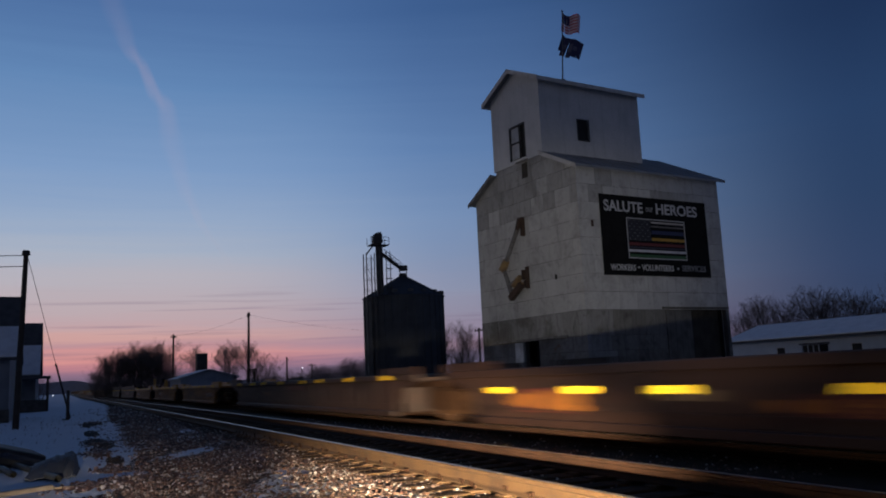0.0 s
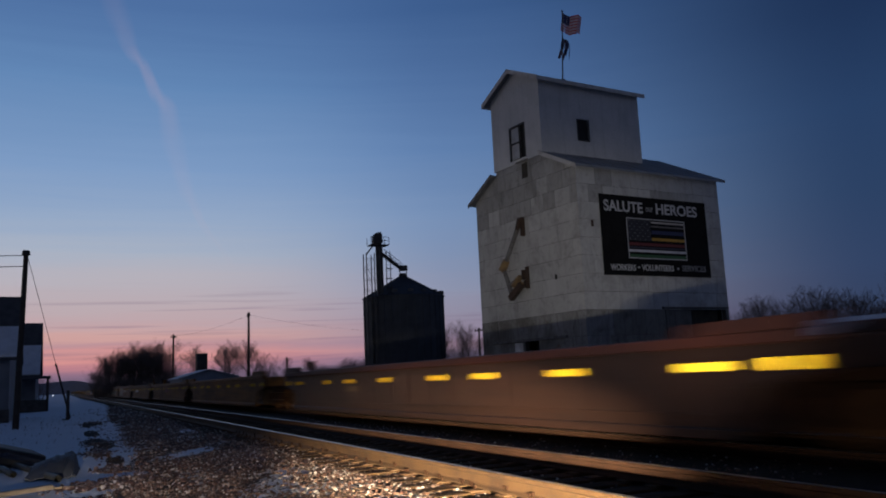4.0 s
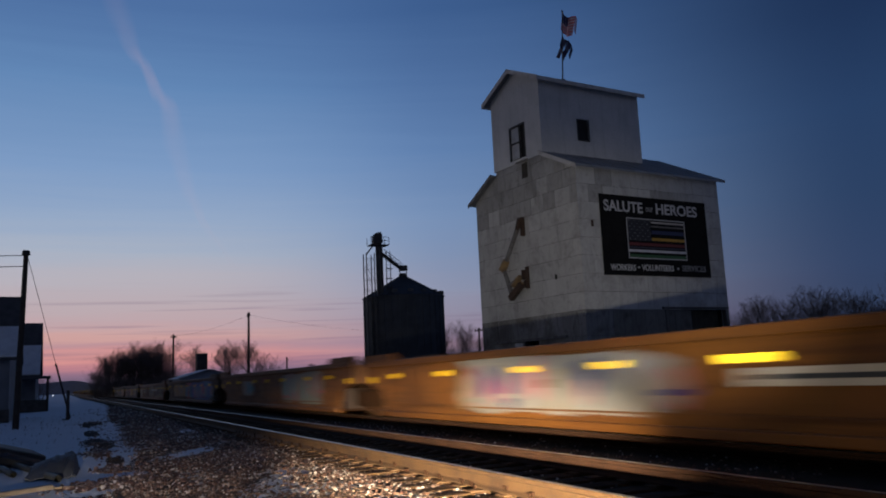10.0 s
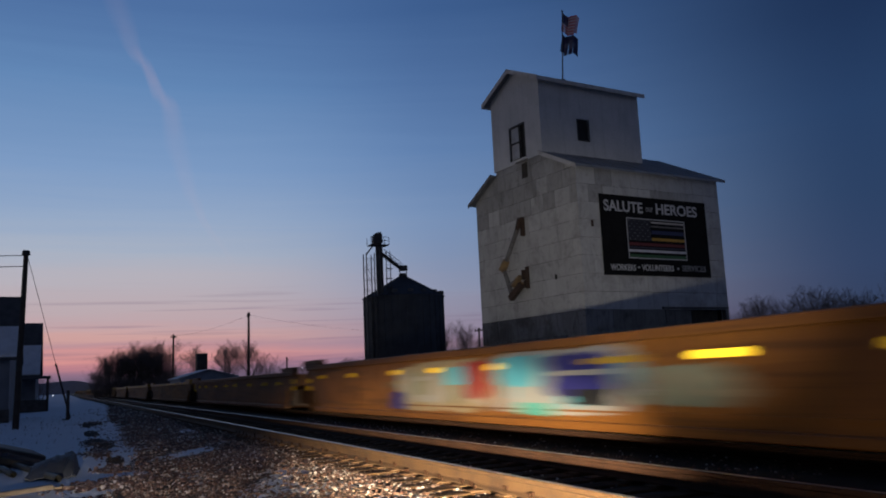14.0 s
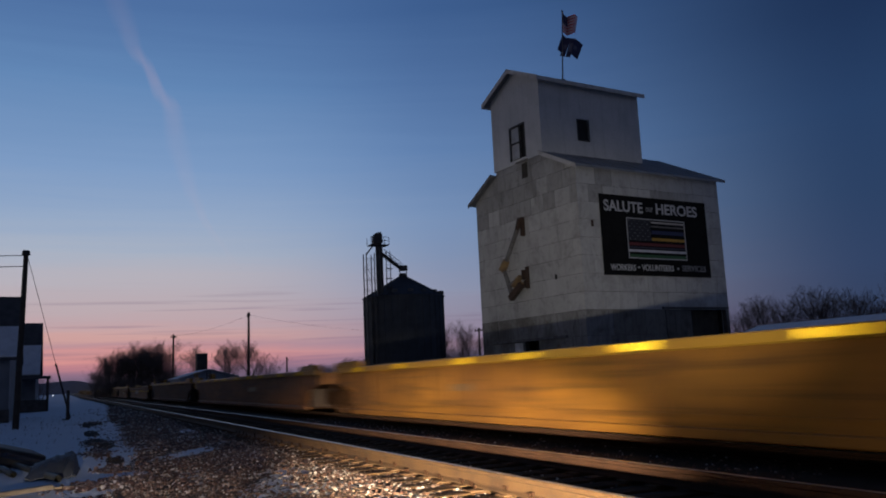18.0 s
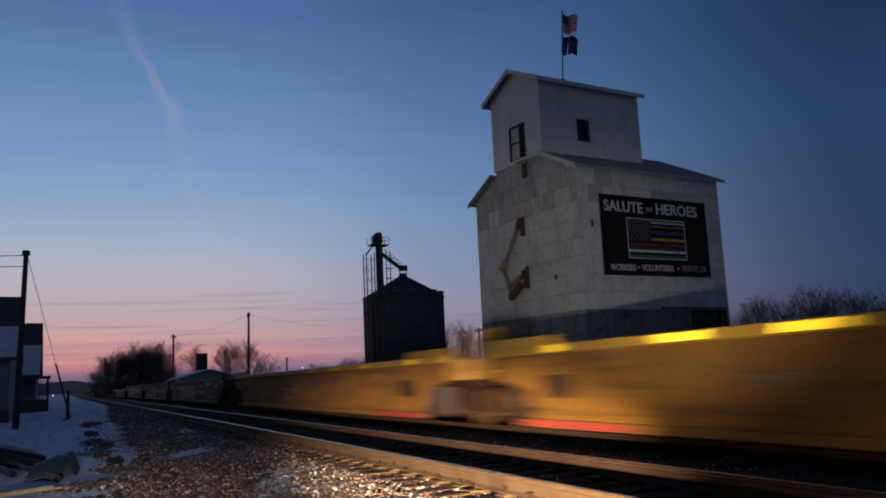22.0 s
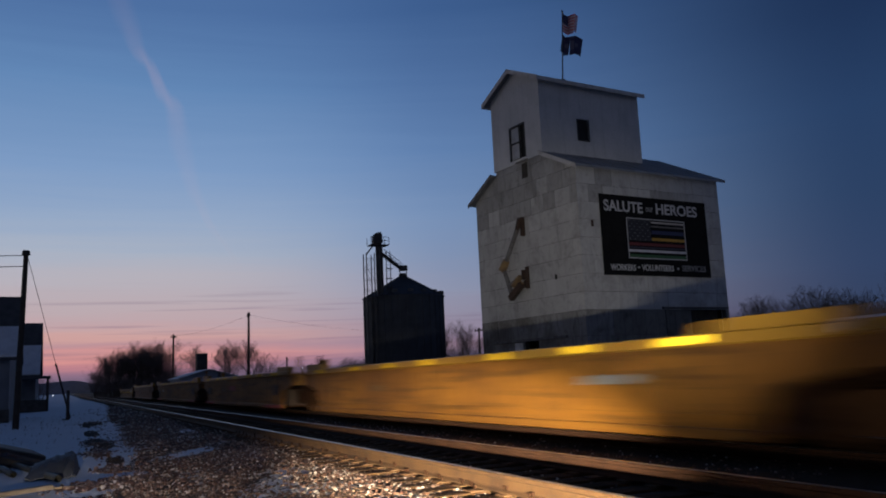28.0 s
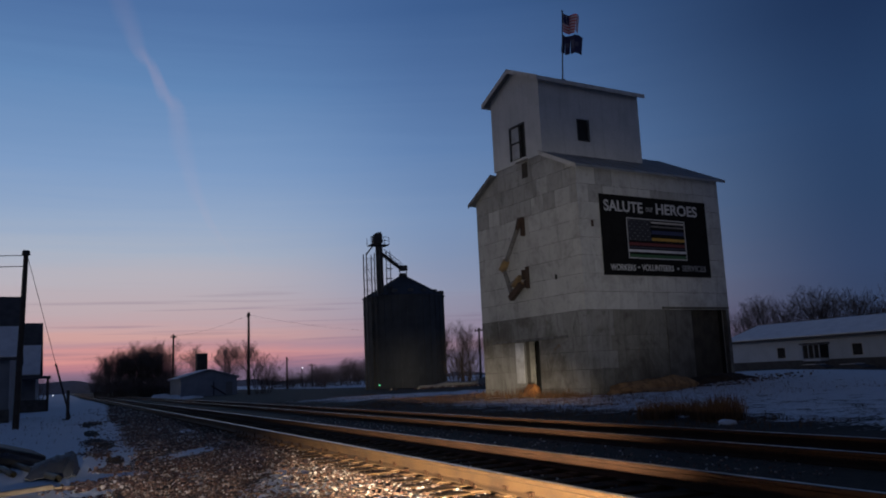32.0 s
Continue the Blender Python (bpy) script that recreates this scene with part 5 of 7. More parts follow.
boxpart("window_frame", (-0.6, -0.52, BY1 - 0.55, BY1 - 0.49, 1.15, 2.45), WHITE_WALL, bay)
for (x0, y0), (x1, y1) in (((-0.55, BY0 + 0.5), (-0.05, BY0 + 0.06)), ((-0.55, BY1 - 0.5), (-0.05, BY1 - 0.06))):
    bm = bmesh.new()
    prism(bm, [(x0, y0), (x1, y1), (x1 + 0.03, y1), (x0 + 0.03, y0)], 1.2, 2.4, lambda p, q, w: (p, q, w))
    part("pane", bm, GLASS_DARK, bay)


# parked cars under snow in front of it
def parked_car(x, y, turn, label):
    root = thing("parked_car", Matrix.Translation((x, y, float(ground_z(x, y)))) @ Matrix.Rotation(turn, 4, "Z") @ Matrix.Translation((0, 0, -0.02)), label, "car", "cars in the yard")
    root.scale = (0.85, 0.8, 0.45)
    bm = bmesh.new()
    prism(bm, [(-2.2, 0.3), (2.2, 0.3), (2.25, 0.7), (1.3, 0.85), (0.7, 1.35), (-1.2, 1.38), (-1.9, 0.9), (-2.25, 0.8)], -0.85, 0.85, lambda p, q, w: (w, p, q))
    part("body", bm, DARK_STEEL, root, bevel=0.05)
    bm = bmesh.new()
    prism(bm, [(0.66, 1.36), (-1.18, 1.39), (-1.1, 1.47), (0.55, 1.45)], -0.8, 0.8, lambda p, q, w: (w, p, q))
    part("snow_layer", bm, SNOW, root)
    for sx in (-0.8, 0.8):
        for sy in (-1.4, 1.4):
            bm = bmesh.new()
            tube(bm, (sx - 0.1, sy, 0.32), (sx + 0.1, sy, 0.32), 0.32, n=14)
            part("wheel", bm, DARK, root)


parked_car(61.0, 53.35, 0.1, "snow-topped dark car in the yard of the white building")
parked_car(61.0, 49.4, 0.05, "snow-topped dark car in the yard of the white building")


# ---- heaps and clutter on the ground ----
def heap(name, label, x, y, rx, ry, h, mat, category, seed, sink=0.05):
    bm = bmesh.new()
    bmesh.ops.create_icosphere(bm, subdivisions=3, radius=1.0)
    for v in bm.verts:
        n = noise.noise(v.co * 1.7 + Vector((seed, seed * 2, 0)))
        v.co *= 1 + 0.45 * n
        v.co.x *= rx
        v.co.y *= ry
        v.co.z *= h
    ob = part(name, bm, mat)
    ob.matrix_world = Matrix.Translation((x, y, float(ground_z(x, y)) - sink))
    return tagged(ob, label, category)


DARK_DIRT = material("bare_wet_earth", (0.040, 0.026, 0.018), (0.022, 0.015, 0.011), 5.0, 0.95, bump=0.8)
for k_, (x_, y_, rx_, ry_) in enumerate(((0.95, 39.0, 0.26, 2.4), (0.98, 32.5, 0.26, 1.5), (0.95, 27.4, 0.30, 1.5), (1.02, 23.6, 0.26, 1.0), (1.02, 18.7, 0.20, 0.55))):
    bm = bmesh.new()
    bmesh.ops.create_grid(bm, x_segments=26, y_segments=26, size=1.0)
    for v in bm.verts:
        d_ = v.co.length + 0.55 * noise.noise(v.co * 2.6 + Vector((k_ * 3.1, 0, 0))) + 0.3 * noise.noise(v.co * 6.5 + Vector((0, k_ * 2.3, 0)))
        v.co.x, v.co.y = v.co.x * rx_ * 1.25, v.co.y * ry_ * 1.25
        v.co.z = float(ground_z(x_ + v.co.x, y_ + v.co.y)) + 0.05 * max(-1.0, 0.72 - d_) * 2.0 + 0.012 * noise.noise(v.co * 14)
    tagged(part("dirt_patch", bm, DARK_DIRT), "thawed patch of dark bare earth in the snow", "earth").location = (x_, y_, 0)
heap("snow_pile", "pile of old ploughed snow beside the far track", 12.4, 118, 2.3, 1.8, 0.72, SNOW, "snow pile", 2)
heap("snow_pile", "pile of old ploughed snow beside the far track", 15.8, 117, 1.6, 1.4, 0.4, SNOW, "snow pile", 5)
heap("rubble_mound", "low pile of stone and concrete rubble by the bin", 53.5, 97.0, 4.5, 2.0, 1.2, CONCRETE_LOW, "rubble pile", 4)
heap("rubble_mound", "low pile of stone and concrete rubble by the bin", 47.5, 84.0, 3.0, 1.2, 0.7, CONCRETE_LOW, "rubble pile", 9)
heap("rubble_mound", "low pile of pale concrete rubble beside the bin", 42.0, 88.0, 4.6, 1.2, 0.62, CONCRETE_LOW, "rubble pile", 14)
for k_, (x_, y_, rx_, ry_) in enumerate(((57.5, 56.0, 2.0, 5.0), (57.0, 47.5, 2.0, 5.5), (56.5, 40.0, 2.0, 4.0))):
    heap("earth_bank", "low dark earth bank with thin snow before the white building", x_, y_, rx_, ry_, 0.42, DARK_DIRT, "earth bank", 30 + k_)
heap("boulder", "dark boulder with a snowy top beside the track", 13.6, 14.4, 0.42, 0.35, 0.30, STONE_DARK, "boulder", 3)
heap("snow_patch", "small patch of snow on the dark boulder", 13.6, 14.4, 0.20, 0.18, 0.07, SNOW, "snow", 6, -0.26)
heap("dirt_mound", "earth bank with dry grass along the elevator wall", 27.0, 33.0, 2.9, 0.8, 0.66, DIRT, "earth bank", 7)
heap("dirt_mound", "dark earth bank at the drive-through opening", 32.0, 34.0, 2.2, 0.8, 0.42, DARK_DIRT, "earth bank", 8)
heap("rusted_block", "rust-brown lump against the elevator doorway", 22.5, 37.85, 0.4, 0.8, 0.72, RUST_ORANGE, "scrap", 12)


def place(ob, x, y, z=0.0, rz=0.0, rx=0.0, ry=0.0):
    ob.matrix_world = pose(x, y, float(ground_z(x, y)) + z, rx, ry, rz)
    return ob


ob = boxpart("plank", (-0.65, 0.65, -0.09, 0.09, 0.0, 0.07), BOARD_WOOD, bevel=0.01)
tagged(place(ob, -0.75, 14.15, 0.03, 8, 0, -3), "pale bare plank lying in the snow", "plank")
ob = boxpart("plank", (-0.3, 0.3, -0.05, 0.05, 0.0, 0.03), BOARD_WOOD, bevel=0.006)
tagged(place(ob, 0.05, 14.55, 0.02, 6, 0, 2), "short pale board lying in the snow", "plank")
ob = boxpart("plank", (-1.0, 1.0, -0.08, 0.08, 0.0, 0.05), BOARD_WOOD, bevel=0.006)
tagged(place(ob, 21.6, 36.6, 0.02, 75), "pale plank lying at the foot of the elevator", "plank")


def pipe(x, y, z, rz, length, r, label):
    bm = bmesh.new()
    n, k = 20, int(length / 0.035)
    prev = None
    for i in range(k + 1):
        rr_ = r * (1.0 if i % 2 else 0.9)
        cur = [bm.verts.new((-length / 2 + length * i / k, rr_ * cos(2 * pi * j / n), rr_ * sin(2 * pi * j / n))) for j in range(n)]
        if prev:
            for j in range(n):
                bm.faces.new((prev[j], prev[(j + 1) % n], cur[(j + 1) % n], cur[j]))
        prev = cur
    ob = part("drain_pipe", bm, PLASTIC_BLACK)
    tagged(place(ob, x, y, z, rz), label, "pipe")


pipe(-0.46, 17.3, 0.045, -77.6, 3.9, 0.06, "black corrugated drain pipe lying in the snow")
pipe(-0.98, 17.9, 0.045, -79, 2.2, 0.06, "black corrugated drain pipe lying in the snow")
bm = bmesh.new()
box(bm, -0.62, 0.62, -0.42, 0.42, -0.17, 0.17)
ob = part("dark_crate", bm, DARK_STEEL, bevel=0.03)
tagged(place(ob, -1.02, 19.6, 0.24, 24, 8, 16), "dark tilted metal box dumped in the snow", "metal box")
bm = bmesh.new()
bmesh.ops.create_grid(bm, x_segments=18, y_segments=16, size=0.5)
for v in bm.verts:
    a, b = abs(v.co.x * 2), abs(v.co.y * 2)
    v.co.z = 0.40 * (1 - a ** 14) * (1 - b ** 3) * (0.72 + 0.56 * v.co.x) + 0.05 * noise.noise(v.co * 9)
    v.co.x *= 0.8
    v.co.y *= 1.5
bmesh.ops.solidify(bm, geom=bm.faces[:], thickness=0.02)
ob = part("tarpaulin", bm, TARP)
tagged(place(ob, -0.12, 16.9, 0.03, -4), "dull blue-grey tarpaulin over scrap in the snow", "tarpaulin")
for x, y, rz, ln, tilt in ((-0.62, 17.9, 52, 1.5, 14), (-0.50, 17.7, 50, 1.4, 15), (-1.45, 22.5, -40, 1.5, 28)):
    ob = boxpart("timber_scrap", (-ln / 2, ln / 2, -0.05, 0.05, -0.03, 0.03), TARP if tilt < 20 else WOOD_POLE, bevel=0.006)
    tagged(place(ob, x, y, 0.2, rz, 0, tilt), "old weathered timber leaning on the scrap heap", "timber")

bm = bmesh.new()
bmesh.ops.create_icosphere(bm, subdivisions=2, radius=0.13)
ob = part("street_lamp", bm, WHITE_GLOW)
ob.matrix_world = Matrix.Translation((52.5, 196.0, 4.6))
tagged(ob, "small lit lamp far across the field", "lamp")
build_pole("lamp_post", "dark lamp post far across the field", (52.5, 196.2, -0.4), (52.5, 196.2, 4.6), 0, 0.12)
build_pole("utility_pole", "short far pole with a crossarm", (55.0, 196.2, -0.4), (55.0, 196.2, 5.6), 0.9, 0.15)
for x, y, h in ((-1.55, 96.0, 1.0), (-1.2, 118.0, 0.9)):
    bm = bmesh.new()
    bmesh.ops.create_icosphere(bm, subdivisions=1, radius=0.07)
    ob = part("porch_light", bm, WHITE_GLOW)
    ob.matrix_world = Matrix.Translation((x, y, h))
    tagged(ob, "tiny lit porch light by the far houses", "lamp")


# ---- contrail: drifts slowly, keyed at the end ----
def build_contrail():
    m = bpy.data.materials.new("contrail_vapour")
    m.use_nodes = True
    nt = m.node_tree
    nt.nodes.clear()
    out = nt.nodes.new("ShaderNodeOutputMaterial")
    mixs, tr, em = nt.nodes.new("ShaderNodeMixShader"), nt.nodes.new("ShaderNodeBsdfTransparent"), nt.nodes.new("ShaderNodeEmission")
    # Dusk light on the vapour is put in as a pink emission
    em.inputs["Color"].default_value = srgb(205, 172, 180)
    at = nt.nodes.new("ShaderNodeAttribute")
    at.attribute_name = "vapour"
    co = nt.nodes.new("ShaderNodeTexCoord").outputs["Object"]
    d = math_node(nt, "MULTIPLY", at.outputs["Fac"], math_node(nt, "ADD", 0.55, noise_node(nt, co, 0.02, 4, 0.6)), clamp=True)
    nt.links.new(d, mixs.inputs[0])
    nt.links.new(tr.outputs[0], mixs.inputs[1])
    nt.links.new(em.outputs[0], mixs.inputs[2])
    nt.links.new(mixs.outputs[0], out.inputs[0])
    stops = ((1.6, 27.0, 60, 0.10), (2.68, 24.3, 52, 0.20), (3.44, 22.28, 40, 0.30), (4.37, 21.13, 26, 0.60), (5.31, 19.4, 34, 0.60), (6.05, 18.5, 44, 0.40), (6.44, 16.0, 54, 0.22), (7.38, 13.0, 34, 0.24), (8.12, 11.3, 22, 0.22), (9.42, 9.4, 16, 0.14), (10.6, 7.6, 12, 0.03))
    R = 1800.0

    def direction(az, el):
        return Vector((sin(radians(az)) * cos(radians(el)), cos(radians(az)) * cos(radians(el)), sin(radians(el)))) * R

    verts, faces, dens, n = [], [], [], 60
    az0 = 0.0
    for i in range(n + 1):
        f = i / n * (len(stops) - 1)
        k = min(int(f), len(stops) - 2)
        t = f - k
        az, el, w, d0 = (stops[k][j] * (1 - t) + stops[k + 1][j] * t for j in range(4))
        p = direction(az + az0, el)
        ax = direction(az + az0 + 0.5, el + 0.1) - direction(az + az0 - 0.5, el - 0.1)
        ax.normalize()
        for j in range(9):
            s = (j - 4) / 4
            verts.append(p + ax * s * w * 0.5 + Vector((0, 0, 5 * sin(i * 0.7 + j))))
            dens.append(0.25 * d0 * max(0.0, 1 - s * s) ** 1.4 * (0.0 if i in (0, n) else 1.0))
    for i in range(n):
        for j in range(8):
            a = i * 9 + j
            faces.append((a, a + 1, a + 10, a + 9))
    me = pydata("contrail", [tuple(v) for v in verts], faces, m)
    me.attributes.new("vapour", "FLOAT", "POINT").data.foreach_set("value", dens)
    ob = new("contrail", me)
    ob.visible_shadow = False
    return tagged(ob, "faint pinkish vapour trail drifting in the dusk sky", "contrail")


contrail = build_contrail()


# houses added past the edge of the view to block the low afterglow
for y_, w_, h_, lab in ((33.0, 9.0, 6.6, "added unseen house that blocks the low afterglow"), (18.0, 11.0, 7.2, "added unseen house that blocks the low afterglow"), (3.0, 10.0, 6.8, "added unseen house that blocks the low afterglow"),
                        (-13.0, 11.0, 7.0, "added unseen house that blocks the low afterglow"), (63.0, 12.0, 7.0, "added unseen house that blocks the low afterglow"),
                        (94.0, 13.0, 7.0, "added unseen house that blocks the low afterglow"), (114.0, 13.0, 7.0, "added unseen house that blocks the low afterglow"), (133.0, 14.0, 7.0, "added unseen house that blocks the low afterglow")):
    gable_house("house", lab, -24.0, -13.5, y_, y_ + w_ + 3.0, -0.25, 3.9, h_, SIDING, SHINGLE, along="y")


# ---- the freight train of well cars on the far track ----
SPEED = 35.8
DATA_GREY = material("faded_stencil_paint", (0.10, 0.065, 0.035), (0.07, 0.045, 0.025), 2.0, 0.7, bump=0)
UNITS = []


def wheel_mesh():
    bm = bmesh.new()
    n = 24
    prof = ((0.42, -0.07), (0.42, 0.05), (0.45, 0.06), (0.45, 0.09), (0.36, 0.09), (0.33, 0.03), (0.14, 0.02), (0.12, 0.07), (0.0, 0.07))
    prev = None
    for r_, x in prof:
        cur = [bm.verts.new((x, max(r_, 0.002) * cos(2 * pi * i / n), max(r_, 0.002) * sin(2 * pi * i / n))) for i in range(n)]
        if prev:
            for i in range(n):
                bm.faces.new((prev[i], prev[(i + 1) % n], cur[(i + 1) % n], cur[i]))
        prev = cur
    return mesh_of("wheel", bm, WHEEL, smooth=False)


def frame_mesh():
    bm = bmesh.new()
    prism(bm, [(-1.15, 0.42), (-1.12, 0.60), (-0.85, 0.66), (-0.55, 0.72), (0.55, 0.72), (0.85, 0.66), (1.12, 0.60), (1.15, 0.42), (0.98, 0.36), (0.72, 0.40), (0.45, 0.22), (-0.45, 0.22), (-0.72, 0.40), (-0.98, 0.36)],
          -0.08, 0.08, lambda p, q, w: (w, p, q))
    return mesh_of("side_frame", bm, FRAME_DUST)


def tape_mesh(length, height, teeth):
    """Prismatic tape: fine upright ridges with faces turned along the track."""
    bm = bmesh.new()
    p = length / teeth
    pts = [(-length / 2, 0.0)]
    for k in range(teeth):
        pts += [(-length / 2 + p * (k + 0.5), -p / 2 - 0.004), (-length / 2 + p * (k + 1), -0.004)]
    pts += [(length / 2, 0.0)]
    prism(bm, pts, -height / 2, height / 2, lambda a, b, w: (b, a, w))
    return mesh_of("reflective_strip", bm, STRIP)


STRIP_ME, SQUARE_ME = tape_mesh(0.52, 0.11, 18), tape_mesh(0.30, 0.15, 12)
WHEEL_ME, FRAME_ME = wheel_mesh(), frame_mesh()


def axle_mesh():
    bm = bmesh.new()
    tube(bm, (-0.95, 0, 0), (0.95, 0, 0), 0.085, n=10)
    for sx in (-1, 1):
        tube(bm, (sx * 0.94, 0, 0), (sx * 1.14, 0, 0), 0.13, n=10)
    return mesh_of("axle", bm, TRUCK)


def beam_mesh():
    """Brake beam with its shoes and hangers."""
    bm = bmesh.new()
    box(bm, -0.72, 0.72, -0.07, 0.07, 0.30, 0.42)
    for sx in (-1, 1):
        box(bm, sx * 0.74 - 0.06, sx * 0.74 + 0.06, -0.09, 0.09, 0.24, 0.58)
    box(bm, -0.3, 0.3, -0.04, 0.04, 0.42, 0.66)
    return mesh_of("brake_beam", bm, TRUCK)


AXLE_ME, BEAM_ME = axle_mesh(), beam_mesh()


COUPLERS = (-9, 43, 129, 175.5, 327, 585, 615.6, 727.4, 756, 829.5, 903.7, 957.7, 1006.6, 1080.8, 1132.8)


def gaps(c0, c1, strips):
    """Open lengths before and behind the well of a unit: wide at couplers, short over a shared truck."""
    wide = 2.3 if strips == "chord" else 1.8
    return (3.05 if c0 in COUPLERS else wide), (3.05 if c1 in COUPLERS and c1 < 1130 else wide)


def body_centre(c0, c1, strips):
    ga, gb = gaps(c0, c1, strips)
    return (c0 + ga + c1 - gb) / 2


def add_truck(car, y):
    t = new("truck")
    t.parent = car
    t.location = (0, y, 0)
    for sx in (-1, 1):
        ob = new("side_frame", FRAME_ME)
        ob.parent, ob.location = t, (sx * 1.02, 0, 0)
        for sy in (-0.88, 0.88):
            ob = new("wheel", WHEEL_ME)
            ob.parent, ob.location = t, (sx * 0.755, sy, 0.42)
            if sx > 0:
                ob.rotation_euler = (0, 0, pi)
    boxpart("bolster", (-1.0, 1.0, -0.26, 0.26, 0.30, 0.76), TRUCK, t)
    for sy in (-0.88, 0.88):
        ob = new("axle", AXLE_ME)
        ob.parent, ob.location = t, (0, sy, 0.42)
        ob = new("brake_beam", BEAM_ME)
        ob.parent, ob.location = t, (0, sy * 0.42, 0)


def well_car(c0, c1, top, paint, label, chord=None, strips="chord", panel=None, paintings=(), posts=0, red_ends=False, front_truck=False, sill=None):
    """One well-car unit between the train places c0 and c1; top is its side height above the rail."""
    L = c1 - c0
    car = thing("well_car", Matrix(), label, "rail car", "cars of the train")
    chord = chord or paint
    ga, gb = gaps(c0, c1, strips)
    inner = (L - ga - gb) / 2
    UNITS.append((car, body_centre(c0, c1, strips)))
    for sx in (-1, 1):
        bm = bmesh.new()
        x0, x1 = (-1.47, -1.41) if sx < 0 else (1.41, 1.47)
        prism(bm, [(-inner + 0.25, 0.18), (inner - 0.25, 0.18), (inner, 0.75), (inner + 1.2, 0.95), (inner + 1.2, top - 0.16), (-inner - 1.2, top - 0.16), (-inner - 1.2, 0.95), (-inner, 0.75)],
              x0, x1, lambda p, q, w: (w, p, q))
        n = int(inner * 2 / 1.25)
        for k in range(n + 1):
            y = -inner + 0.3 + (2 * inner - 0.6) * k / n
            xa, xb = (-1.492, -1.47) if sx < 0 else (1.47, 1.492)
            box(bm, xa, xb, y - 0.05, y + 0.05, 0.28, top - 0.16)
        part("side_wall", bm, paint, car)
        xa, xb = (-1.505, -1.472) if sx < 0 else (1.472, 1.505)
        boxpart("belt_rail", (xa, xb, -inner + 0.2, inner - 0.2, 0.40, 0.435), paint, car)
        xa, xb = (-1.56, -1.36) if sx < 0 else (1.36, 1.56)
        boxpart("top_chord", (xa, xb, -inner - 1.25, inner + 1.25, top - 0.16, top), chord, car, bevel=0.02)
        boxpart("bottom_sill", (xa, xb, -inner + 0.2, inner - 0.2, 0.12, 0.26), sill or paint, car, bevel=0.02)
        for sy in (-1, 1):
            ya, yb = sorted((sy * (inner - 0.9), sy * (inner + 1.3)))
            bm = bmesh.new()
            prism(bm, [(ya, top + 0.003), (yb, top + 0.003), (yb - 0.12, top + 0.16), (ya + 0.12, top + 0.16)], xa, xb, lambda p, q, w: (w, p, q))
            part("corner_guide", bm, chord, car)
    boxpart("well_floor", (-1.36, 1.36, -inner, inner, 0.16, 0.22), TRUCK, car)
    for sy in (-1, 1):
        ya, yb = sorted((sy * inner, sy * (inner + (gb if sy > 0 else ga) - 0.25)))
        boxpart("end_platform", (-1.30, 1.30, ya, yb, 0.82, 0.96), TRUCK, car)
        boxpart("centre_sill", (-0.36, 0.36, ya, yb, 0.48, 0.81), TRUCK, car)
        boxpart("side_step", (-1.34, -1.26, *sorted((yb, yb - 0.45) if sy > 0 else (ya, ya + 0.45)), 0.32, 0.80), TRUCK, car)
        ya, yb = sorted((sy * (inner + 0.02), sy * (inner + 0.12)))
        boxpart("bulkhead", (-1.36, 1.36, ya, yb, 0.22, top - 0.2), BROWN, car)
        ya, yb = sorted((sy * (inner + 1.2), sy * (inner + 1.28)))
        boxpart("end_plate", (-1.36, 1.36, ya, yb, 0.96, top - 0.1), paint, car)
        if red_ends:
            ya, yb = sorted((sy * (inner - 3.0), sy * (inner + 0.05)))
            boxpart("red_sill_plate", (-1.575, -1.56, ya, yb, 0.13, 0.25), RED_PAINT, car)
            ya, yb = sorted((sy * (inner - 1.5), sy * (inner - 0.6)))
            boxpart("louvre_panel", (-1.512, -1.494, ya, yb, 0.62, 1.0), BROWN, car, "dark louvred end panel")
    for sy in (-1, 1):
        e = inner + (gb if sy > 0 else ga)
        if (c1 if sy > 0 else c0) in COUPLERS:
            for z, k in ((0.70, 0.4), (0.42, 0.3)):
                boxpart("uncoupling_lever" if z > 0.5 else "grab_iron", (-1.38, -1.35, *sorted((sy * (e - k), sy * (e - k - 0.6))), z, z + 0.025), DATA_GREY, car)
        boxpart("drawbar", (-0.16, 0.16, *sorted((sy * (e - 0.3), sy * (e - 0.01))), 0.6, 0.8), TRUCK, car)
    if posts & 1:
        post_pair(car, inner + 1.7, chord)
    if posts & 2:
        post_pair(car, -inner - 1.7, chord)
    add_truck(car, inner + gb - (1.75 if c1 in COUPLERS else 0.0))
    if front_truck or c0 in COUPLERS:
        add_truck(car, -inner - ga + 1.75)
    # reflective tape
    zc = top - 0.075 if strips == "chord" else top - 0.40
    n = max(4, round(L / 3.4))
    for k in range(n):
        y = -inner - 0.4 + (2 * inner + 0.8) * (k + 0.5) / n + 0.35 * sin(k * 2.1 + c0)
        xf = -1.572 if strips == "chord" else -1.512
        ob = new("reflective_strip", STRIP_ME)
        ob.parent, ob.location = car, (xf + 0.008, y, zc)
    if strips != "chord":
        for sy in (-1, 1):
            y = sy * (inner + (0.75 if c0 < 820 else 0.55))
            for z in (1.04,) if c0 < 440 else (1.30,) if c0 > 820 else (0.86, 1.10):
                if z + 0.1 < top - 0.06:
                    ob = new("reflective_square", SQUARE_ME)
                    ob.parent, ob.location = car, (-1.472, y, z)
    if panel:
        y0, y1, z0, z1 = panel
        boxpart("lettering_panel", (-1.512, -1.497, y0, y1, z0, z1), WHITE_PAINT, car, "white band where lettering stands")
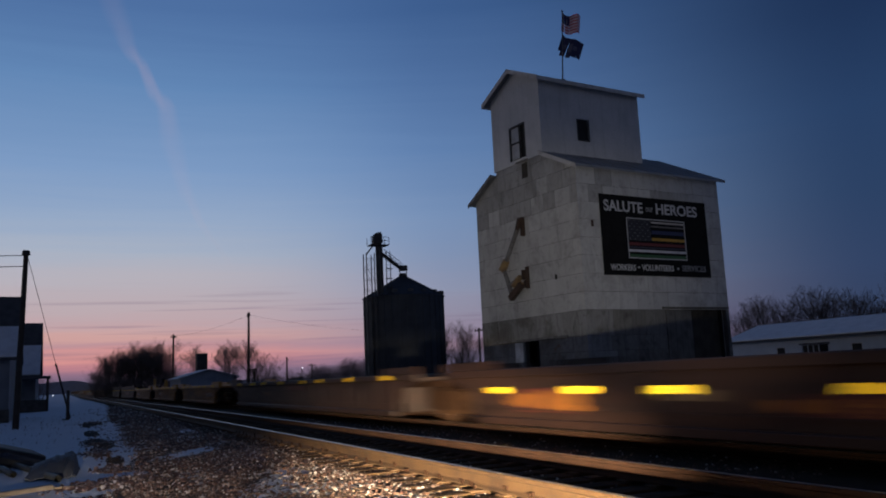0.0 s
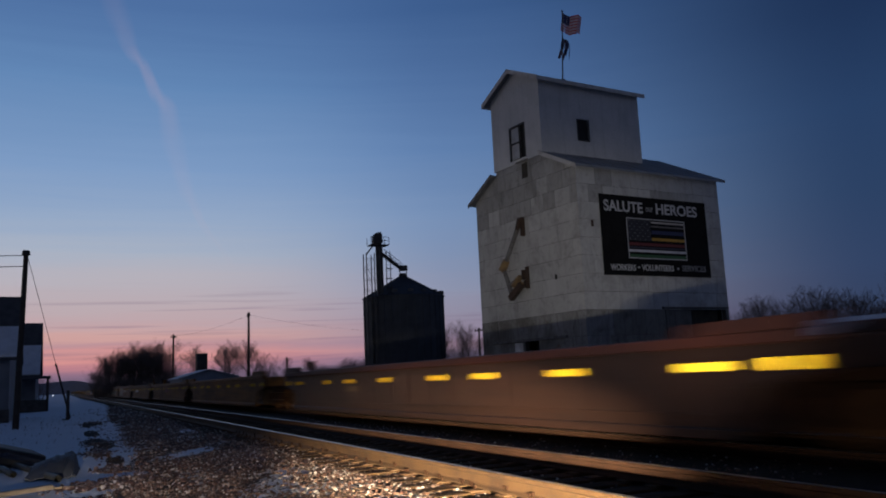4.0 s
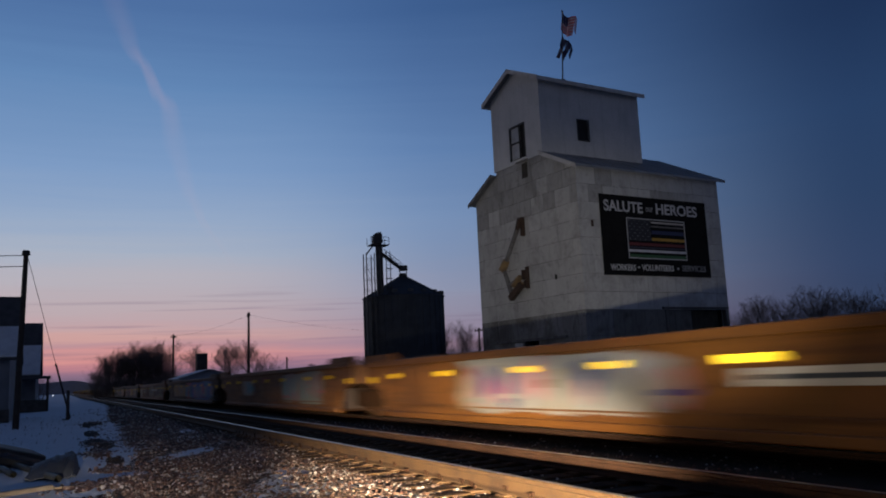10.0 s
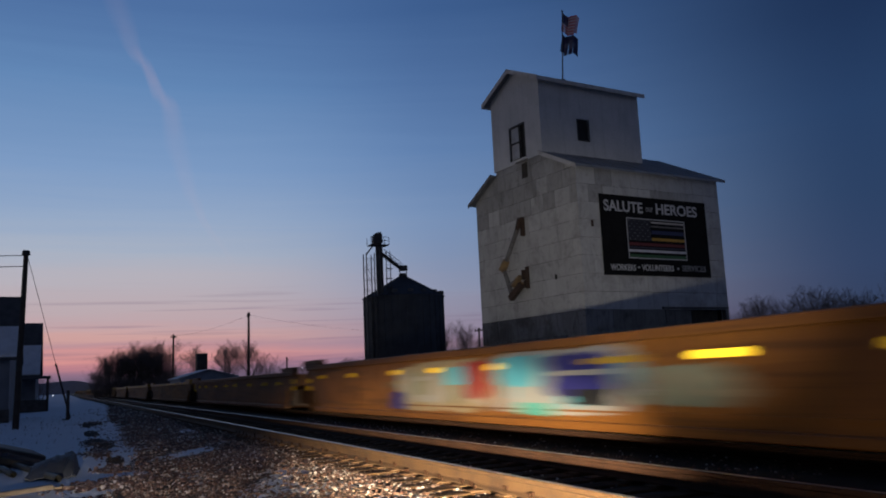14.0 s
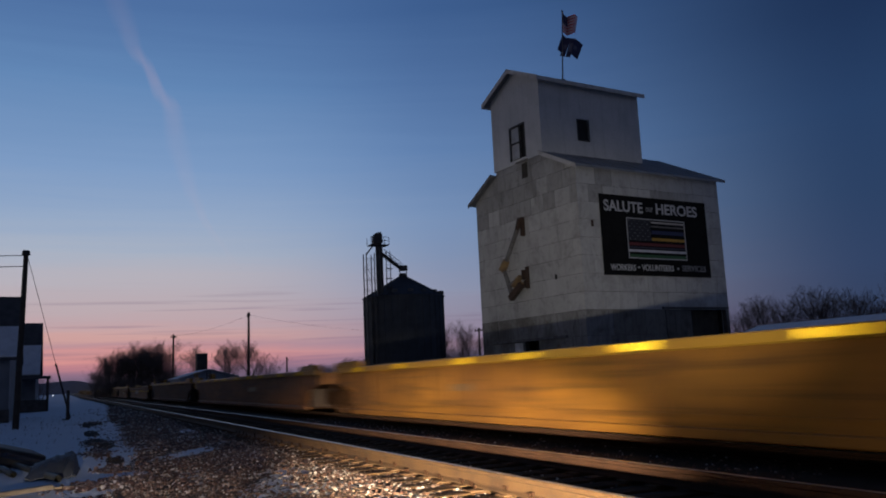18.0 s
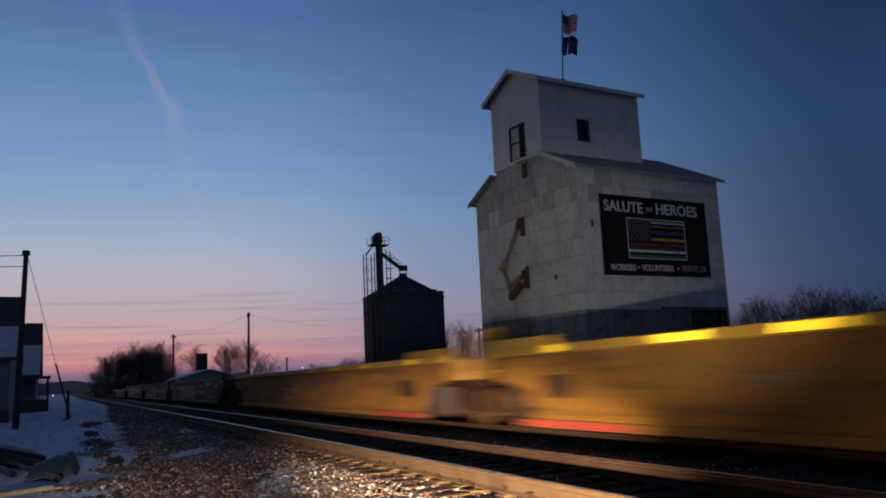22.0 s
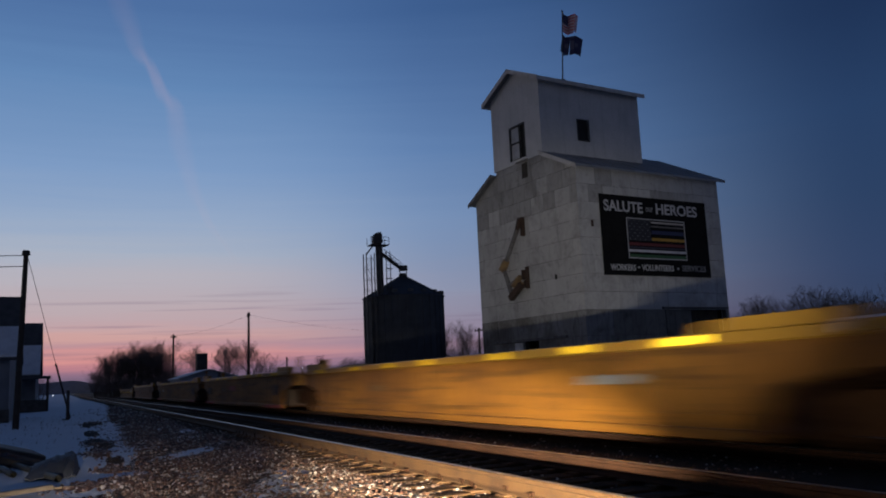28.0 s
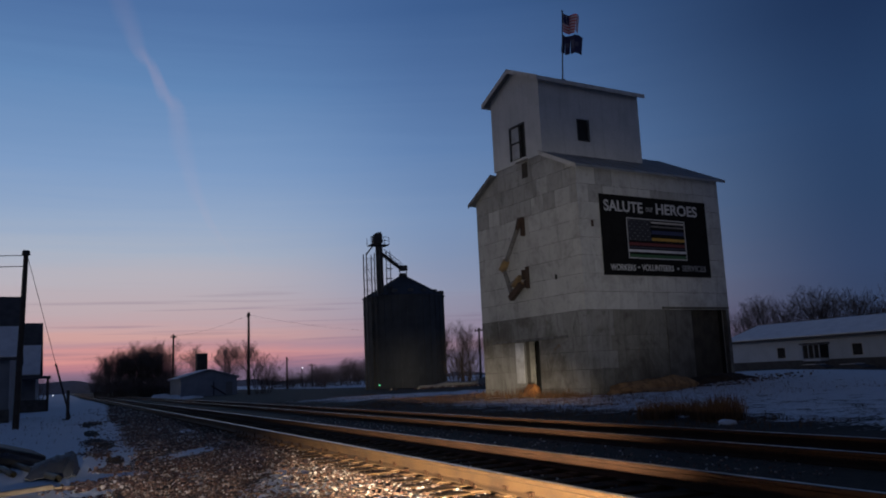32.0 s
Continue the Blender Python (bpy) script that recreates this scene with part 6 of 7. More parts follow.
        boxpart("lettering_bar", (-1.517, -1.513, y0 + 0.2, y1 - 0.2, z0 + 0.08, z1 - 0.08), DARK_STEEL, car)
    for layer, (y0, y1, z0, z1, m) in enumerate(paintings):
        spray_mural(car, y0, y1, z0, z1, m, layer)
    boxpart("data_plate", (-1.502, -1.494, inner * 0.35, inner * 0.35 + 0.8, top * 0.52, top * 0.52 + 0.14), DATA_GREY, car)
    return car


PAINTS = {k: colour("spray_paint", tuple(0.54 * v for v in rgb), 0.55) for k, rgb in (("w", (0.40, 0.39, 0.37)), ("g", (0.34, 0.35, 0.33)), ("e", (0.25, 0.26, 0.18)), ("r", (0.34, 0.022, 0.016)), ("d", (0.11, 0.025, 0.016)), ("b", (0.03, 0.18, 0.66)),
                                                              ("c", (0.11, 0.48, 0.62)), ("p", (0.62, 0.20, 0.26)), ("k", (0.38, 0.30, 0.19)), ("y", (0.60, 0.36, 0.02)), ("t", (0.08, 0.42, 0.36)), ("n", (0.035, 0.035, 0.22)), ("o", (0.40, 0.14, 0.02)), ("x", (0.02, 0.02, 0.022)))}


def blob(bm, cy, cz, ry, rz, x, rng, n=12, square=0.22):
    """A thin patch of paint with a wobbly outline."""
    pts = []
    for i in range(n):
        a = 2 * pi * i / n
        ca, sa = cos(a), sin(a)
        k = rng.uniform(0.80, 1.0) / (abs(ca) ** (2 / square) + abs(sa) ** (2 / square)) ** (square / 2)
        pts.append((cy + ry * k * ca, cz + rz * k * sa))
    prism(bm, pts, x, x + 0.004, lambda p, q, w: (w, p, q))


def spray_mural(car, y0, y1, z0, z1, keys, layer):
    """Sprayed letters: a ground patch in the first colour, strokes and bubbles in the others."""
    rng = random.Random(int(y0 * 31 + z1 * 17) + len(keys))
    cy, cz, ry, rz = (y0 + y1) / 2, (z0 + z1) / 2, (y1 - y0) / 2, (z1 - z0) / 2
    bm = bmesh.new()
    blob(bm, cy, cz, ry, rz, -1.500 if len(keys) > 1 else -1.517 - 0.001 * layer, rng, 26, 0.55 if len(keys) == 2 and keys[0] == keys[1] else 0.12)
    root = part("spray_mural", bm, PAINTS[keys[0]], car, "sprayed mural of coloured letters")
    if len(keys) < 2:
        return
    k = max(3, int((y1 - y0) * 2.0))
    for i in range(k):
        u = y0 + (y1 - y0) * (i + 0.5) / k + rng.uniform(-0.15, 0.15)
        bm = bmesh.new()
        hz = rz * rng.uniform(0.5, 0.88)
        blob(bm, u, cz + rng.uniform(-0.2, 0.2) * rz, min(ry * 0.6, (y1 - y0) / k * rng.uniform(0.34, 0.55)), hz, -1.505 - 0.0012 * (i % 2), rng, 10, rng.uniform(0.5, 1.0))
        part("letter_patch", bm, PAINTS[keys[1 + (i * 3 + rng.randint(0, 1)) % (len(keys) - 1)]], root)
        if i % 3 == 0:
            bm = bmesh.new()
            blob(bm, u, cz + rng.uniform(-0.6, 0.6) * rz, (y1 - y0) / k * 0.8, 0.05, -1.514, rng, 8, 0.3)
            part("letter_bar", bm, PAINTS[keys[rng.randint(0, len(keys) - 1)]], root)
        if i % 2 == 0:
            bm = bmesh.new()
            blob(bm, u + rng.uniform(-0.1, 0.1), cz + rng.uniform(-0.3, 0.3) * rz, 0.09, hz * 0.7, -1.511, rng, 8, 0.8)
            part("letter_stroke", bm, PAINTS[keys[rng.randint(0, len(keys) - 1)]], root)


def post_pair(car, y, mat):
    """Brake stand and ladder at the end of a unit."""
    bm = bmesh.new()
    box(bm, -1.31, -1.26, y - 0.24, y - 0.20, 0.96, 1.95)
    box(bm, -1.31, -1.26, y + 0.20, y + 0.24, 0.96, 1.95)
    for k in range(4):
        box(bm, -1.31, -1.27, y - 0.18, y + 0.18, 1.1 + k * 0.28, 1.14 + k * 0.28)
    part("ladder", bm, mat, car)
    boxpart("brake_stand", (-0.42, -0.2, y - 0.07, y + 0.07, 0.96, 1.85), mat, car)
    bm = bmesh.new()
    tube(bm, (-0.55, y, 1.75), (-0.52, y, 1.75), 0.25, n=16)
    part("brake_wheel", bm, TRUCK, car)


Y_, O_, B_, R_, G_ = YELLOW, ORANGE, BROWN, REDDISH, GREENISH
YL, OL, BL, RL = ("yellow empty well car with a bright top edge", "orange empty well car with worn paint", "brown empty well car with yellow reflective tape", "dark red empty well car with sprayed paint")


def at_c(c0, c1, a, b, strips):
    """Stretch a..b of the train as the car's own y."""
    m = body_centre(c0, c1, strips)
    return a - m, b - m


def build_train():
    def add(c0, c1, top, paint, label, **kw):
        st = kw.get("strips", "chord")
        p = [(*at_c(c0, c1, a, b, st), z0, z1, m) for a, b, z0, z1, m in kw.pop("art", ())]
        if "panel" in kw:
            a, b, z0, z1 = kw["panel"]
            kw["panel"] = (*at_c(c0, c1, a, b, st), z0, z1)
        return well_car(c0, c1, top, paint, label, paintings=p, **kw)

    add(-54, -31, 1.15, Y_, YL, chord=TOP_YELLOW, front_truck=True)
    add(-31, -9, 1.15, B_, BL)
    add(-9, 16.8, 1.15, B_, BL, strips="side", art=((11.0, 13.5, 0.35, 0.8, "do"), (4.0, 7.0, 0.4, 0.7, "do")))
    add(16.8, 43, 1.15, B_, BL, posts=1, art=((27.5, 30.5, 0.8, 0.95, "d"),))
    add(43, 62, 1.14, Y_, YL, chord=TOP_YELLOW, art=((46.5, 49.6, 0.48, 0.72, "dko"),))
    add(62, 81.2, 1.14, Y_, YL, chord=TOP_YELLOW, posts=1, art=((72.5, 74.5, 0.45, 0.8, "ok"),))
    add(81.2, 102, 1.14, Y_, YL, chord=TOP_YELLOW, posts=2, art=((94.5, 98.0, 0.45, 0.72, "dgk"),))
    add(102, 129, 1.43, B_, BL, chord=R_, strips="side", art=((112.5, 116.0, 0.5, 0.85, "d"),))
    add(129, 149, 1.43, B_, BL, chord=R_, strips="side", art=((144.8, 147.7, 0.3, 0.9, "gwe"),))
    add(149, 175.5, 1.43, B_, BL, chord=R_, strips="side", posts=1)
    add(175.5, 200, 1.43, Y_, YL, strips="side")
    add(200, 225.5, 1.43, Y_, YL, strips="side", posts=1, art=((211.3, 213.8, 0.72, 1.12, "rd"),))
    add(225.5, 250.2, 1.45, Y_, YL, strips="side", posts=2, panel=(240.3, 243.8, 0.78, 1.0))
    add(250.2, 276.6, 1.54, O_, OL, strips="side", art=((265.3, 273.0, 0.28, 1.36, "ewrxwke"), (257.4, 258.8, 0.8, 1.0, "d")), panel=(260.2, 263.8, 0.8, 1.02))
    add(276.6, 300.2, 1.48, O_, OL, strips="side", art=((293.9, 296.2, 0.3, 1.1, "eg"), (291.8, 293.5, 0.4, 0.95, "wk"), (289.6, 291.2, 1.0, 1.3, "r"), (285.6, 289.5, 0.3, 1.2, "ewgk"), (282.4, 285.0, 0.3, 1.25, "eg")))
    add(300.2, 327, 1.54, O_, OL, strips="side", posts=2, art=((309.2, 311.3, 0.3, 1.3, "eg"), (306.6, 308.8, 0.3, 1.3, "egw")), panel=(313.9, 317.5, 0.82, 1.05))
    add(327, 350.5, 1.12, Y_, YL, chord=TOP_YELLOW)
    add(350.5, 380, 1.52, O_, OL, strips="side", art=((366.6, 373.6, 0.28, 1.42, "wgpwnk"), (359.7, 360.9, 0.82, 0.95, "w")), panel=(362.0, 365.5, 0.78, 1.0))
    add(380, 402.8, 1.58, O_, OL, strips="side", art=((394.2, 396.5, 0.55, 1.25, "gwc"), (390.9, 392.4, 1.12, 1.32, "r"), (383.5, 389.1, 0.3, 1.45, "gwgcwp")))
    add(402.8, 427.6, 1.55, G_, "grey-green empty well car with a blue mural", strips="side", art=((404.8, 415.9, 0.27, 1.42, "bcpcbpcn"), (413.0, 415.6, 0.3, 1.4, "pcb"), (416.2, 422.5, 0.4, 1.32, "kwy")))
    add(427.6, 454.2, 1.50, O_, "dull orange empty well car with pale sprayed letters", strips="side", art=((437.4, 442.2, 0.28, 1.38, "kwk"), (444.8, 448.5, 0.7, 1.3, "ed"), (449.5, 452.0, 0.3, 1.2, "gwk"), (430.0, 437.0, 0.28, 1.3, "edxe")), panel=(434.8, 440.2, 0.86, 1.04))
    add(454.2, 478, 1.48, G_, "olive empty well car with red and white letters", strips="side", art=((468.8, 475.5, 0.3, 1.2, "dorde"), (463.4, 466.0, 0.3, 1.05, "yyy"), (472.6, 476.4, 0.27, 0.58, "o"), (466.2, 468.0, 0.28, 1.34, "wp"), (463.3, 465.9, 1.12, 1.36, "d"), (458.0, 462.8, 0.3, 1.3, "eoey")))
    add(478, 503.2, 1.45, G_, "grey-green empty well car with yellow tape", strips="side", posts=2, art=((489.3, 491.6, 0.3, 0.75, "ow"), (486.2, 488.5, 0.6, 0.95, "wnb"), (478.9, 484.6, 0.28, 1.22, "odoow"), (483.0, 484.4, 0.4, 0.7, "w"), (480.2, 481.4, 0.95, 1.15, "r")), panel=(491.9, 495.2, 0.78, 1.02))
    add(503.2, 529.5, 1.60, O_, OL, strips="side", art=((515.2, 520.4, 0.27, 1.44, "kwkew"), (510.9, 515.2, 0.27, 1.46, "wgwcw"), (508.9, 510.9, 0.5, 1.1, "eke"), (516.3, 517.5, 0.85, 1.26, "c"), (515.4, 516.5, 0.55, 1.36, "r"), (513.5, 515.1, 0.8, 1.4, "c"), (513.2, 514.3, 0.3, 0.55, "t"), (511.3, 513.3, 0.62, 1.36, "n"), (511.3, 512.7, 0.5, 0.78, "x"), (511.1, 513.2, 0.98, 1.07, "w"), (510.7, 512.2, 1.14, 1.24, "y"), (519.7, 520.7, 0.3, 0.75, "n"), (517.9, 519.2, 0.5, 0.66, "w")))
    add(529.5, 556, 1.45, O_, OL, strips="side")
    add(556, 585, 1.42, Y_, YL, chord=TOP_YELLOW)
    add(585, 615.6, 1.42, Y_, YL, chord=TOP_YELLOW)
    add(615.6, 641.3, 1.42, Y_, YL, chord=TOP_YELLOW)
    add(641.3, 669.5, 1.43, Y_, YL, chord=TOP_YELLOW)
    add(669.5, 699, 1.44, O_, OL, chord=TOP_YELLOW, posts=1, art=((680.0, 681.6, 0.75, 0.95, "k"),))
    add(699, 727.4, 1.48, UMBER, "dull brown-orange empty well car with a yellow top edge", chord=TOP_YELLOW, posts=3)
    add(727.4, 756, 1.26, Y_, YL, strips="side", posts=2, art=((741.5, 745.0, 0.6, 0.98, "wgk"),))
    add(756, 779, 1.48, Y_, YL, chord=TOP_YELLOW, red_ends=True, art=((764.0, 766.5, 0.6, 0.85, "k"),))
    add(779, 802.7, 1.52, Y_, YL, chord=TOP_YELLOW, red_ends=True, posts=1, art=((788.8, 791.0, 0.75, 1.1, "kro"),))
    add(802.7, 829.5, 1.50, Y_, YL, chord=TOP_YELLOW, red_ends=True, posts=2, art=((811.5, 813.5, 0.7, 1.0, "o"), (816.5, 818.6, 0.45, 0.9, "kr")))
    add(829.5, 855.4, 1.48, R_, RL, strips="side", art=((841.9, 849.2, 0.3, 1.2, "gwdkg"), (837.4, 841.8, 0.62, 0.88, "kow"), (834.0, 836.5, 0.45, 0.53, "w"), (833.8, 836.2, 0.75, 0.8, "w"), (833.9, 837.6, 1.12, 1.28, "g"), (834.2, 835.6, 0.98, 1.05, "d")))
    add(855.4, 878, 1.48, R_, RL, strips="side", art=((865.2, 868.9, 0.27, 1.42, "kk"), (869.3, 875.1, 0.3, 0.68, "dwrg"), (869.0, 871.9, 0.76, 0.94, "k"), (870.0, 871.3, 0.34, 0.62, "w"), (872.6, 874.4, 0.52, 0.7, "k"), (866.0, 867.2, 1.2, 1.32, "d"), (858.0, 865.0, 0.72, 0.98, "ky")))
    add(878, 903.7, 1.46, R_, RL, strips="side", art=((892.9, 897.4, 0.3, 1.25, "gwe"), (888.3, 892.6, 0.62, 1.25, "wdg"), (882.0, 888.0, 0.68, 1.05, "kow"), (898.0, 901.4, 1.16, 1.29, "k"), (896.4, 900.4, 0.62, 0.76, "o"), (899.4, 901.2, 0.86, 0.98, "e")))
    add(903.7, 930.7, 1.12, Y_, YL, chord=TOP_YELLOW, art=((914.0, 917.0, 0.4, 0.8, "o"), (923.0, 926.0, 0.5, 0.75, "od")))
    add(930.7, 957.7, 1.14, Y_, YL, chord=TOP_YELLOW)
    add(957.7, 981, 1.4, Y_, YL, chord=TOP_YELLOW)
    add(981, 1006.6, 1.5, Y_, YL, strips="side", art=((991.0, 1001.5, 0.28, 1.36, "gwykeg"), (985.0, 990.6, 0.3, 1.3, "yegk")))
    add(1006.6, 1031, 1.46, Y_, YL, chord=TOP_YELLOW, art=((1012.0, 1013.4, 0.82, 0.98, "w"),))
    add(1031, 1053.6, 1.50, Y_, YL, chord=TOP_YELLOW, red_ends=True, posts=3, art=((1042.6, 1044.4, 0.8, 1.05, "r"),))
    add(1053.6, 1080.8, 1.48, Y_, YL, chord=TOP_YELLOW, red_ends=True, art=((1073.5, 1074.6, 0.8, 0.95, "w"),))
    add(1080.8, 1106.2, 1.44, O_, OL, chord=TOP_YELLOW)
    add(1106.2, 1132.8, 1.16, GOLD, "golden yellow last well car with worn lettering", strips="side", art=((1117.0, 1119.2, 0.72, 0.95, "ko"),), panel=(1109.0, 1112.0, 0.78, 0.98))


build_train()


# ---- ballast stones, ties with their plates, dry grass ----
def scatter_stones():
    r = np.random.RandomState(4)
    bm = bmesh.new()
    bmesh.ops.create_icosphere(bm, subdivisions=1, radius=1.0)
    base = np.array([v.co[:] for v in bm.verts])
    tri = np.array([[v.index for v in f.verts] for f in bm.faces])
    bm.free()
    spots = []
    for count, x0, x1, y0, y1, s0, s1 in ((19000, 0.9, 4.05, 7.0, 17.0, 0.010, 0.028), (8000, 1.3, 4.0, 17.0, 34.0, 0.014, 0.034), (2500, 1.6, 4.0, 34.0, 70.0, 0.03, 0.06),
                                          (1400, 4.25, 5.5, 7.0, 25.0, 0.012, 0.022), (2200, 5.75, 8.2, 6.5, 30.0, 0.012, 0.024), (900, 0.0, 1.2, 11.8, 14.5, 0.012, 0.028)):
        spots.append(np.c_[r.uniform(x0, x1, count), r.uniform(y0, y1, count), r.uniform(s0, s1, count)])
    for px, py, sx, sy, count in ((1.25, 41, 0.20, 2.2, 300), (0.95, 26, 0.20, 1.7, 360), (0.75, 21, 0.17, 0.9, 300), (0.9, 17.3, 0.16, 0.4, 200), (0.95, 15.0, 0.2, 0.3, 300), (0.5, 14.55, 0.28, 0.24, 420), (42, 87.0, 2.4, 0.6, 320), (28, 32.6, 3.0, 0.5, 260), (33, 33.0, 2.2, 0.8, 260)):
        big = 7.0 if py > 80 else 2.6 if px > 5 else 1.4
        spots.append(np.c_[r.normal(px, sx, count), r.normal(py, sy, count), r.uniform(0.012, 0.032, count) * big])
    p = np.concatenate(spots)
    keep = (r.uniform(0, 1, len(p)) > np.clip((snow_cover(p[:, 0], p[:, 1]) - 0.30) * 2.4, 0, 0.93)) | (np.arange(len(p)) >= len(p) - 2720)
    p = p[keep]
    clump = np.sin(p[:, 0] * 9 + 2 * np.sin(p[:, 1] * 3.1)) * np.sin(p[:, 1] * 5.3 + 1.7 * np.sin(p[:, 0] * 4.0))
    p = p[(clump > -0.55) | (r.uniform(0, 1, len(p)) < 0.35)]
    n = len(p)
    sc = p[:, 2:3, None] * r.uniform(0.65, 1.25, (n, 1, 3))
    v = base[None] * (1 + r.uniform(-0.22, 0.22, (n, len(base), 1))) * sc
    ang = r.uniform(0, 2 * pi, n)
    ca, sa = np.cos(ang)[:, None], np.sin(ang)[:, None]
    tilt = r.uniform(-0.6, 0.6, n)[:, None]
    x, y, z = v[..., 0], v[..., 1], v[..., 2] * 0.75
    z, x = z * np.cos(tilt) + x * np.sin(tilt), x * np.cos(tilt) - z * np.sin(tilt)
    gz = np.maximum(ground_z(p[:, 0], p[:, 1]), np.where((p[:, 0] > 3.0) & (p[:, 0] < 10.8), -0.05, -9))
    v = np.stack([x * ca - y * sa + p[:, :1], x * sa + y * ca + p[:, 1:2], z + (gz + p[:, 2] * 0.35)[:, None]], -1)
    verts = v.reshape(-1, 3)
    faces = (tri[None] + (np.arange(n) * len(base))[:, None, None]).reshape(-1, 3)
    me = pydata("ballast_stones", verts.tolist(), faces.tolist(), STONE)
    tagged(new("ballast_stones", me), "crushed brown and grey ballast stones on the track shoulder", "ballast", kind="stuff")


scatter_stones()


def scatter_grass(name, label, spots, seed):
    r = np.random.RandomState(seed)
    verts, faces = [], []
    for count, x0, x1, y0, y1, h0, h1 in spots:
        for _ in range(count):
            x, y = r.uniform(x0, x1), r.uniform(y0, y1)
            z = float(ground_z(x, y)) - 0.03
            h, a, w = r.uniform(h0, h1), r.uniform(0, 2 * pi), r.uniform(0.006, 0.014)
            lean = r.uniform(0.05, 0.5) * h
            dx, dy = cos(a), sin(a)
            i = len(verts)
            verts += [(x - dy * w, y + dx * w, z), (x + dy * w, y - dx * w, z), (x + dx * lean * 0.4 + dy * w * 0.7, y + dy * lean * 0.4 - dx * w * 0.7, z + h * 0.6),
                      (x + dx * lean * 0.4 - dy * w * 0.7, y + dy * lean * 0.4 + dx * w * 0.7, z + h * 0.6), (x + dx * lean, y + dy * lean, z + h)]
            faces += [(i, i + 1, i + 2, i + 3), (i + 3, i + 2, i + 4)]
    tagged(new(name, pydata(name, verts, faces, GRASS)), label, "grass", kind="stuff")


scatter_grass("dry_grass", "dry rust-coloured grass along the far track and the elevator", ((7000, 11.6, 17.5, 14, 48, 0.06, 0.20), (3500, 17.0, 23.3, 26, 50, 0.06, 0.22), (900, 17, 34, 24, 33.2, 0.06, 0.18), (1800, 11.5, 24, 48, 66, 0.06, 0.18),
                                                                                                 (800, 21.8, 23.3, 34.5, 44, 0.2, 0.55), (500, -3.0, 1.6, 14, 60, 0.04, 0.16)), 2)
scatter_grass("grass_tufts", "tall dry tufts of grass lit beside the track", ((420, 15.0, 15.8, 18.6, 19.6, 0.3, 0.62), (420, 16.2, 17.0, 18.8, 20.0, 0.25, 0.55), (700, 15.6, 16.5, 16.6, 17.6, 0.4, 0.82), (300, 15.9, 16.4, 17.8, 18.4, 0.3, 0.6), (420, 22.2, 23.0, 37.4, 39.2, 0.25, 0.7), (500, 22.0, 23.2, 33.0, 37.0, 0.1, 0.35)), 3)


def build_ties():
    tie_me = mesh_of("tie", (lambda b: (box(b, -1.3, 1.3, -0.115, 0.115, -0.16, 0.0), b)[1])(bmesh.new()), TIE, bevel=0.008)
    plate_me = mesh_of("tie_plate", (lambda b: (box(b, -0.18, 0.18, -0.09, 0.09, 0.0, 0.018), b)[1])(bmesh.new()), RAIL_SIDE, bevel=0.004)
    bm = bmesh.new()
    tube(bm, (0, 0, 0.01), (0, 0, 0.05), 0.009, n=6)
    box(bm, -0.014, 0.014, -0.011, 0.011, 0.045, 0.058)
    spike_me = mesh_of("spike", bm, TRUCK)
    r = random.Random(6)
    for bed, centre, drop, y0, y1 in ((bed_near, NEAR_TRACK, 0.0, 3.0, 78.0), (bed_far, FAR_TRACK, FAR_DROP, 3.0, 40.0)):
        y = y0
        while y < y1:
            t = new("tie", tie_me)
            t.parent = bed
            t.matrix_basis = pose(centre + r.uniform(-0.06, 0.06), y + r.uniform(-0.03, 0.03), 0.0 + drop + r.uniform(-0.008, 0.004), 0, 0, r.uniform(-1.2, 1.2))
            if drop == 0.0 and 6.5 < y < 22:
                for sx in (-0.755, 0.755):
                    p = new("tie_plate", plate_me)
                    p.parent = t
                    p.location = (sx, 0, 0.001)
                for dx, dy in ((-0.85, 0.05), (-0.87, -0.06)):
                    s = new("spike", spike_me)
                    s.parent = t
                    s.location = (dx, dy, 0.012 + r.uniform(0, 0.03))
            y += 0.50
    far = bmesh.new()
    y = 78.0
    while y < 240:
        box(far, NEAR_TRACK - 1.3, NEAR_TRACK + 1.3, y - 0.115, y + 0.115, -0.16, 0.0)
        y += 0.5
    y = 40.0
    while y < 240:
        box(far, FAR_TRACK - 1.3, FAR_TRACK + 1.3, y - 0.115, y + 0.115, -0.16 + FAR_DROP, FAR_DROP)
        y += 0.5
    tagged(part("far_ties", far, TIE, bed_near), kind="stuff")


build_ties()


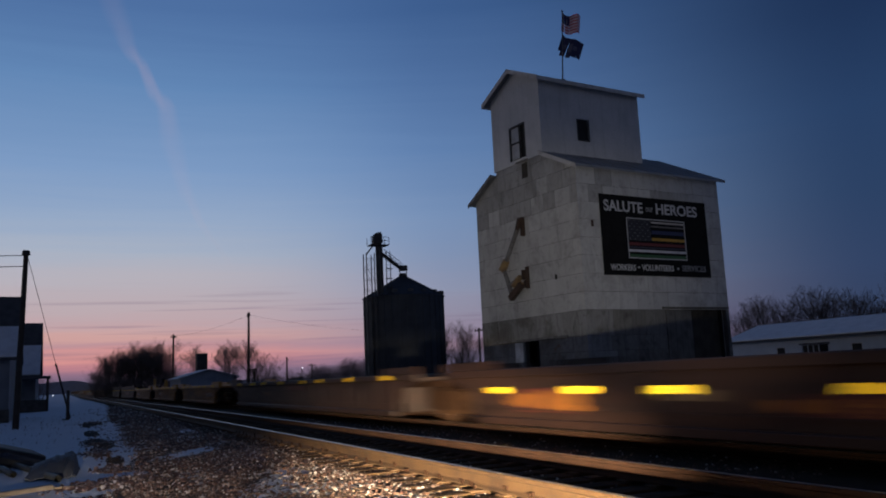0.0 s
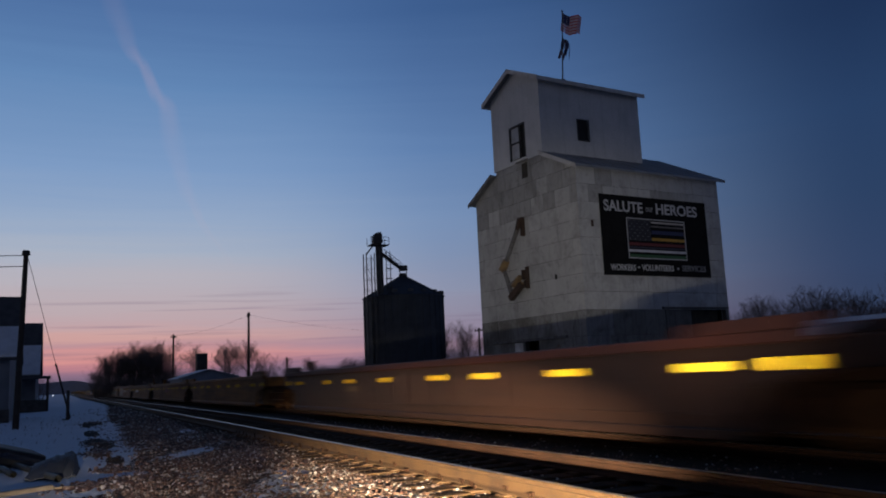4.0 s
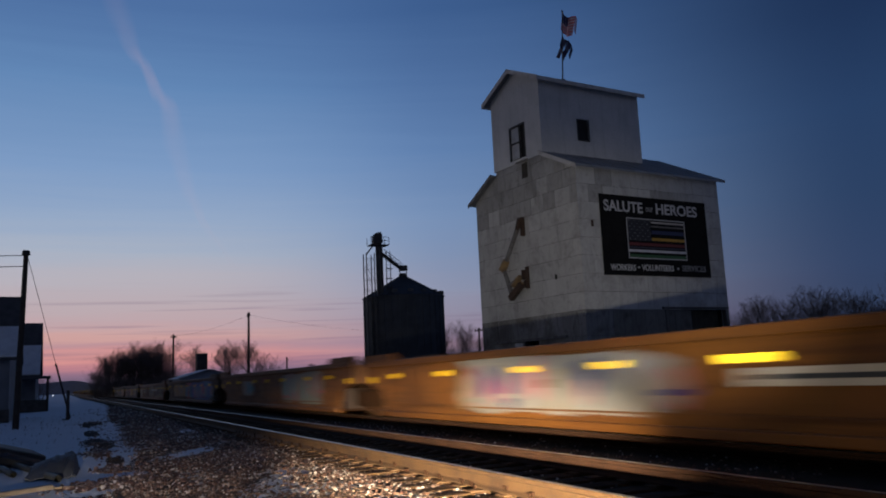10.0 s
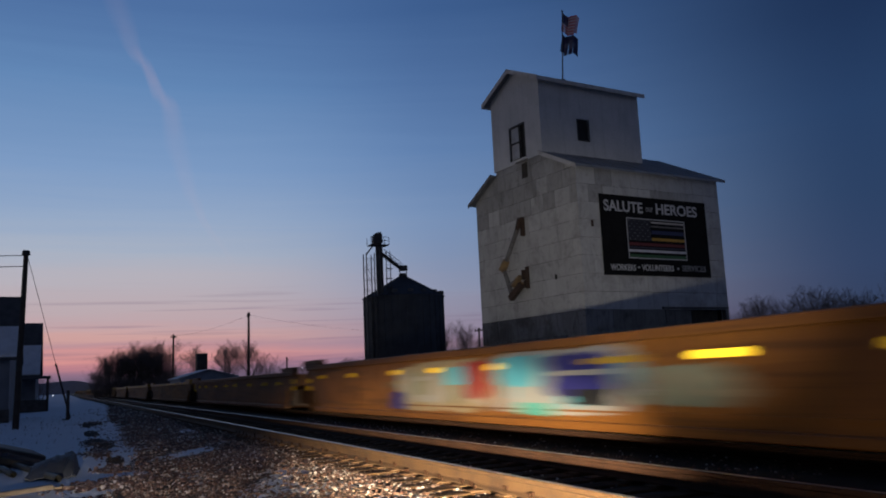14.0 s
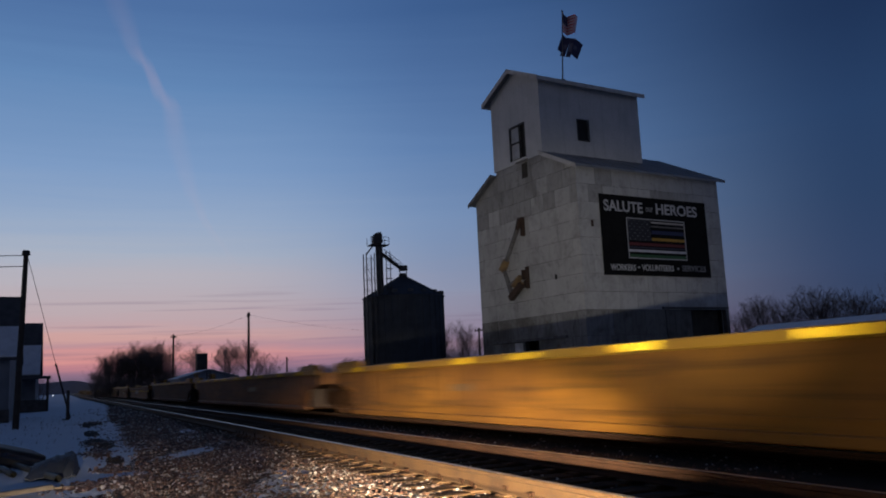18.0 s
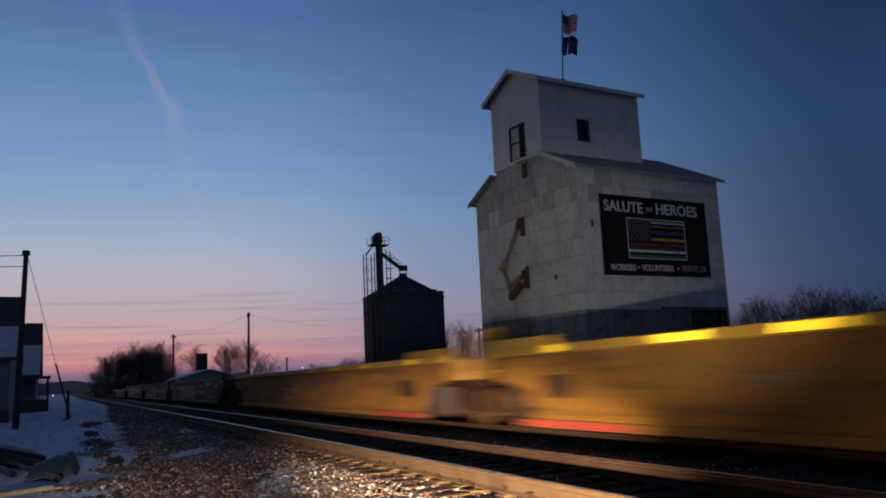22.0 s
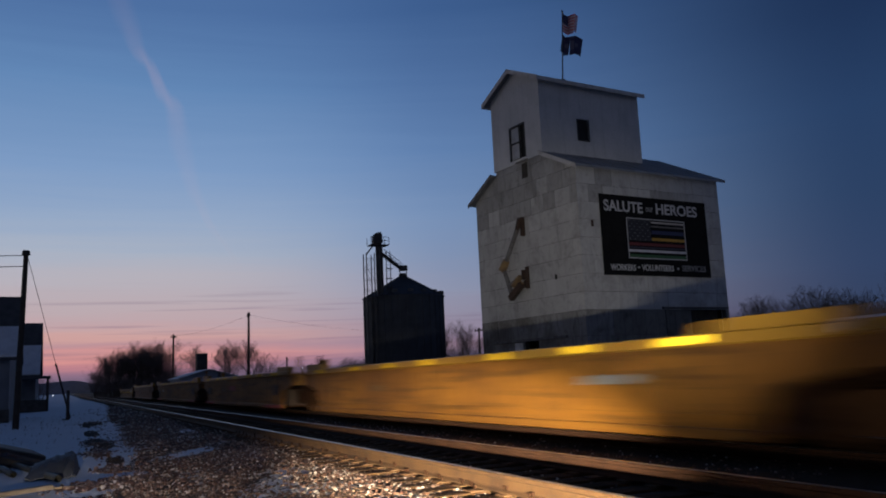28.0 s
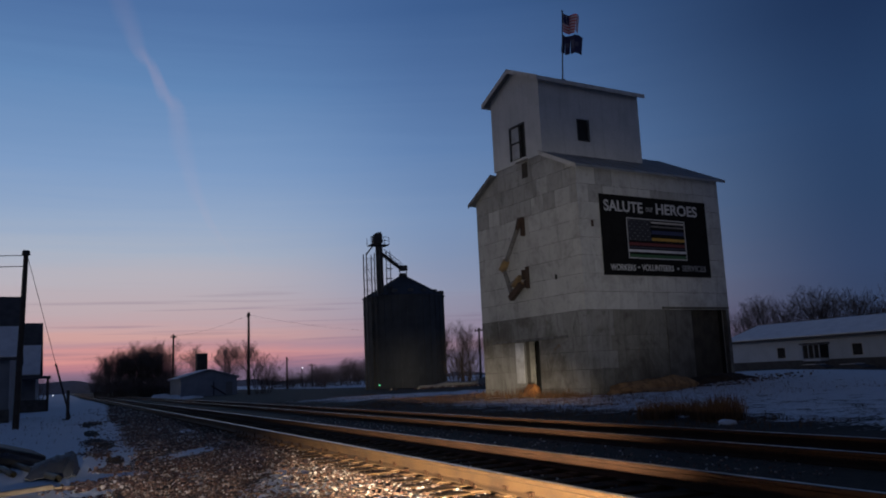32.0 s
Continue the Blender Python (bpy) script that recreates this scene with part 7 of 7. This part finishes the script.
# ---- what moves: the train, the flags, the contrail ----
# how far each flag stands out (share of its length) and how it droops (degrees), second by second
TOP_REACH = ((0, 0.75), (1, 0.65), (2, 0.71), (3, 0.56), (6, 1.0), (7, 0.92), (8, 0.81), (9, 0.79), (10, 0.58), (11, 0.60), (12, 0.67), (13, 0.75), (14, 0.62), (17, 0.75), (18, 0.67), (19, 0.75), (20, 0.71), (21, 0.65),
             (22, 0.69), (23, 0.77), (24, 0.71), (25, 0.67), (28, 0.71), (29, 0.71), (30, 0.50), (31, 0.58), (32, 0.67))
LOW_REACH = ((0, 0.88), (1, 0.75), (2, 0.56), (3, 0.46), (6, 0.45), (7, 0.72), (8, 0.95), (9, 0.96), (10, 0.58), (11, 0.88), (12, 0.96), (13, 0.71), (14, 0.67), (17, 0.94), (18, 0.79), (19, 0.67), (20, 0.42), (21, 0.62),
             (22, 0.60), (23, 0.83), (24, 0.96), (25, 0.96), (28, 0.75), (29, 0.67), (30, 0.50), (31, 0.79), (32, 0.83))
LOW_DROOP = ((0, 20), (1, 16), (2, 36), (3, 24), (5, 40), (6, 74), (7, 46), (8, 30), (9, 8), (10, 36), (11, 6), (12, 6), (14, 8), (17, 14), (18, 22), (19, 26), (20, 10), (25, 6), (28, 10), (29, 32), (30, 18), (31, 22), (32, 6))


def flag_rows(leaves, width, phase, reach, droop):
    """Leaf after leaf turns against the one before it; each turn swings with its own lag."""
    steps = 65
    for i, leaf in enumerate(leaves):
        rows = []
        for k in range(steps):
            t = 32.0 * k / (steps - 1)
            share = float(np.interp(t, [r[0] for r in reach], [r[1] for r in reach]))
            hang = float(np.interp(t, [r[0] for r in droop], [r[1] for r in droop]))
            open_ = math.degrees(math.acos(min(1.0, share)))
            pos = Vector((0.02, 0, 0))
            for j in range(i + 1):
                yaw = -31 + open_ * (0.9 if j % 2 else 1.1) * (1 if (j + (phase > 1)) % 4 < 2 else -1) + 9 * sin(4.3 * t - 1.25 * j + phase)
                pitch = hang * (0.75 + 0.12 * j) + 6 * sin(3.1 * t - 0.9 * j + phase)
                m = Euler((0, radians(pitch), radians(yaw))).to_matrix()
                if j < i:
                    pos = pos + m @ Vector((width, 0, 0))
            rows.append((t, Matrix.Translation(pos) @ m.to_4x4()))
        walk(leaf, rows)


def motions():
    for car, c in UNITS:
        walk(car, [(t, pose(FAR_TRACK, c - SPEED * t, RAIL_Z + FAR_DROP)) for t in (-1.0, 0.0, 8.0, 16.0, 24.0, 32.0, 33.0)])
    flag_rows(FLAG_TOP[1], FLAG_TOP[2], 0.4, TOP_REACH, ((0, 6), (10, 14), (16, 8), (32, 6)))
    flag_rows(FLAG_LOW[1], FLAG_LOW[2], 1.9, LOW_REACH, LOW_DROOP)
    walk(contrail, [(t, pose(0, 0, 0, 0, 0, -0.62 * t / 32)) for t in (-1.0, 0.0, 16.0, 32.0, 33.0)])


motions()
